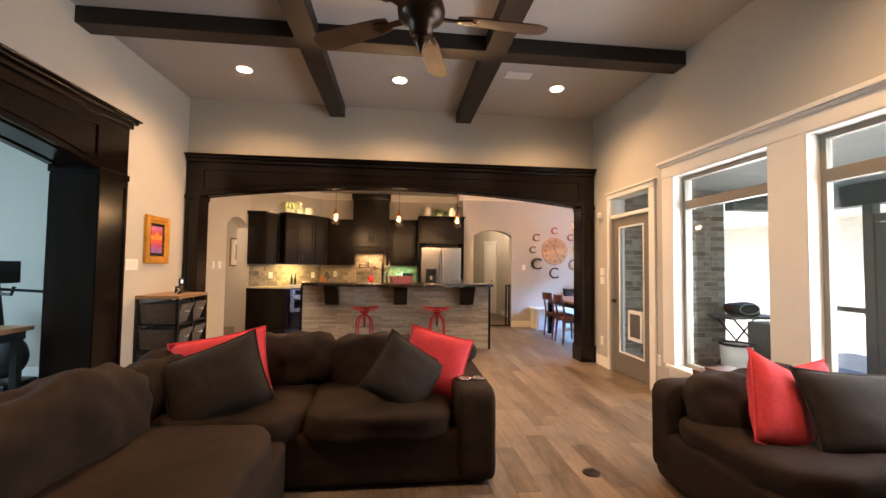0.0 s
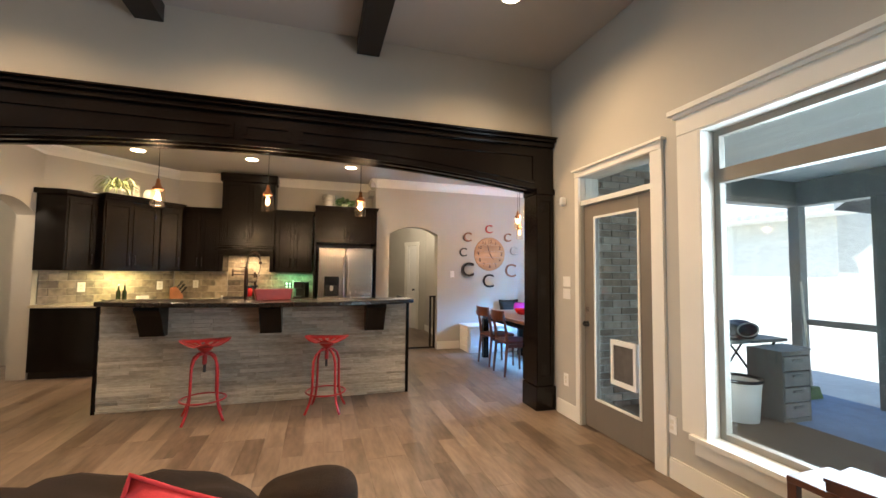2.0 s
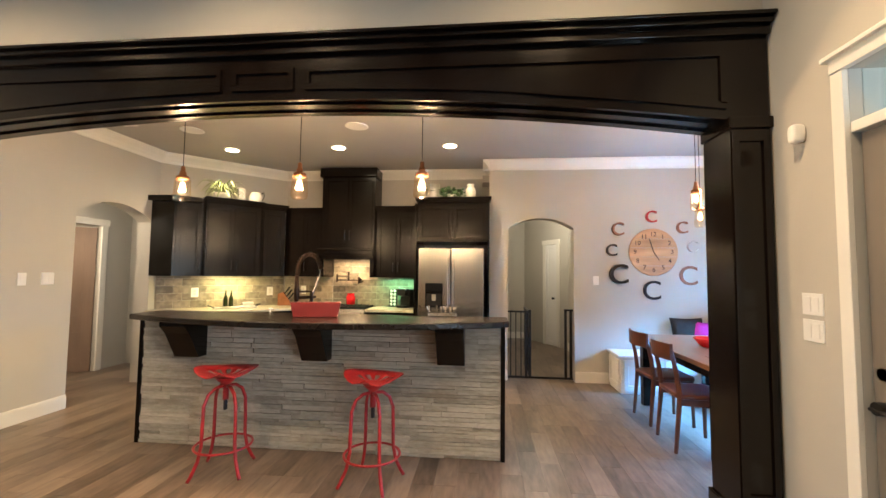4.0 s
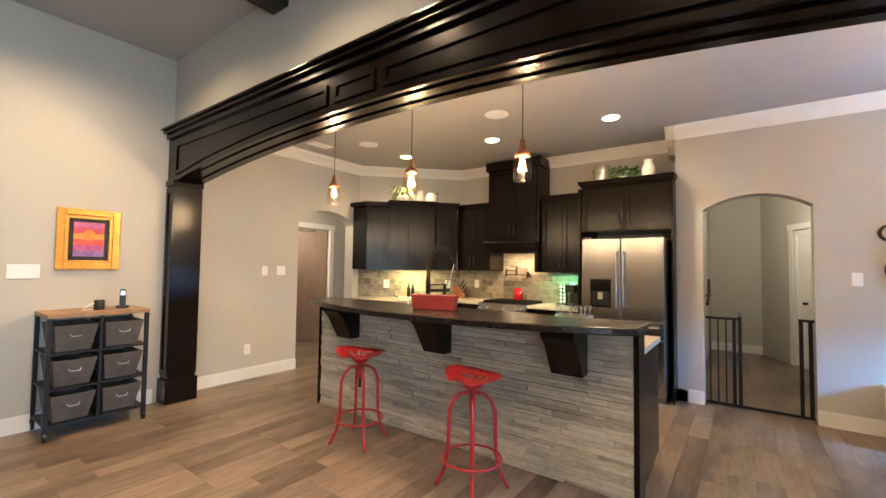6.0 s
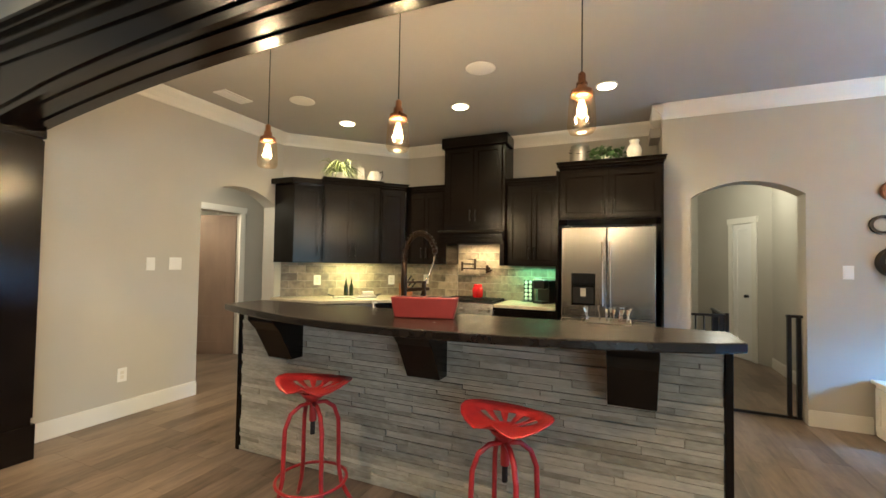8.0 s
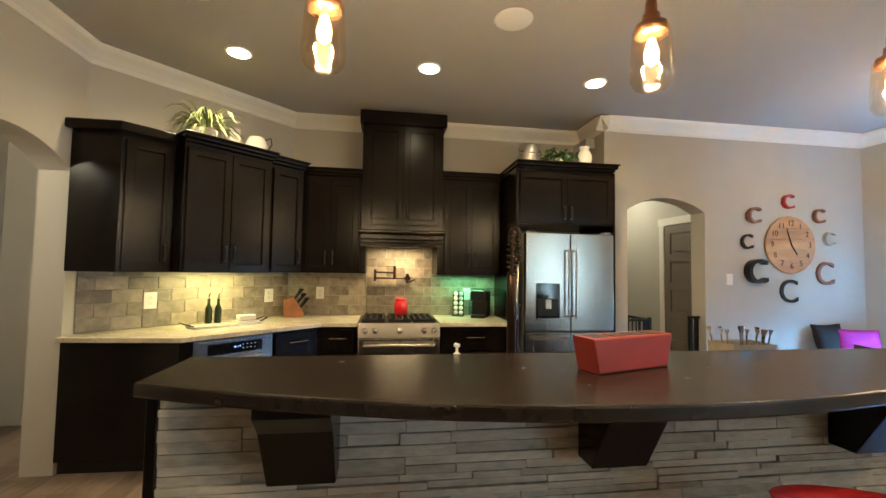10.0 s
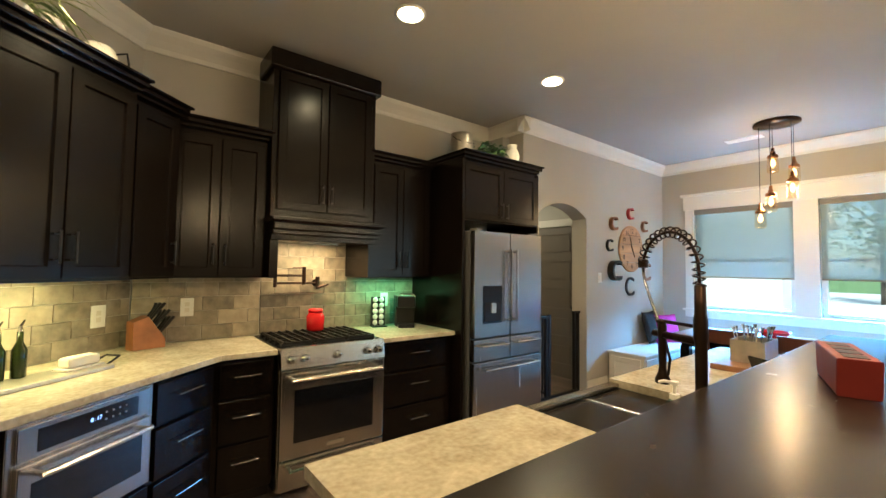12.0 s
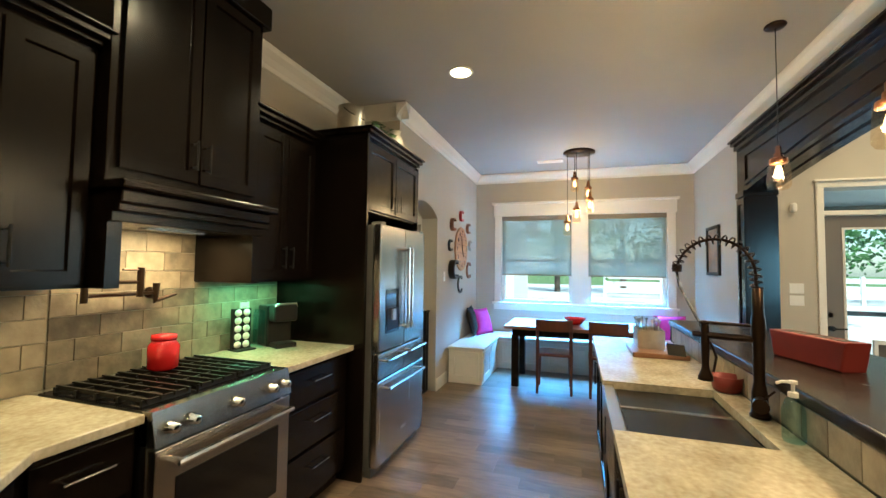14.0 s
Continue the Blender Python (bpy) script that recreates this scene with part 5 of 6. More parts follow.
def chair(m):
    t = thing("dining_chair", "walnut wooden dining chair with a curved back", "chair", m, group="chairs at the dining table")
    part("seat", moved(cushion(0.44, 0.42, 0.04, 7, 5, 0.002), 0, 0, 0.45), CHAIRW, t, smooth=True)
    for sx in (-0.19, 0.19):
        part("leg", T([(sx, 0.18, 0), (sx * 0.95, 0.17, 0.44)], [0.015, 0.021], 8), CHAIRW, t)
        part("leg", T([(sx * 1.02, -0.22, 0), (sx, -0.18, 0.44), (sx, -0.20, 0.62), (sx, -0.25, 0.86)], [0.015, 0.022, 0.02, 0.016], 8), CHAIRW, t)
        part("side_rail", B((sx - 0.012, sx + 0.012, -0.17, 0.17, 0.38, 0.43)), CHAIRW, t)
    bm = bmesh.new()
    pts = [(-0.21 + 0.42 * i / 10, -0.215 - 0.05 * math.sin(math.pi * i / 10)) for i in range(11)]
    prism(bm, pts + [(x, y - 0.022) for x, y in pts[::-1]], "xy", 0.74, 0.875, 0.004)
    bmesh.ops.transform(bm, matrix=pose(0, -0.02, 0, 0, 0, 0), verts=bm.verts)
    part("backrest", bm, CHAIRW, t)
    part("front_rail", B((-0.18, 0.18, 0.16, 0.185, 0.38, 0.43)), CHAIRW, t)
    return t


c0 = chair(pose(3.18, 7.86, 0, 0, 0, -88))
copy_thing(c0, pose(3.16, 7.25, 0, 0, 0, -92))
bw = thing("fruit_bowl", "glossy red bowl on the dining table", "bowl", pose(3.5, 7.62, 0.761))
part("bowl", L([(0.05, 0), (0.08, 0.012), (0.14, 0.085), (0.135, 0.088), (0.072, 0.02), (0.01, 0.014)], seg=28), REDJ, bw, smooth=True)
throw("magenta throw pillow on the white bench", PINK, pose(4.22, 9.0, 0.65, -20, 0, -24), 0.42, 0.40, 0.14, 9)
throw("dark plum throw pillow against the wall", GREYF, pose(4.0, 9.10, 0.68, -14, 0, 6), 0.42, 0.42, 0.12, 10)
throw("magenta throw pillow on the bench below the window", PINK, pose(4.40, 6.35, 0.64, -16, 0, -80), 0.42, 0.40, 0.14, 11)

# wall clock and letters
ck = thing("wall_clock", "round plank wall clock with dark numerals", "clock", pose(3.62, YB, 1.74))
for k in range(5):
    z0, z1 = -0.30 + 0.12 * k, -0.30 + 0.12 * k + 0.116
    w = [math.sqrt(max(0, 0.0905 - z * z)) for z in (z0, (z0 + z1) / 2, z1)]
    part("plank", P([(-w[0], z0), (w[0], z0), (w[1], (z0 + z1) / 2), (w[2], z1), (-w[2], z1), (-w[1], (z0 + z1) / 2)], "xz", -0.03, -0.004, 0.002), CLOCKW, ck)
part("rim", T([(0.302 * math.cos(a), -0.018, 0.302 * math.sin(a)) for a in (2 * math.pi * i / 48 for i in range(48))], 0.012, 8, True), CLOCKW, ck)
for h in range(1, 13):
    a = radians(90 - 30 * h)
    part("numeral", moved(text_mesh(str(h), 0.085, 0.001), 0.235 * math.cos(a), -0.033, 0.235 * math.sin(a)), BLACK, ck)
part("hand", T([(0, -0.036, 0), (-0.055, -0.036, 0.18)], [0.006, 0.003], 6), BLACK, ck)
part("hand", T([(0, -0.036, 0), (0.07, -0.036, -0.11)], [0.007, 0.004], 6), BLACK, ck)
RUST = mat("rusty_metal", (0.26, 0.13, 0.08), 0.6, 0.4, vary=0.3, scale=20)
for x, z, s, mm, dep, lab in ((3.60, 2.206, 0.20, REDM, 0.02, "red"), (3.169, 2.04, 0.22, RUST, 0.025, "rust-brown"), (3.088, 1.757, 0.20, BLACK, 0.015, "black"), (3.168, 1.432, 0.33, BLACK, 0.04, "deep black marquee"),
                              (3.60, 1.221, 0.32, BLACK, 0.008, "thin black"), (4.06, 1.42, 0.32, RUST, 0.012, "brown outlined"), (4.12, 1.81, 0.20, GALV, 0.02, "pale grey"), (3.99, 2.06, 0.20, RUST, 0.02, "rust-red")):
    o = solid("wall_letter", moved(text_mesh("C", s * 1.12, dep), 0, -dep - 0.002, 0), mm, lab + " letter C hung around the clock", "letter", m=pose(x, YB, z), group="letters around the clock")


def plate(name, label, m, w=0.075, h=0.12, kind="rocker", n=1):
    t = thing(name, label, "switch" if kind == "rocker" else "outlet", m)
    part("plate", B((-w / 2, w / 2, -0.006, 0, -h / 2, h / 2), bevel=0.002), WHITE, t)
    for k in range(n):
        x = (k - (n - 1) / 2) * 0.046
        if kind == "rocker":
            part("rocker", B((x - 0.016, x + 0.016, -0.009, -0.006, -0.033, 0.033), bevel=0.001), WHITE, t)
        else:
            for z in (-0.02, 0.02):
                part("socket", B((x - 0.014, x + 0.014, -0.0075, -0.006, z - 0.014, z + 0.014)), CERAM, t)
    return t


LW = 90
plate("light_switch", "wide white four-gang switch plate on the wall", pose(XL, 4.72, 1.335, 0, 0, LW), 0.20, 0.12, n=4)
plate("light_switch", "white light switch on the kitchen wall", pose(XKL, 6.94, 1.335, 0, 0, LW))
plate("light_switch", "white double light switch on the kitchen wall", pose(XKL, 7.17, 1.338, 0, 0, LW), 0.12, 0.12, n=2)
plate("wall_outlet", "white outlet low on the kitchen wall", pose(XKL, 6.735, 0.365, 0, 0, LW), kind="outlet")
plate("light_switch", "white switch plate beside the arched passage", pose(2.885, YB, 1.355))
plate("light_switch", "white switch plate beside the back door", pose(XR, 5.53, 1.31, 0, 0, -90), 0.12, 0.10, n=2)
plate("light_switch", "white switch plate beside the back door", pose(XR, 5.53, 1.19, 0, 0, -90), 0.12, 0.10, n=2)
plate("wall_outlet", "white outlet beside the back door", pose(XR, 5.55, 0.35, 0, 0, -90), kind="outlet")
plate("wall_outlet", "white outlet between door and window", pose(XR, 4.28, 0.36, 0, 0, -90), kind="outlet")
sn = solid("motion_detector", cushion(0.06, 0.05, 0.09, 4, 3, 0.0), WHITE, "small white alarm detector on the wall", "detector", m=pose(XR - 0.03, 5.55, 2.11), smooth=True)

# ceiling details
for x, y in ((-1.89, 7.73), (0.01, 7.73)):
    s = thing("ceiling_speaker", "round white ceiling speaker grille", "speaker", pose(x, y, KC), group="ceiling speakers")
    part("grille", L([(0.12, -0.001), (0.125, -0.006), (0.11, -0.010), (0.005, -0.012)], seg=32), WHITE, s, smooth=True)


def vent(m, w=0.32, h=0.17, n=9):
    t = thing("ceiling_vent", "white slatted air vent in the ceiling", "vent", m, group="ceiling vents")
    part("frame", B((-w / 2, w / 2, -h / 2, -h / 2 + 0.025, -0.01, -0.001), (-w / 2, w / 2, h / 2 - 0.025, h / 2, -0.01, -0.001), (-w / 2, -w / 2 + 0.025, -h / 2 + 0.025, h / 2 - 0.025, -0.01, -0.001), (w / 2 - 0.025, w / 2, -h / 2 + 0.025, h / 2 - 0.025, -0.01, -0.001)), WHITE, t)
    part("backing", B((-w / 2 + 0.02, w / 2 - 0.02, -h / 2 + 0.02, h / 2 - 0.02, -0.003, -0.0015)), GROUT, t)
    for k in range(n):
        y = -h / 2 + 0.03 + (h - 0.06) * k / (n - 1)
        part("slat", B((-w / 2 + 0.025, w / 2 - 0.025, y - 0.004, y + 0.004, -0.008, -0.003)), WHITE, t)


vent(pose(-2.46, 7.39, KC, 0, 0, 90))
vent(pose(3.91, 7.96, KC, 0, 0, 90), 0.36, 0.14)
vent(pose(1.35, 4.55, LC), 0.3, 0.16)
fv = thing("floor_outlet", "round bronze floor outlet cover", "outlet", pose(1.31, 2.67, 0))
part("cover", L([(0.062, 0.0), (0.062, 0.003), (0.05, 0.005), (0.004, 0.005)], seg=28), BRONZE, fv, smooth=True)


# ---- living room details ----
ct = thing("storage_cart", "black metal cart with six grey canvas bins and a wood top", "cart", pose(-2.82, 4.80, 0))
part("top", B((0, 0.46, 0, 0.70, 0.965, 1.0), bevel=0.004), OAKW, ct)
for x in (0.02, 0.44):
    for y in (0.02, 0.68):
        part("post", B((x - 0.015, x + 0.015, y - 0.015, y + 0.015, 0.09, 0.965)), BLACK, ct)
        wh = part("caster", L([(0.03, -0.012), (0.035, -0.008), (0.035, 0.008), (0.03, 0.012)], x, y, 0.036, 16, "y"), BLACK, ct)
        part("fork", B((x - 0.012, x + 0.012, y - 0.018, y + 0.018, 0.06, 0.09)), BLACK, wh)
part("middle_post", B((0.43, 0.45, 0.34, 0.36, 0.12, 0.965)), BLACK, ct)
for z in (0.12, 0.40, 0.68):
    part("shelf_frame", B((0.01, 0.45, 0.01, 0.69, z - 0.01, z + 0.004)), BLACK, ct)
    for y in (0.045, 0.37):
        bm = bmesh.new()
        lo = [(0.05, y + 0.03), (0.40, y + 0.03), (0.40, y + 0.25), (0.05, y + 0.25)]
        hi = [(0.03, y), (0.47, y), (0.47, y + 0.28), (0.03, y + 0.28)]
        a = [bm.verts.new((px, py, z + 0.008)) for px, py in lo]
        b = [bm.verts.new((px, py, z + 0.225)) for px, py in hi]
        c = [bm.verts.new((px + (0.01 if px < 0.2 else -0.01), py + (0.01 if py < y + 0.1 else -0.01), z + 0.225)) for px, py in hi]
        e = [bm.verts.new((px + (0.01 if px < 0.2 else -0.01), py + (0.01 if py < y + 0.1 else -0.01), z + 0.02)) for px, py in lo]
        bm.faces.new(a[::-1])
        bm.faces.new(e)
        for u, v in ((a, b), (b, c), (c, e)):
            for i in range(4):
                bm.faces.new((u[i], u[(i + 1) % 4], v[(i + 1) % 4], v[i]))
        bmesh.ops.recalc_face_normals(bm, faces=bm.faces[:])
        bi = part("bin", bm, CANVAS, ct, "grey canvas bin")
        part("bin_handle", T([(0.455, y + 0.10, z + 0.15), (0.475, y + 0.11, z + 0.135), (0.475, y + 0.17, z + 0.135), (0.455, y + 0.18, z + 0.15)], 0.005, 6), GALV, bi)
ph = thing("cordless_phone", "black cordless phone standing in its base", "phone", pose(-2.62, 5.36, 1.001, 0, 0, 75))
part("base", B((-0.05, 0.05, -0.045, 0.045, 0, 0.02), bevel=0.006), BLACK, ph)
hs = part("handset", B((-0.024, 0.024, -0.012, 0.014, 0.02, 0.17), bevel=0.006), BLACK, ph)
part("screen", B((-0.017, 0.017, -0.0135, -0.0122, 0.115, 0.155)), SCREEN, hs)
cu = thing("black_mug", "small black mug with cables on the cart", "mug", pose(-2.55, 5.17, 1.001))
part("mug", L([(0.035, 0), (0.038, 0.004), (0.038, 0.085), (0.034, 0.085), (0.032, 0.01), (0.005, 0.008)], seg=18), BLACK, cu, smooth=True)
part("cable", T([(0.0, -0.03, 0.06), (0.05, -0.08, 0.05), (0.03, -0.12, 0.006), (0.0, -0.05, 0.006)], 0.004, 6), WHITE, cu)
pc = thing("framed_picture", "gold framed picture of a red sunset with dark mat", "picture", pose(XL, 4.905, 1.35, 0, 0, 90))
part("frame", B((0, 0.06, -0.04, 0, 0, 0.55), (0.40, 0.46, -0.04, 0, 0, 0.55), (0.06, 0.40, -0.04, 0, 0, 0.06), (0.06, 0.40, -0.04, 0, 0.49, 0.55), bevel=0.008), GOLD, pc)
part("inner_frame", B((0.06, 0.085, -0.03, 0, 0.06, 0.49), (0.375, 0.40, -0.03, 0, 0.06, 0.49), (0.085, 0.375, -0.03, 0, 0.06, 0.085), (0.085, 0.375, -0.03, 0, 0.465, 0.49), bevel=0.004), GOLD, pc)
part("mat_board", B((0.085, 0.375, -0.012, -0.002, 0.085, 0.465)), BLACK, pc)
sky_c = [(0.45, 0.10, 0.25), (0.55, 0.06, 0.10), (0.75, 0.28, 0.05), (0.65, 0.08, 0.06), (0.40, 0.07, 0.22), (0.25, 0.12, 0.35)]
for k, c in enumerate(sky_c):
    part("painted_band", B((0.12, 0.34, -0.015, -0.013, 0.12 + 0.052 * (5 - k), 0.12 + 0.052 * (6 - k))), mat("paint_band", c, 0.5, vary=0.2, scale=30), pc)
part("painted_sun", L([(0.048, 0), (0.048, -0.002)], 0.23, -0.0155, 0.315, 24, "y"), mat("paint_sun", (0.8, 0.22, 0.03), 0.5), pc)
st = thing("side_table", "small dark wooden side table beside the window", "table", pose(2.69, 3.12, 0))
part("tabletop", B((-0.14, 0.14, -0.22, 0.22, 0.47, 0.50), bevel=0.004), CHAIRW, st)
for x in (-0.12, 0.12):
    for y in (-0.2, 0.2):
        part("leg", B((x - 0.018, x + 0.018, y - 0.018, y + 0.018, 0, 0.47)), CHAIRW, st)
bk = thing("wooden_box", "flat dark wooden box lying on the side table", "box", pose(2.69, 3.06, 0.501, 0, 0, 8))
part("body", B((-0.115, 0.115, -0.15, 0.15, 0, 0.035), bevel=0.003), CHAIRW, bk)
part("lid", B((-0.12, 0.12, -0.155, 0.155, 0.036, 0.052), bevel=0.003), CHAIRW, bk)
# exercise room
tbw = thing("work_table", "wooden work table with black legs in the side room", "table")
part("tabletop", B((-4.9, -3.42, 3.4, 4.35, 0.71, 0.75), bevel=0.004), OAKW, tbw)
for x in (-4.84, -3.5):
    for y in (3.46, 4.27):
        part("leg", B((x - 0.03, x + 0.03, y - 0.03, y + 0.03, 0, 0.71)), BLACK, tbw)
part("apron", B((-4.86, -3.46, 3.44, 4.31, 0.63, 0.71)), BLACK, tbw)
gy = thing("exercise_machine", "black upright exercise machine with a console", "exercise machine", pose(-4.15, 4.85, 0))
part("base", B((-0.35, 0.25, -0.2, 0.2, 0.02, 0.10), bevel=0.02), BLACK, gy)
part("foot", B((-0.42, -0.34, -0.28, 0.28, 0, 0.05), bevel=0.01), BLACK, gy)
part("foot", B((0.24, 0.32, -0.28, 0.28, 0, 0.05), bevel=0.01), BLACK, gy)
part("flywheel", L([(0.20, -0.05), (0.23, -0.03), (0.23, 0.03), (0.20, 0.05)], 0.05, 0, 0.36, 28, "y"), BLACK, gy, smooth=True)
part("mast", T([(0.05, 0, 0.2), (0.0, 0, 0.7), (-0.06, 0, 1.12)], 0.035, 10), BLACK, gy)
part("handlebar", T([(0.30, -0.22, 1.10), (0.28, -0.22, 1.02), (-0.05, -0.2, 1.04), (-0.10, 0, 1.06), (-0.05, 0.2, 1.04), (0.28, 0.22, 1.02), (0.30, 0.22, 1.10)], 0.016, 8), BLACK, gy)
part("console", B((-0.16, 0.04, -0.17, 0.17, 1.12, 1.36), bevel=0.01), BLACKG, gy)
part("seat_post", T([(-0.28, 0, 0.1), (-0.32, 0, 0.75)], 0.028, 10), BLACK, gy)
part("saddle", moved(cushion(0.28, 0.2, 0.08, 3, 4, 0.0), -0.32, 0, 0.78), BLACK, gy, smooth=True)
for s in (-1, 1):
    part("pedal", B((-0.05, 0.08, s * 0.16 - 0.05, s * 0.16 + 0.05, 0.30 + 0.1 * s, 0.325 + 0.1 * s)), BLACK, gy)

# ---- kitchen details ----
jr = thing("red_jar", "glossy red ceramic jar on the range", "jar", pose(-0.59, 9.50, 0.951))
part("jar", L([(0.055, 0), (0.066, 0.01), (0.068, 0.11), (0.055, 0.13), (0.05, 0.14)], seg=24), REDJ, jr, smooth=True)
part("lid", L([(0.054, 0.14), (0.056, 0.146), (0.054, 0.165), (0.01, 0.17)], seg=24), REDJ, jr, smooth=True)
pf = thing("pot_filler", "oil-rubbed bronze folding pot filler on the tiles", "faucet")
part("flange", L([(0.03, 0), (0.03, -0.012), (0.015, -0.02), (0.015, -0.05)], -0.52, 9.71, 1.31, 16, "y"), BRONZE, pf, smooth=True)
part("arm", T([(-0.52, 9.66, 1.31), (-0.86, 9.64, 1.31)], 0.009, 8), BRONZE, pf)
part("arm", T([(-0.86, 9.64, 1.37), (-0.66, 9.58, 1.37)], 0.009, 8), BRONZE, pf)
part("joint", T([(-0.86, 9.64, 1.28), (-0.86, 9.64, 1.40)], 0.014, 10), BRONZE, pf)
part("spout", T([(-0.66, 9.58, 1.44), (-0.66, 9.58, 1.30)], 0.015, 10), BRONZE, pf)
part("lever", T([(-0.66, 9.58, 1.43), (-0.75, 9.57, 1.43)], 0.006, 6), BRONZE, pf)
part("valve", T([(-0.52, 9.66, 1.36), (-0.52, 9.66, 1.27), (-0.44, 9.62, 1.30)], [0.018, 0.02, 0.007], 10), BRONZE, pf)
kn = thing("knife_block", "orange wooden knife block with black-handled knives", "knife block", pose(-1.64, 9.55, 0.921, 0, 0, 20))
KBW = mat("knife_block_wood", (0.27, 0.10, 0.035), 0.4, vary=0.2, scale=12)
part("block", P([(-0.10, 0), (0.08, 0), (0.08, 0.05), (-0.02, 0.20), (-0.10, 0.17)], "xz", -0.05, 0.05, 0.004), KBW, kn)
for i in range(3):
    for j in range(3):
        x0, z0 = -0.01 + 0.028 * i, 0.19 - 0.045 * i
        y0 = -0.03 + 0.03 * j
        part("knife", T([(x0, y0, z0 - 0.02), (x0 + 0.05, y0, z0 + 0.045), (x0 + 0.085 - 0.012 * j, y0, z0 + 0.085)], [0.006, 0.011, 0.009], 6), BLACK, kn)
pd = thing("pod_rack", "black coffee pod rack filled with white-lidded pods", "rack", pose(0.02, 9.60, 0.921, 0, 0, -15))
part("frame", B((-0.06, 0.06, 0.02, 0.05, 0, 0.26), (-0.065, 0.065, -0.04, 0.06, 0, 0.01), bevel=0.002), BLACK, pd)
for r in range(5):
    for c in (-1, 1):
        part("pod", L([(0.018, 0.03), (0.023, 0.0), (0.021, -0.006)], c * 0.028, 0.02, 0.035 + 0.05 * r, 14, "y"), WHITE, pd, smooth=True)
cm = thing("coffee_maker", "black and silver pod coffee maker", "coffee maker", pose(0.23, 9.50, 0.921, 0, 0, -25))
part("body", B((-0.085, 0.085, 0.0, 0.15, 0, 0.27), bevel=0.012), BLACK, cm)
part("head", B((-0.08, 0.08, -0.10, 0.0, 0.17, 0.28), bevel=0.015), BLACK, cm)
part("drip_tray", B((-0.07, 0.07, -0.11, 0.0, 0, 0.03), bevel=0.006), BLACK, cm)
part("handle", T([(-0.075, -0.09, 0.27), (-0.06, -0.105, 0.29), (0.06, -0.105, 0.29), (0.075, -0.09, 0.27)], 0.008, 8), CHROME, cm)
part("water_tank", B((-0.125, -0.09, 0.02, 0.13, 0.02, 0.24), bevel=0.006), SOAPG, cm)
tr = thing("serving_tray", "oval galvanised tray with handles", "tray", pose(-2.05, 8.92, 0.921, 0, 0, 42))
part("tray", P([(-0.26, -0.09), (0.26, -0.09), (0.28, -0.06), (0.28, 0.06), (0.26, 0.09), (-0.26, 0.09), (-0.28, 0.06), (-0.28, -0.06)], "xy", 0, 0.018, 0.004), GALV, tr)
for s in (-1, 1):
    part("handle", T([(s * 0.26, -0.05, 0.018), (s * 0.33, -0.04, 0.045), (s * 0.33, 0.04, 0.045), (s * 0.26, 0.05, 0.018)], 0.005, 6), BLACK, tr)
BOTTLE = mat("dark_bottle_glass", (0.02, 0.03, 0.006), 0.08, vary=0.1)
for k, (x, y) in enumerate(((-0.10, 0.0), (-0.055, 0.03))):
    bo = thing("oil_bottle", "dark green glass oil bottle with a pourer", "bottle", pose(-2.05, 8.92, 0.9392) @ pose(x * 1.4, y, 0), group="oil bottles")
    part("glass", L([(0.025, 0), (0.027, 0.005), (0.027, 0.12), (0.012, 0.155), (0.011, 0.20)], seg=16), BOTTLE, bo, smooth=True)
    part("pourer", T([(0, 0, 0.20), (0, 0, 0.225), (0.012, 0, 0.25)], [0.011, 0.006, 0.003], 8), CHROME, bo)
bu = thing("butter_dish", "white covered butter dish on the tray", "dish", pose(-1.93, 9.03, 0.9392, 0, 0, 42))
part("dish", B((-0.09, 0.09, -0.045, 0.045, 0, 0.012), bevel=0.004), CERAM, bu)
part("cover", B((-0.075, 0.075, -0.035, 0.035, 0.012, 0.06), bevel=0.012), CERAM, bu)
for s, off in ((0.45, 0.012), (1.45, 0.012)):
    t = plate("wall_outlet", "cream outlet plate in the backsplash tiles", diag(s, off) @ pose(0, 0, 1.13), 0.09, 0.13, "outlet")
plate("wall_outlet", "cream outlet plate in the backsplash tiles", pose(-1.42, YO - 0.011, 1.15), 0.08, 0.125, "outlet")
plate("wall_outlet", "cream outlet plate in the backsplash tiles", pose(0.13, YO - 0.011, 1.15), 0.08, 0.125, "outlet")


def strap_leaf(bm, x, y, z, a, length, lift, droop, w):
    pts = []
    for i in range(6):
        q = i / 5
        r = length * q
        pts.append((x + r * math.cos(a), y + r * math.sin(a), z + lift * math.sin(q * 2.2) - droop * q * q))
    s = Vector((-math.sin(a), math.cos(a), 0))
    prev = None
    for i, p in enumerate(pts):
        ww = w * (0.6 + 0.8 * (i / 5)) * (1 - (i / 5) ** 3) + 0.001
        cur = [bm.verts.new(Vector(p) + s * ww), bm.verts.new(Vector(p) + Vector((0, 0, -ww * 0.4))), bm.verts.new(Vector(p) - s * ww)]
        if prev:
            bm.faces.new((prev[0], cur[0], cur[1], prev[1]))
            bm.faces.new((prev[1], cur[1], cur[2], prev[2]))
        prev = cur


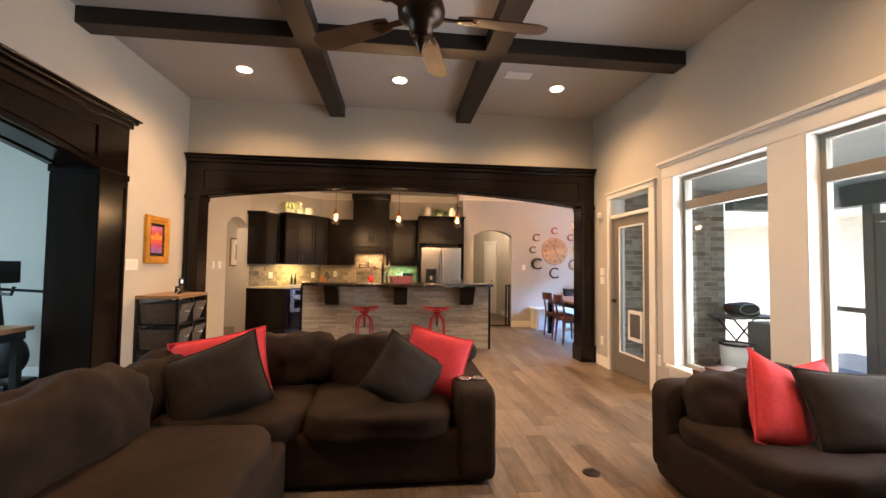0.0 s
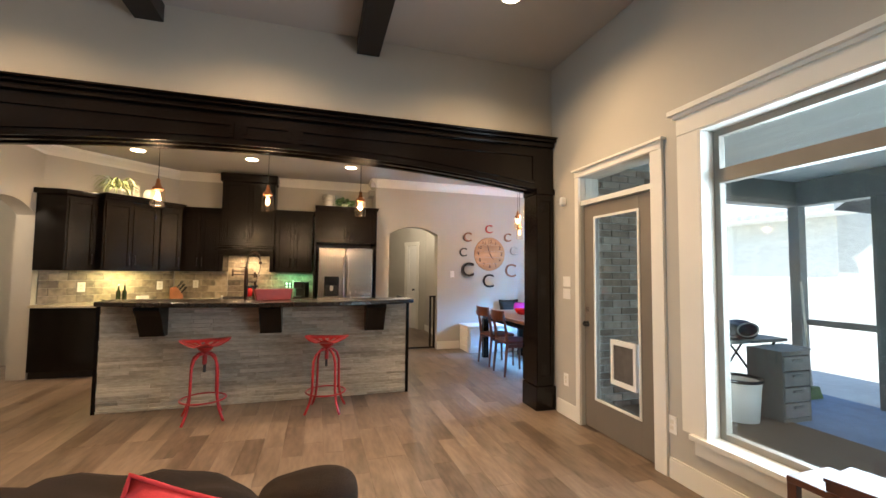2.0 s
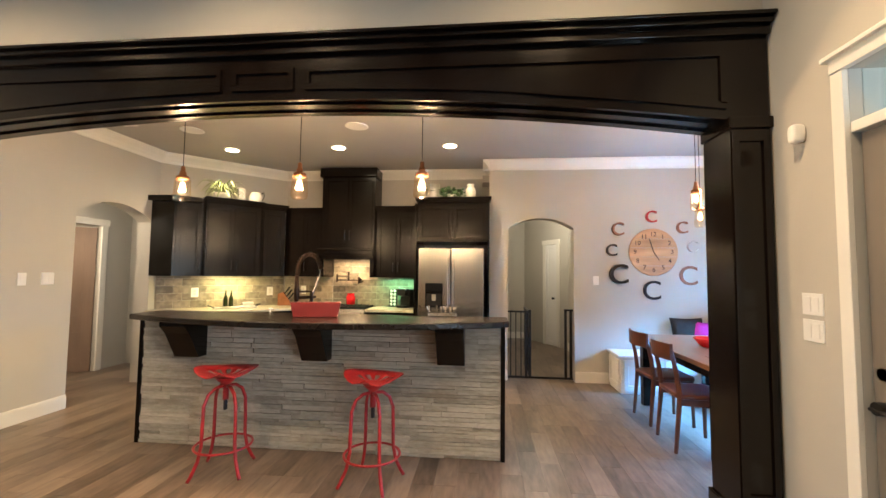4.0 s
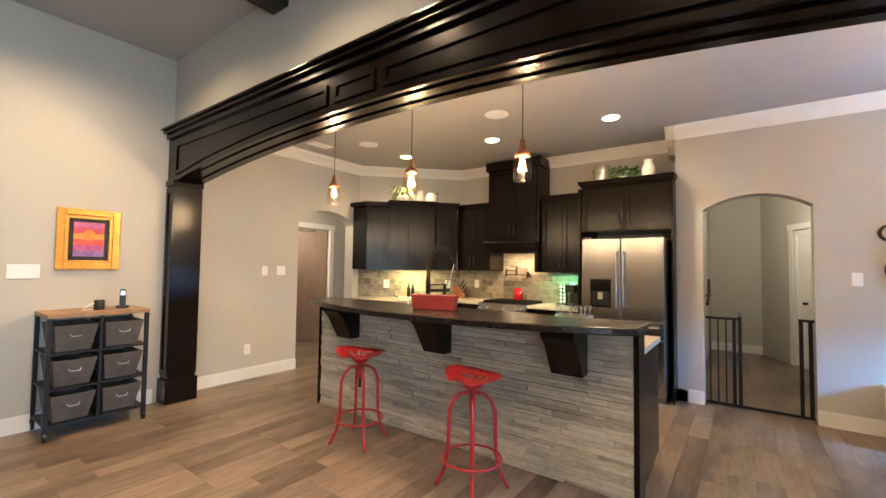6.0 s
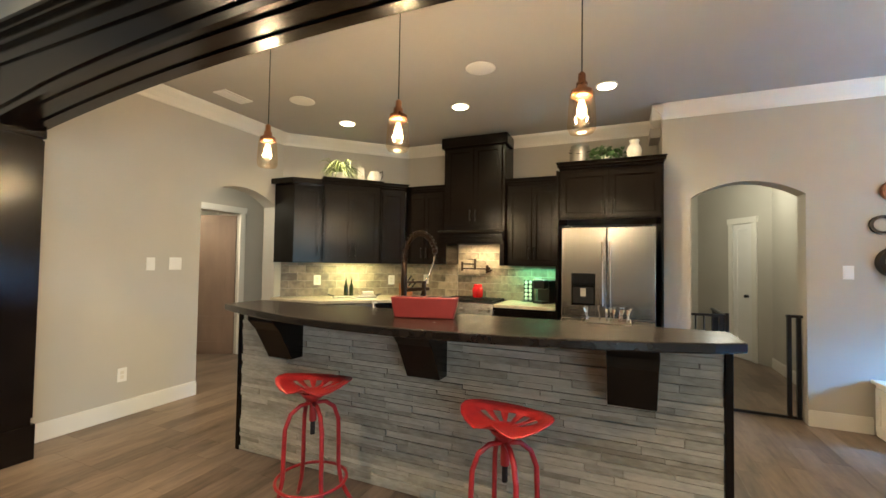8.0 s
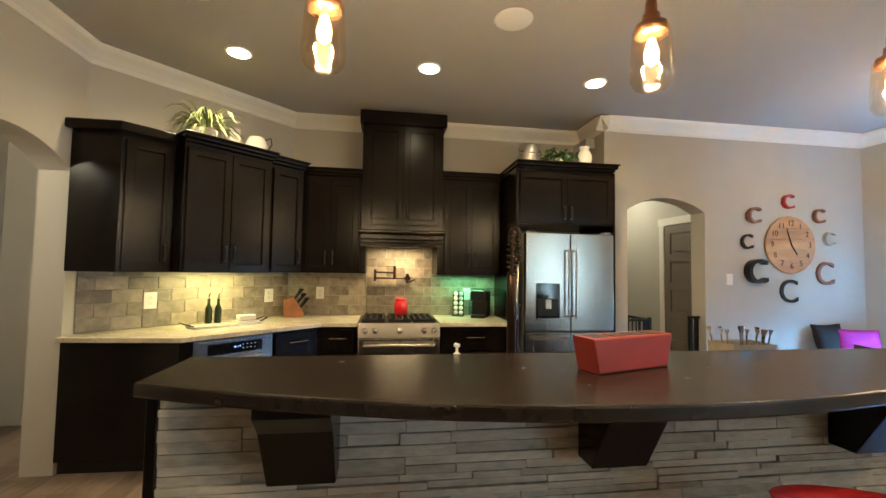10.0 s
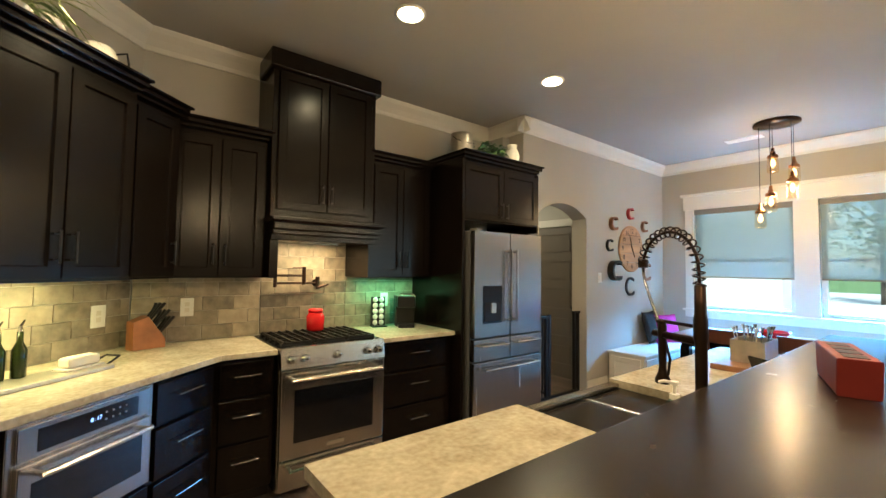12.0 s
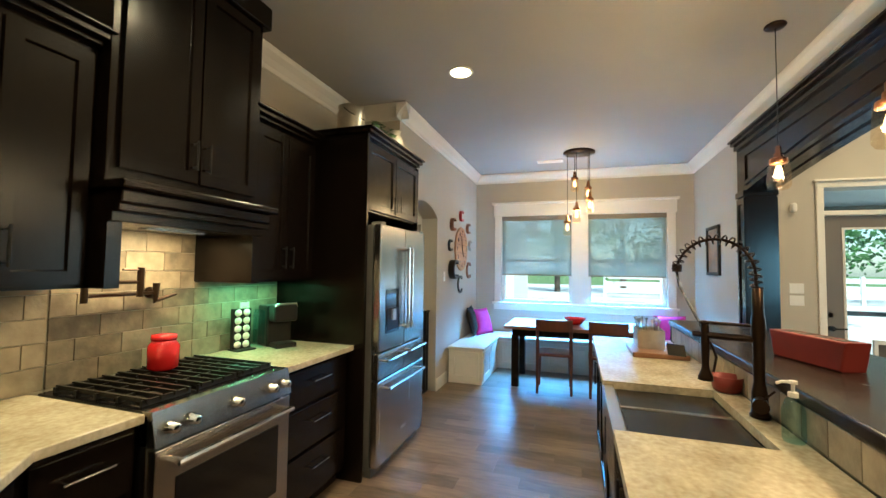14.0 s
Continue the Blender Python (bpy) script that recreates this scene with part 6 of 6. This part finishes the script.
random.seed(8)
sp = thing("spider_plant", "variegated spider plant on top of the cabinets", "plant", pose(-2.22, 8.78, 2.401))
part("pot", L([(0.06, 0), (0.085, 0.01), (0.095, 0.10), (0.085, 0.10), (0.02, 0.09)], seg=20), CERAM, sp, smooth=True)
bm = bmesh.new()
for k in range(110):
    strap_leaf(bm, random.uniform(-0.03, 0.03), random.uniform(-0.03, 0.03), 0.09, random.uniform(0, 6.283), random.uniform(0.16, 0.34), random.uniform(0.06, 0.22), random.uniform(0.02, 0.22), random.uniform(0.005, 0.010))
tagged(part("foliage", bm, LEAFP, sp, smooth=True), kind="stuff")
cn = thing("canister", "tall cream canister on top of the cabinets", "canister", pose(-2.10, 9.06, 2.401, 0, 0, 45))
part("body", B((-0.045, 0.045, -0.03, 0.03, 0, 0.22), bevel=0.004), CERAM, cn)
pt = thing("pitcher", "white enamel pitcher on top of the cabinets", "pitcher", pose(-1.93, 9.14, 2.401))
part("body", L([(0.07, 0), (0.09, 0.02), (0.095, 0.10), (0.07, 0.16), (0.06, 0.17)], seg=22), CERAM, pt, smooth=True)
part("handle", T([(0.07, 0, 0.15), (0.12, 0, 0.17), (0.13, 0, 0.11), (0.09, 0, 0.05)], 0.006, 8), BLACK, pt)
bk = thing("milk_bucket", "galvanised milk bucket with a wire handle", "bucket", pose(0.66, 9.25, 2.461))
part("bucket", L([(0.10, 0), (0.105, 0.005), (0.105, 0.17), (0.095, 0.19), (0.10, 0.225), (0.095, 0.225), (0.09, 0.19), (0.02, 0.02)], seg=24), GALV, bk, smooth=True)
part("wire_handle", T([(-0.105, 0, 0.19), (-0.11, -0.05, 0.15), (0, -0.115, 0.12), (0.11, -0.05, 0.15), (0.105, 0, 0.19)], 0.004, 6), BLACK, bk)
iv = thing("ivy_plant", "trailing ivy on top of the fridge cabinet", "plant", pose(0.93, 9.17, 2.461))
part("pot", L([(0.05, 0), (0.06, 0.01), (0.065, 0.07), (0.02, 0.07)], seg=16), CERAM, iv, smooth=True)
bm = bmesh.new()
for k in range(170):
    a, r = random.uniform(0, 6.283), random.uniform(0.02, 0.17)
    p = Vector((r * math.cos(a) * 1.2, r * math.sin(a) * 0.7 - 0.03, 0.05 + random.uniform(-0.02, 0.15) * (1 - r * 3)))
    m3 = Euler((random.uniform(-1, 1), random.uniform(-1, 1), random.uniform(0, 6))).to_matrix()
    s = random.uniform(0.018, 0.032)
    vs = [bm.verts.new(p + m3 @ Vector(q) * s) for q in ((0, -1, 0), (0.8, -0.4, 0.15), (0.5, 0.4, 0.1), (0, 1.1, -0.1), (-0.5, 0.4, 0.1), (-0.8, -0.4, 0.15))]
    bm.faces.new(vs)
tagged(part("foliage", bm, LEAF, iv), kind="stuff")
va = thing("cream_vase", "cream ceramic vase on top of the fridge cabinet", "vase", pose(1.20, 9.12, 2.461))
part("vase", L([(0.045, 0), (0.06, 0.02), (0.075, 0.09), (0.06, 0.14), (0.04, 0.165), (0.052, 0.20), (0.048, 0.20), (0.035, 0.165), (0.01, 0.16)], seg=24), CERAM, va, smooth=True)
kp = thing("framed_picture", "dark framed picture on the dining wall", "picture", pose(3.95, YK, 1.42, 0, 0, 180))
part("frame", B((0, 0.04, -0.03, 0, 0, 0.60), (0.44, 0.48, -0.03, 0, 0, 0.60), (0.04, 0.44, -0.03, 0, 0, 0.04), (0.04, 0.44, -0.03, 0, 0.56, 0.60), bevel=0.003), BLACK, kp)
part("print", B((0.04, 0.44, -0.012, -0.002, 0.04, 0.56)), mat("picture_print", (0.12, 0.10, 0.09), 0.4, vary=0.4, scale=9, colour2=(0.45, 0.30, 0.20)), kp)
hp = thing("framed_picture", "brown framed picture with a pale mat in the hall", "picture", pose(-3.62, 9.40, 1.30))
part("frame", B((0, 0.035, -0.03, 0, 0, 0.62), (0.40, 0.435, -0.03, 0, 0, 0.62), (0.035, 0.40, -0.03, 0, 0, 0.035), (0.035, 0.40, -0.03, 0, 0.585, 0.62)), TOPW, hp)
part("mat_board", B((0.035, 0.40, -0.012, -0.002, 0.035, 0.585)), CERAM, hp)
part("print", B((0.12, 0.32, -0.015, -0.0125, 0.15, 0.47)), CANVAS, hp)
# baby gate in the rear arch
bg = thing("baby_gate", "black metal baby gate standing open in the arch", "gate")
part("bottom_bar", B((1.72, 2.59, 9.29, 9.315, 0.01, 0.035)), BLACK, bg)
part("top_rail", B((1.72, 2.02, 9.29, 9.315, 0.90, 0.925)), BLACK, bg)
for x in (1.76, 1.83, 1.90):
    part("bar", T([(x, 9.302, 0.035), (x, 9.302, 0.90)], 0.007, 8), BLACK, bg)
for x in (1.97, 2.02, 2.50, 2.57):
    part("post", B((x - 0.016, x + 0.016, 9.285, 9.32, 0.01, 0.94 if x > 2 else 0.90), bevel=0.003), BLACK, bg)
lf = part("swing_leaf", B((2.0, 2.03, 9.33, 10.0, 0.90, 0.925), (2.0, 2.03, 9.33, 10.0, 0.05, 0.075)), BLACK, bg)
for k in range(9):
    part("bar", T([(2.015, 9.38 + 0.072 * k, 0.07), (2.015, 9.38 + 0.072 * k, 0.905)], 0.007, 8), BLACK, lf)
part("latch", B((2.48, 2.60, 9.28, 9.325, 0.93, 0.955), bevel=0.004), BLACK, bg)
rl = thing("handrail", "short black stair handrail in the hall", "handrail")
part("rail", T([(1.585, 12.2, 1.25), (1.62, 11.6, 1.05), (1.62, 11.2, 0.92)], 0.022, 8), BLACK, rl)
part("bracket", T([(1.562, 11.6, 1.0), (1.62, 11.6, 1.05)], 0.008, 6), BLACK, rl)

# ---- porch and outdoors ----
setting("porch_floor", B((3.09, 6.35, -2.5, 5.70, -0.10, -0.02)), CONC, "porch concrete with the blue of the skylight put into its colour", "porch")
setting("porch_ceiling", B((3.09, 6.6, -2.5, 5.78, 2.55, 2.65)), mat("porch_boards", (0.72, 0.76, 0.74), 0.6, vary=0.06, stretch=(8, 0.6, 1)), "pale board ceiling of the screened porch", "ceiling")
DKF = mat("porch_frame_paint", (0.14, 0.15, 0.145), 0.5, vary=0.1)
sc = thing("screen_wall", "dark grey timber frame of the screened porch", "porch frame", kind="structure")
part("beam", B((6.15, 6.33, -2.5, 5.70, 2.25, 2.55)), DKF, sc)
part("beam", B((4.92, 6.15, 5.54, 5.70, 2.25, 2.55)), DKF, sc)
for y in (5.54, 4.72, 3.70, 2.2, 0.6, -1.0):
    part("post", B((6.18, 6.30, y, y + 0.12, 0, 2.25)), DKF, sc)
for y0, y1 in ((4.84, 5.54), (2.32, 3.70), (0.72, 2.2), (-0.88, 0.6)):
    part("rail", B((6.2, 6.28, y0, y1, 0.80, 0.87)), DKF, sc)
part("rail", B((6.2, 6.28, 3.82, 4.72, 2.02, 2.12)), DKF, sc)
sd = thing("screen_door", "dark grey screen door with a lower pet flap", "door", kind="structure")
part("stile", B((6.2, 6.25, 3.83, 3.97, 0.02, 2.0)), DKF, sd)
part("stile", B((6.2, 6.25, 4.57, 4.71, 0.02, 2.0)), DKF, sd)
part("rail", B((6.2, 6.25, 3.97, 4.57, 1.86, 2.0), (6.2, 6.25, 3.97, 4.57, 0.72, 0.95), (6.2, 6.25, 3.97, 4.57, 0.02, 0.12)), DKF, sd)
part("kick_panel", B((6.21, 6.24, 3.97, 4.12, 0.12, 0.72), (6.21, 6.24, 4.42, 4.57, 0.12, 0.72), (6.21, 6.24, 4.12, 4.42, 0.52, 0.72)), DKF, sd)
cn = thing("metal_bucket", "white bucket with a dark liner on the porch", "bucket", pose(4.50, 5.06, -0.02))
part("bucket", L([(0.15, 0), (0.16, 0.01), (0.19, 0.40), (0.18, 0.40), (0.14, 0.03), (0.02, 0.02)], seg=28), WHITE, cn, smooth=True)
part("rim", T([(0.19 * math.cos(a), 0.19 * math.sin(a), 0.40) for a in (2 * math.pi * i / 28 for i in range(28))], 0.016, 8, True), BLACK, cn)
gl = thing("camp_grill", "covered camping grill on folding legs with a side shelf", "grill", pose(4.95, 5.40, -0.02))
part("table", B((-0.42, 0.46, -0.2, 0.2, 0.70, 0.735), bevel=0.006), DKF, gl)
for s in (-1, 1):
    part("cross_leg", T([(-0.32, 0.16 * s, 0), (0.32, 0.16 * s, 0.70)], 0.012, 8), BLACK, gl)
    part("cross_leg", T([(0.32, 0.16 * s, 0), (-0.32, 0.16 * s, 0.70)], 0.012, 8), BLACK, gl)
part("hood", moved(cushion(0.42, 0.34, 0.20, 3, 5, 0.02), -0.06, 0, 0.82), BLACK, gl, smooth=True)
part("wheel_ring", T([(-0.1 + 0.15 * math.cos(a), -0.19, 0.84 + 0.07 * math.sin(a)) for a in (2 * math.pi * i / 20 for i in range(20))], 0.008, 6, True), GALV, gl)
dc = thing("drawer_chest", "dark plastic drawer chest on the porch", "drawer unit", pose(4.98, 5.02, -0.02))
part("frame", B((-0.19, 0.19, -0.17, 0.17, 0, 0.04), (-0.19, 0.19, -0.17, 0.17, 0.64, 0.68), (-0.19, -0.175, -0.17, 0.17, 0.04, 0.64), (0.175, 0.19, -0.17, 0.17, 0.04, 0.64)), DKF, dc)
for k in range(4):
    dr = part("drawer", B((-0.17, 0.17, -0.175, 0.16, 0.05 + 0.148 * k, 0.185 + 0.148 * k), bevel=0.006), mat("drawer_plastic", (0.20, 0.20, 0.19), 0.4, vary=0.1), dc)
    part("handle", B((-0.06, 0.06, -0.19, -0.175, 0.14 + 0.148 * k, 0.16 + 0.148 * k)), DKF, dr)
tb2 = thing("trash_bin", "tall pale plastic bin beside the drawer chest", "bin", pose(5.40, 5.22, -0.02))
part("bin", P([(-0.13, 0), (0.13, 0), (0.16, 0.62), (-0.16, 0.62)], "xz", -0.13, 0.13, 0.01), WHITE, tb2)
part("lid", B((-0.17, 0.17, -0.145, 0.145, 0.621, 0.65), bevel=0.008), DKF, tb2)
br = thing("broom", "long-handled broom leaning on the porch post", "broom")
part("handle", T([(6.02, 5.36, 0.08), (6.15, 5.52, 1.32)], 0.012, 8), GALV, br)
part("head", P([(5.90, -0.02), (6.14, -0.02), (6.08, 0.12), (5.96, 0.12)], "xz", 5.32, 5.39, 0.004), LEAF, br)
setting("ground", B((-400, 400, -400, 400, -0.4, -0.13)), GRASS, "grass lawn reaching to the horizon", "lawn")
# pale slab stretched to bounce light into the porch and whiten the window view
setting("driveway", B((6.36, 45, -20, 40, -0.125, -0.10)), mat("sunlit_concrete", (0.62, 0.60, 0.56), 0.8, vary=0.1), "pale concrete drive, stretched to bounce light into the porch", "driveway")
nh = thing("garage_building", "white brick garage with a grey shingle roof", "house")
WB = mat("white_brick", (0.66, 0.64, 0.60), 0.8, vary=0.08, scale=30, stretch=(1, 1, 3), bump=0.3)
part("wall", B((15.0, 15.25, 10.1, 24.0, -0.1, 3.3), (15.25, 19.75, 10.1, 10.35, -0.1, 3.3), (19.75, 20.0, 10.1, 24.0, -0.1, 3.3)), WB, nh)
bm = P([(14.0, 3.2), (14.0, 3.35), (17.5, 5.2), (21.0, 3.35), (21.0, 3.2), (17.5, 5.05)], "xz", 9.6, 24.5)
part("roof", bm, mat("shingles", (0.40, 0.40, 0.41), 0.9, vary=0.2, scale=20, stretch=(1, 3, 1), bump=0.5), nh)
part("soffit", B((14.0, 15.0, 9.6, 24.5, 3.17, 3.2)), WB, nh)
wf = thing("white_fence", "long white board fence across the lawn", "fence")
for k in range(3):
    part("rail", B((24.0, 24.06, -30, 6, 0.2 + 0.4 * k, 0.45 + 0.4 * k)), WHITE, wf)
for k in range(13):
    part("post", B((23.95, 24.1, -30 + 3 * k, -29.85 + 3 * k, -0.13, 1.35)), WHITE, wf)


def tree(x, y, h, seed):
    rnd = random.Random(seed)
    t = thing("tree", "leafy green broadleaf tree behind the house", "tree", pose(x, y, -0.13), group="garden trees")
    bm = T([(0, 0, 0), (0.05, 0.02, h * 0.25), (0.0, 0.1, h * 0.5), (0.1, 0, h * 0.75)], [0.22, 0.17, 0.12, 0.04], 9)
    for k in range(6):
        a = k * 1.05 + rnd.random()
        tube(bm, [(0.03, 0.05, h * (0.3 + 0.06 * k)), (h * 0.12 * math.cos(a), h * 0.12 * math.sin(a), h * (0.42 + 0.06 * k)), (h * 0.24 * math.cos(a), h * 0.24 * math.sin(a), h * (0.5 + 0.07 * k))], [0.08, 0.05, 0.02], 6)
    part("trunk", bm, BARK, t)
    vs, fs = [], []
    blobs = [(Vector((rnd.gauss(0, h * 0.17), rnd.gauss(0, h * 0.17), h * rnd.uniform(0.22, 0.95))), h * rnd.uniform(0.08, 0.16)) for _ in range(26)]
    for c, r in blobs:
        for _ in range(90):
            d = Vector((rnd.gauss(0, 1), rnd.gauss(0, 1), rnd.gauss(0, 0.8))).normalized() * r * rnd.uniform(0.5, 1.1)
            m3 = Euler((rnd.uniform(0, 6), rnd.uniform(0, 6), rnd.uniform(0, 6))).to_matrix()
            s = rnd.uniform(0.10, 0.20)
            i = len(vs)
            vs += [tuple(c + d + m3 @ Vector(q) * s) for q in ((0, -1, 0), (0.6, 0, 0.1), (0, 1, 0), (-0.6, 0, 0.1))]
            fs.append((i, i + 1, i + 2, i + 3))
    me = bpy.data.meshes.new("crown")
    me.from_pydata(vs, [], fs)
    me.materials.append(LEAF2)
    o = new("crown", me)
    o.parent = t
    tagged(o, kind="stuff")


for i, (x, y, h) in enumerate(((28, -6, 11), (27, 0, 9), (30, 4.5, 12), (29, 9, 11), (31, 14, 12), (28, 19, 10), (26, -12, 11), (15, 2.5, 8), (33, 24, 12))):
    tree(x, y, h, i + 1)


# ---- pieces of floor, stone and tile ----
fl = thing("floor", "wood-look plank tile floor in mixed browns", "floor", kind="structure")
random.seed(11)
PW, PL = 0.152, 0.61
single, rest = [], bmesh.new()
base = put("plank", B((-PW / 2 + 0.0007, PW / 2 - 0.0007, -PL / 2 + 0.0007, PL / 2 - 0.0007, -0.008, 0)), PLANK)
base_used = False
x = -6.4
col = 0
while x < 4.9:
    y = -2.0 - random.choice((0.0, 0.2, 0.4))
    while y < 13.0:
        cx, cy = x + PW / 2, y + PL / 2
        inside = (-3.1 < cx < 3.0 and -2 < cy < 9.8) or (3.0 <= cx < 4.9 and 5.9 < cy < 9.3) or (1.4 < cx < 3.1 and cy >= 9.0) or (-6.4 < cx <= -3.0 and (5.9 < cy < 10.1 or -0.5 < cy < 5.4))
        near = (-2.3 < cx < 2.3 and 4.9 < cy < 6.7) or (0.9 < cx < 2.5 and 6.7 <= cy < 8.4)
        if inside:
            if near and len(single) < 298:
                o = base if not base_used else new("plank", base.data)
                base_used = True
                o.parent, o.location = fl, (cx, cy, 0)
                single.append(o)
            else:
                box(rest, cx - PW / 2 + 0.0007, cx + PW / 2 - 0.0007, cy - PL / 2 + 0.0007, cy + PL / 2 - 0.0007, -0.008, 0)
        y += PL
    x += PW
tagged(part("planks", rest, PLANKJ, fl), kind="stuff")

# ledger stones on the island
random.seed(21)
shared = {}
z = 0.004
while z < 1.02:
    h = random.choice((0.026, 0.032, 0.040))
    h = min(h, 1.034 - z) if z < 0.98 else 1.034 - z
    x = -1.48
    while x < 1.514:
        w = random.choice((0.18, 0.26, 0.34, 0.44, 0.54))
        if x + w > 1.435:
            w = 1.515 - x
        dep = random.choice((0.012, 0.017, 0.023))
        key = (round(w, 3), round(h, 3), dep)
        if key not in shared:
            o = put("stone", B((0, w - 0.002, -dep, 0.0, 0, h - 0.002), bevel=0.0025), STONE)
            shared[key] = o.data
        else:
            o = new("stone", shared[key])
        o.parent, o.location = isl, (x, FY, z)
        x += w
    z += h

# backsplash tiles
bs = thing("backsplash", "tumbled brown stone subway tile backsplash", "backsplash")
random.seed(31)
shared = {}


def tiles(m, w, z0, z1, parent, tw=0.20, th=0.10):
    r, z = 0, z0
    while z < z1 - 0.01:
        h = min(th, z1 - z)
        x = -(tw / 2) * (r % 2)
        while x < w - 0.005:
            a, b = max(0, x), min(w, x + tw)
            if b - a > 0.012:
                key = (round(b - a, 3), round(h, 3))
                if key not in shared:
                    o = put("tile", B((0.0015, b - a - 0.0015, -0.010, -0.001, 0.0015, h - 0.0015), bevel=0.002), TILE)
                    shared[key] = o.data
                else:
                    o = new("tile", shared[key])
                o.parent = parent
                o.matrix_basis = m @ pose(a, 0, z)
            x += tw
        z += h
        r += 1


tiles(diag(0.0, 0.002), 1.66, 0.922, UB, bs)
tiles(pose(-1.73, YO, 0), 0.78, 0.922, UB, bs)
tiles(pose(-0.945, YO, 0), 0.69, 0.922, 1.62, bs)
tiles(pose(-0.255, YO, 0), 0.70, 0.922, UB, bs)
tiles(pose(1.515, 6.882, 0, 0, 0, 180) @ pose(0, -0.004, 0), 2.99, 0.922, 1.033, isl, 0.15, 0.112)

# bricks of the house wall beside the porch
bwall = thing("brick_wall", "grey-brown brick wall of the house beside the porch", "wall", kind="structure")
part("mortar_bed", B((3.09, 4.90, 5.70, 5.80, -0.12, 2.56)), MORTAR, bwall)
shared_brick = None
random.seed(41)
for r in range(34):
    for k in range(8):
        x = 3.095 + 0.226 * k + (0.113 if r % 2 else 0) - (0.0)
        if x + 0.21 > 5.0:
            continue
        if shared_brick is None:
            o = put("brick", B((0, 0.215, -0.014, 0, 0, 0.064), bevel=0.003), BRICK)
            shared_brick = o.data
        else:
            o = new("brick", shared_brick)
        o.parent = bwall
        o.location = (x, 5.70 + random.uniform(-0.002, 0.002), -0.02 + 0.0755 * r)
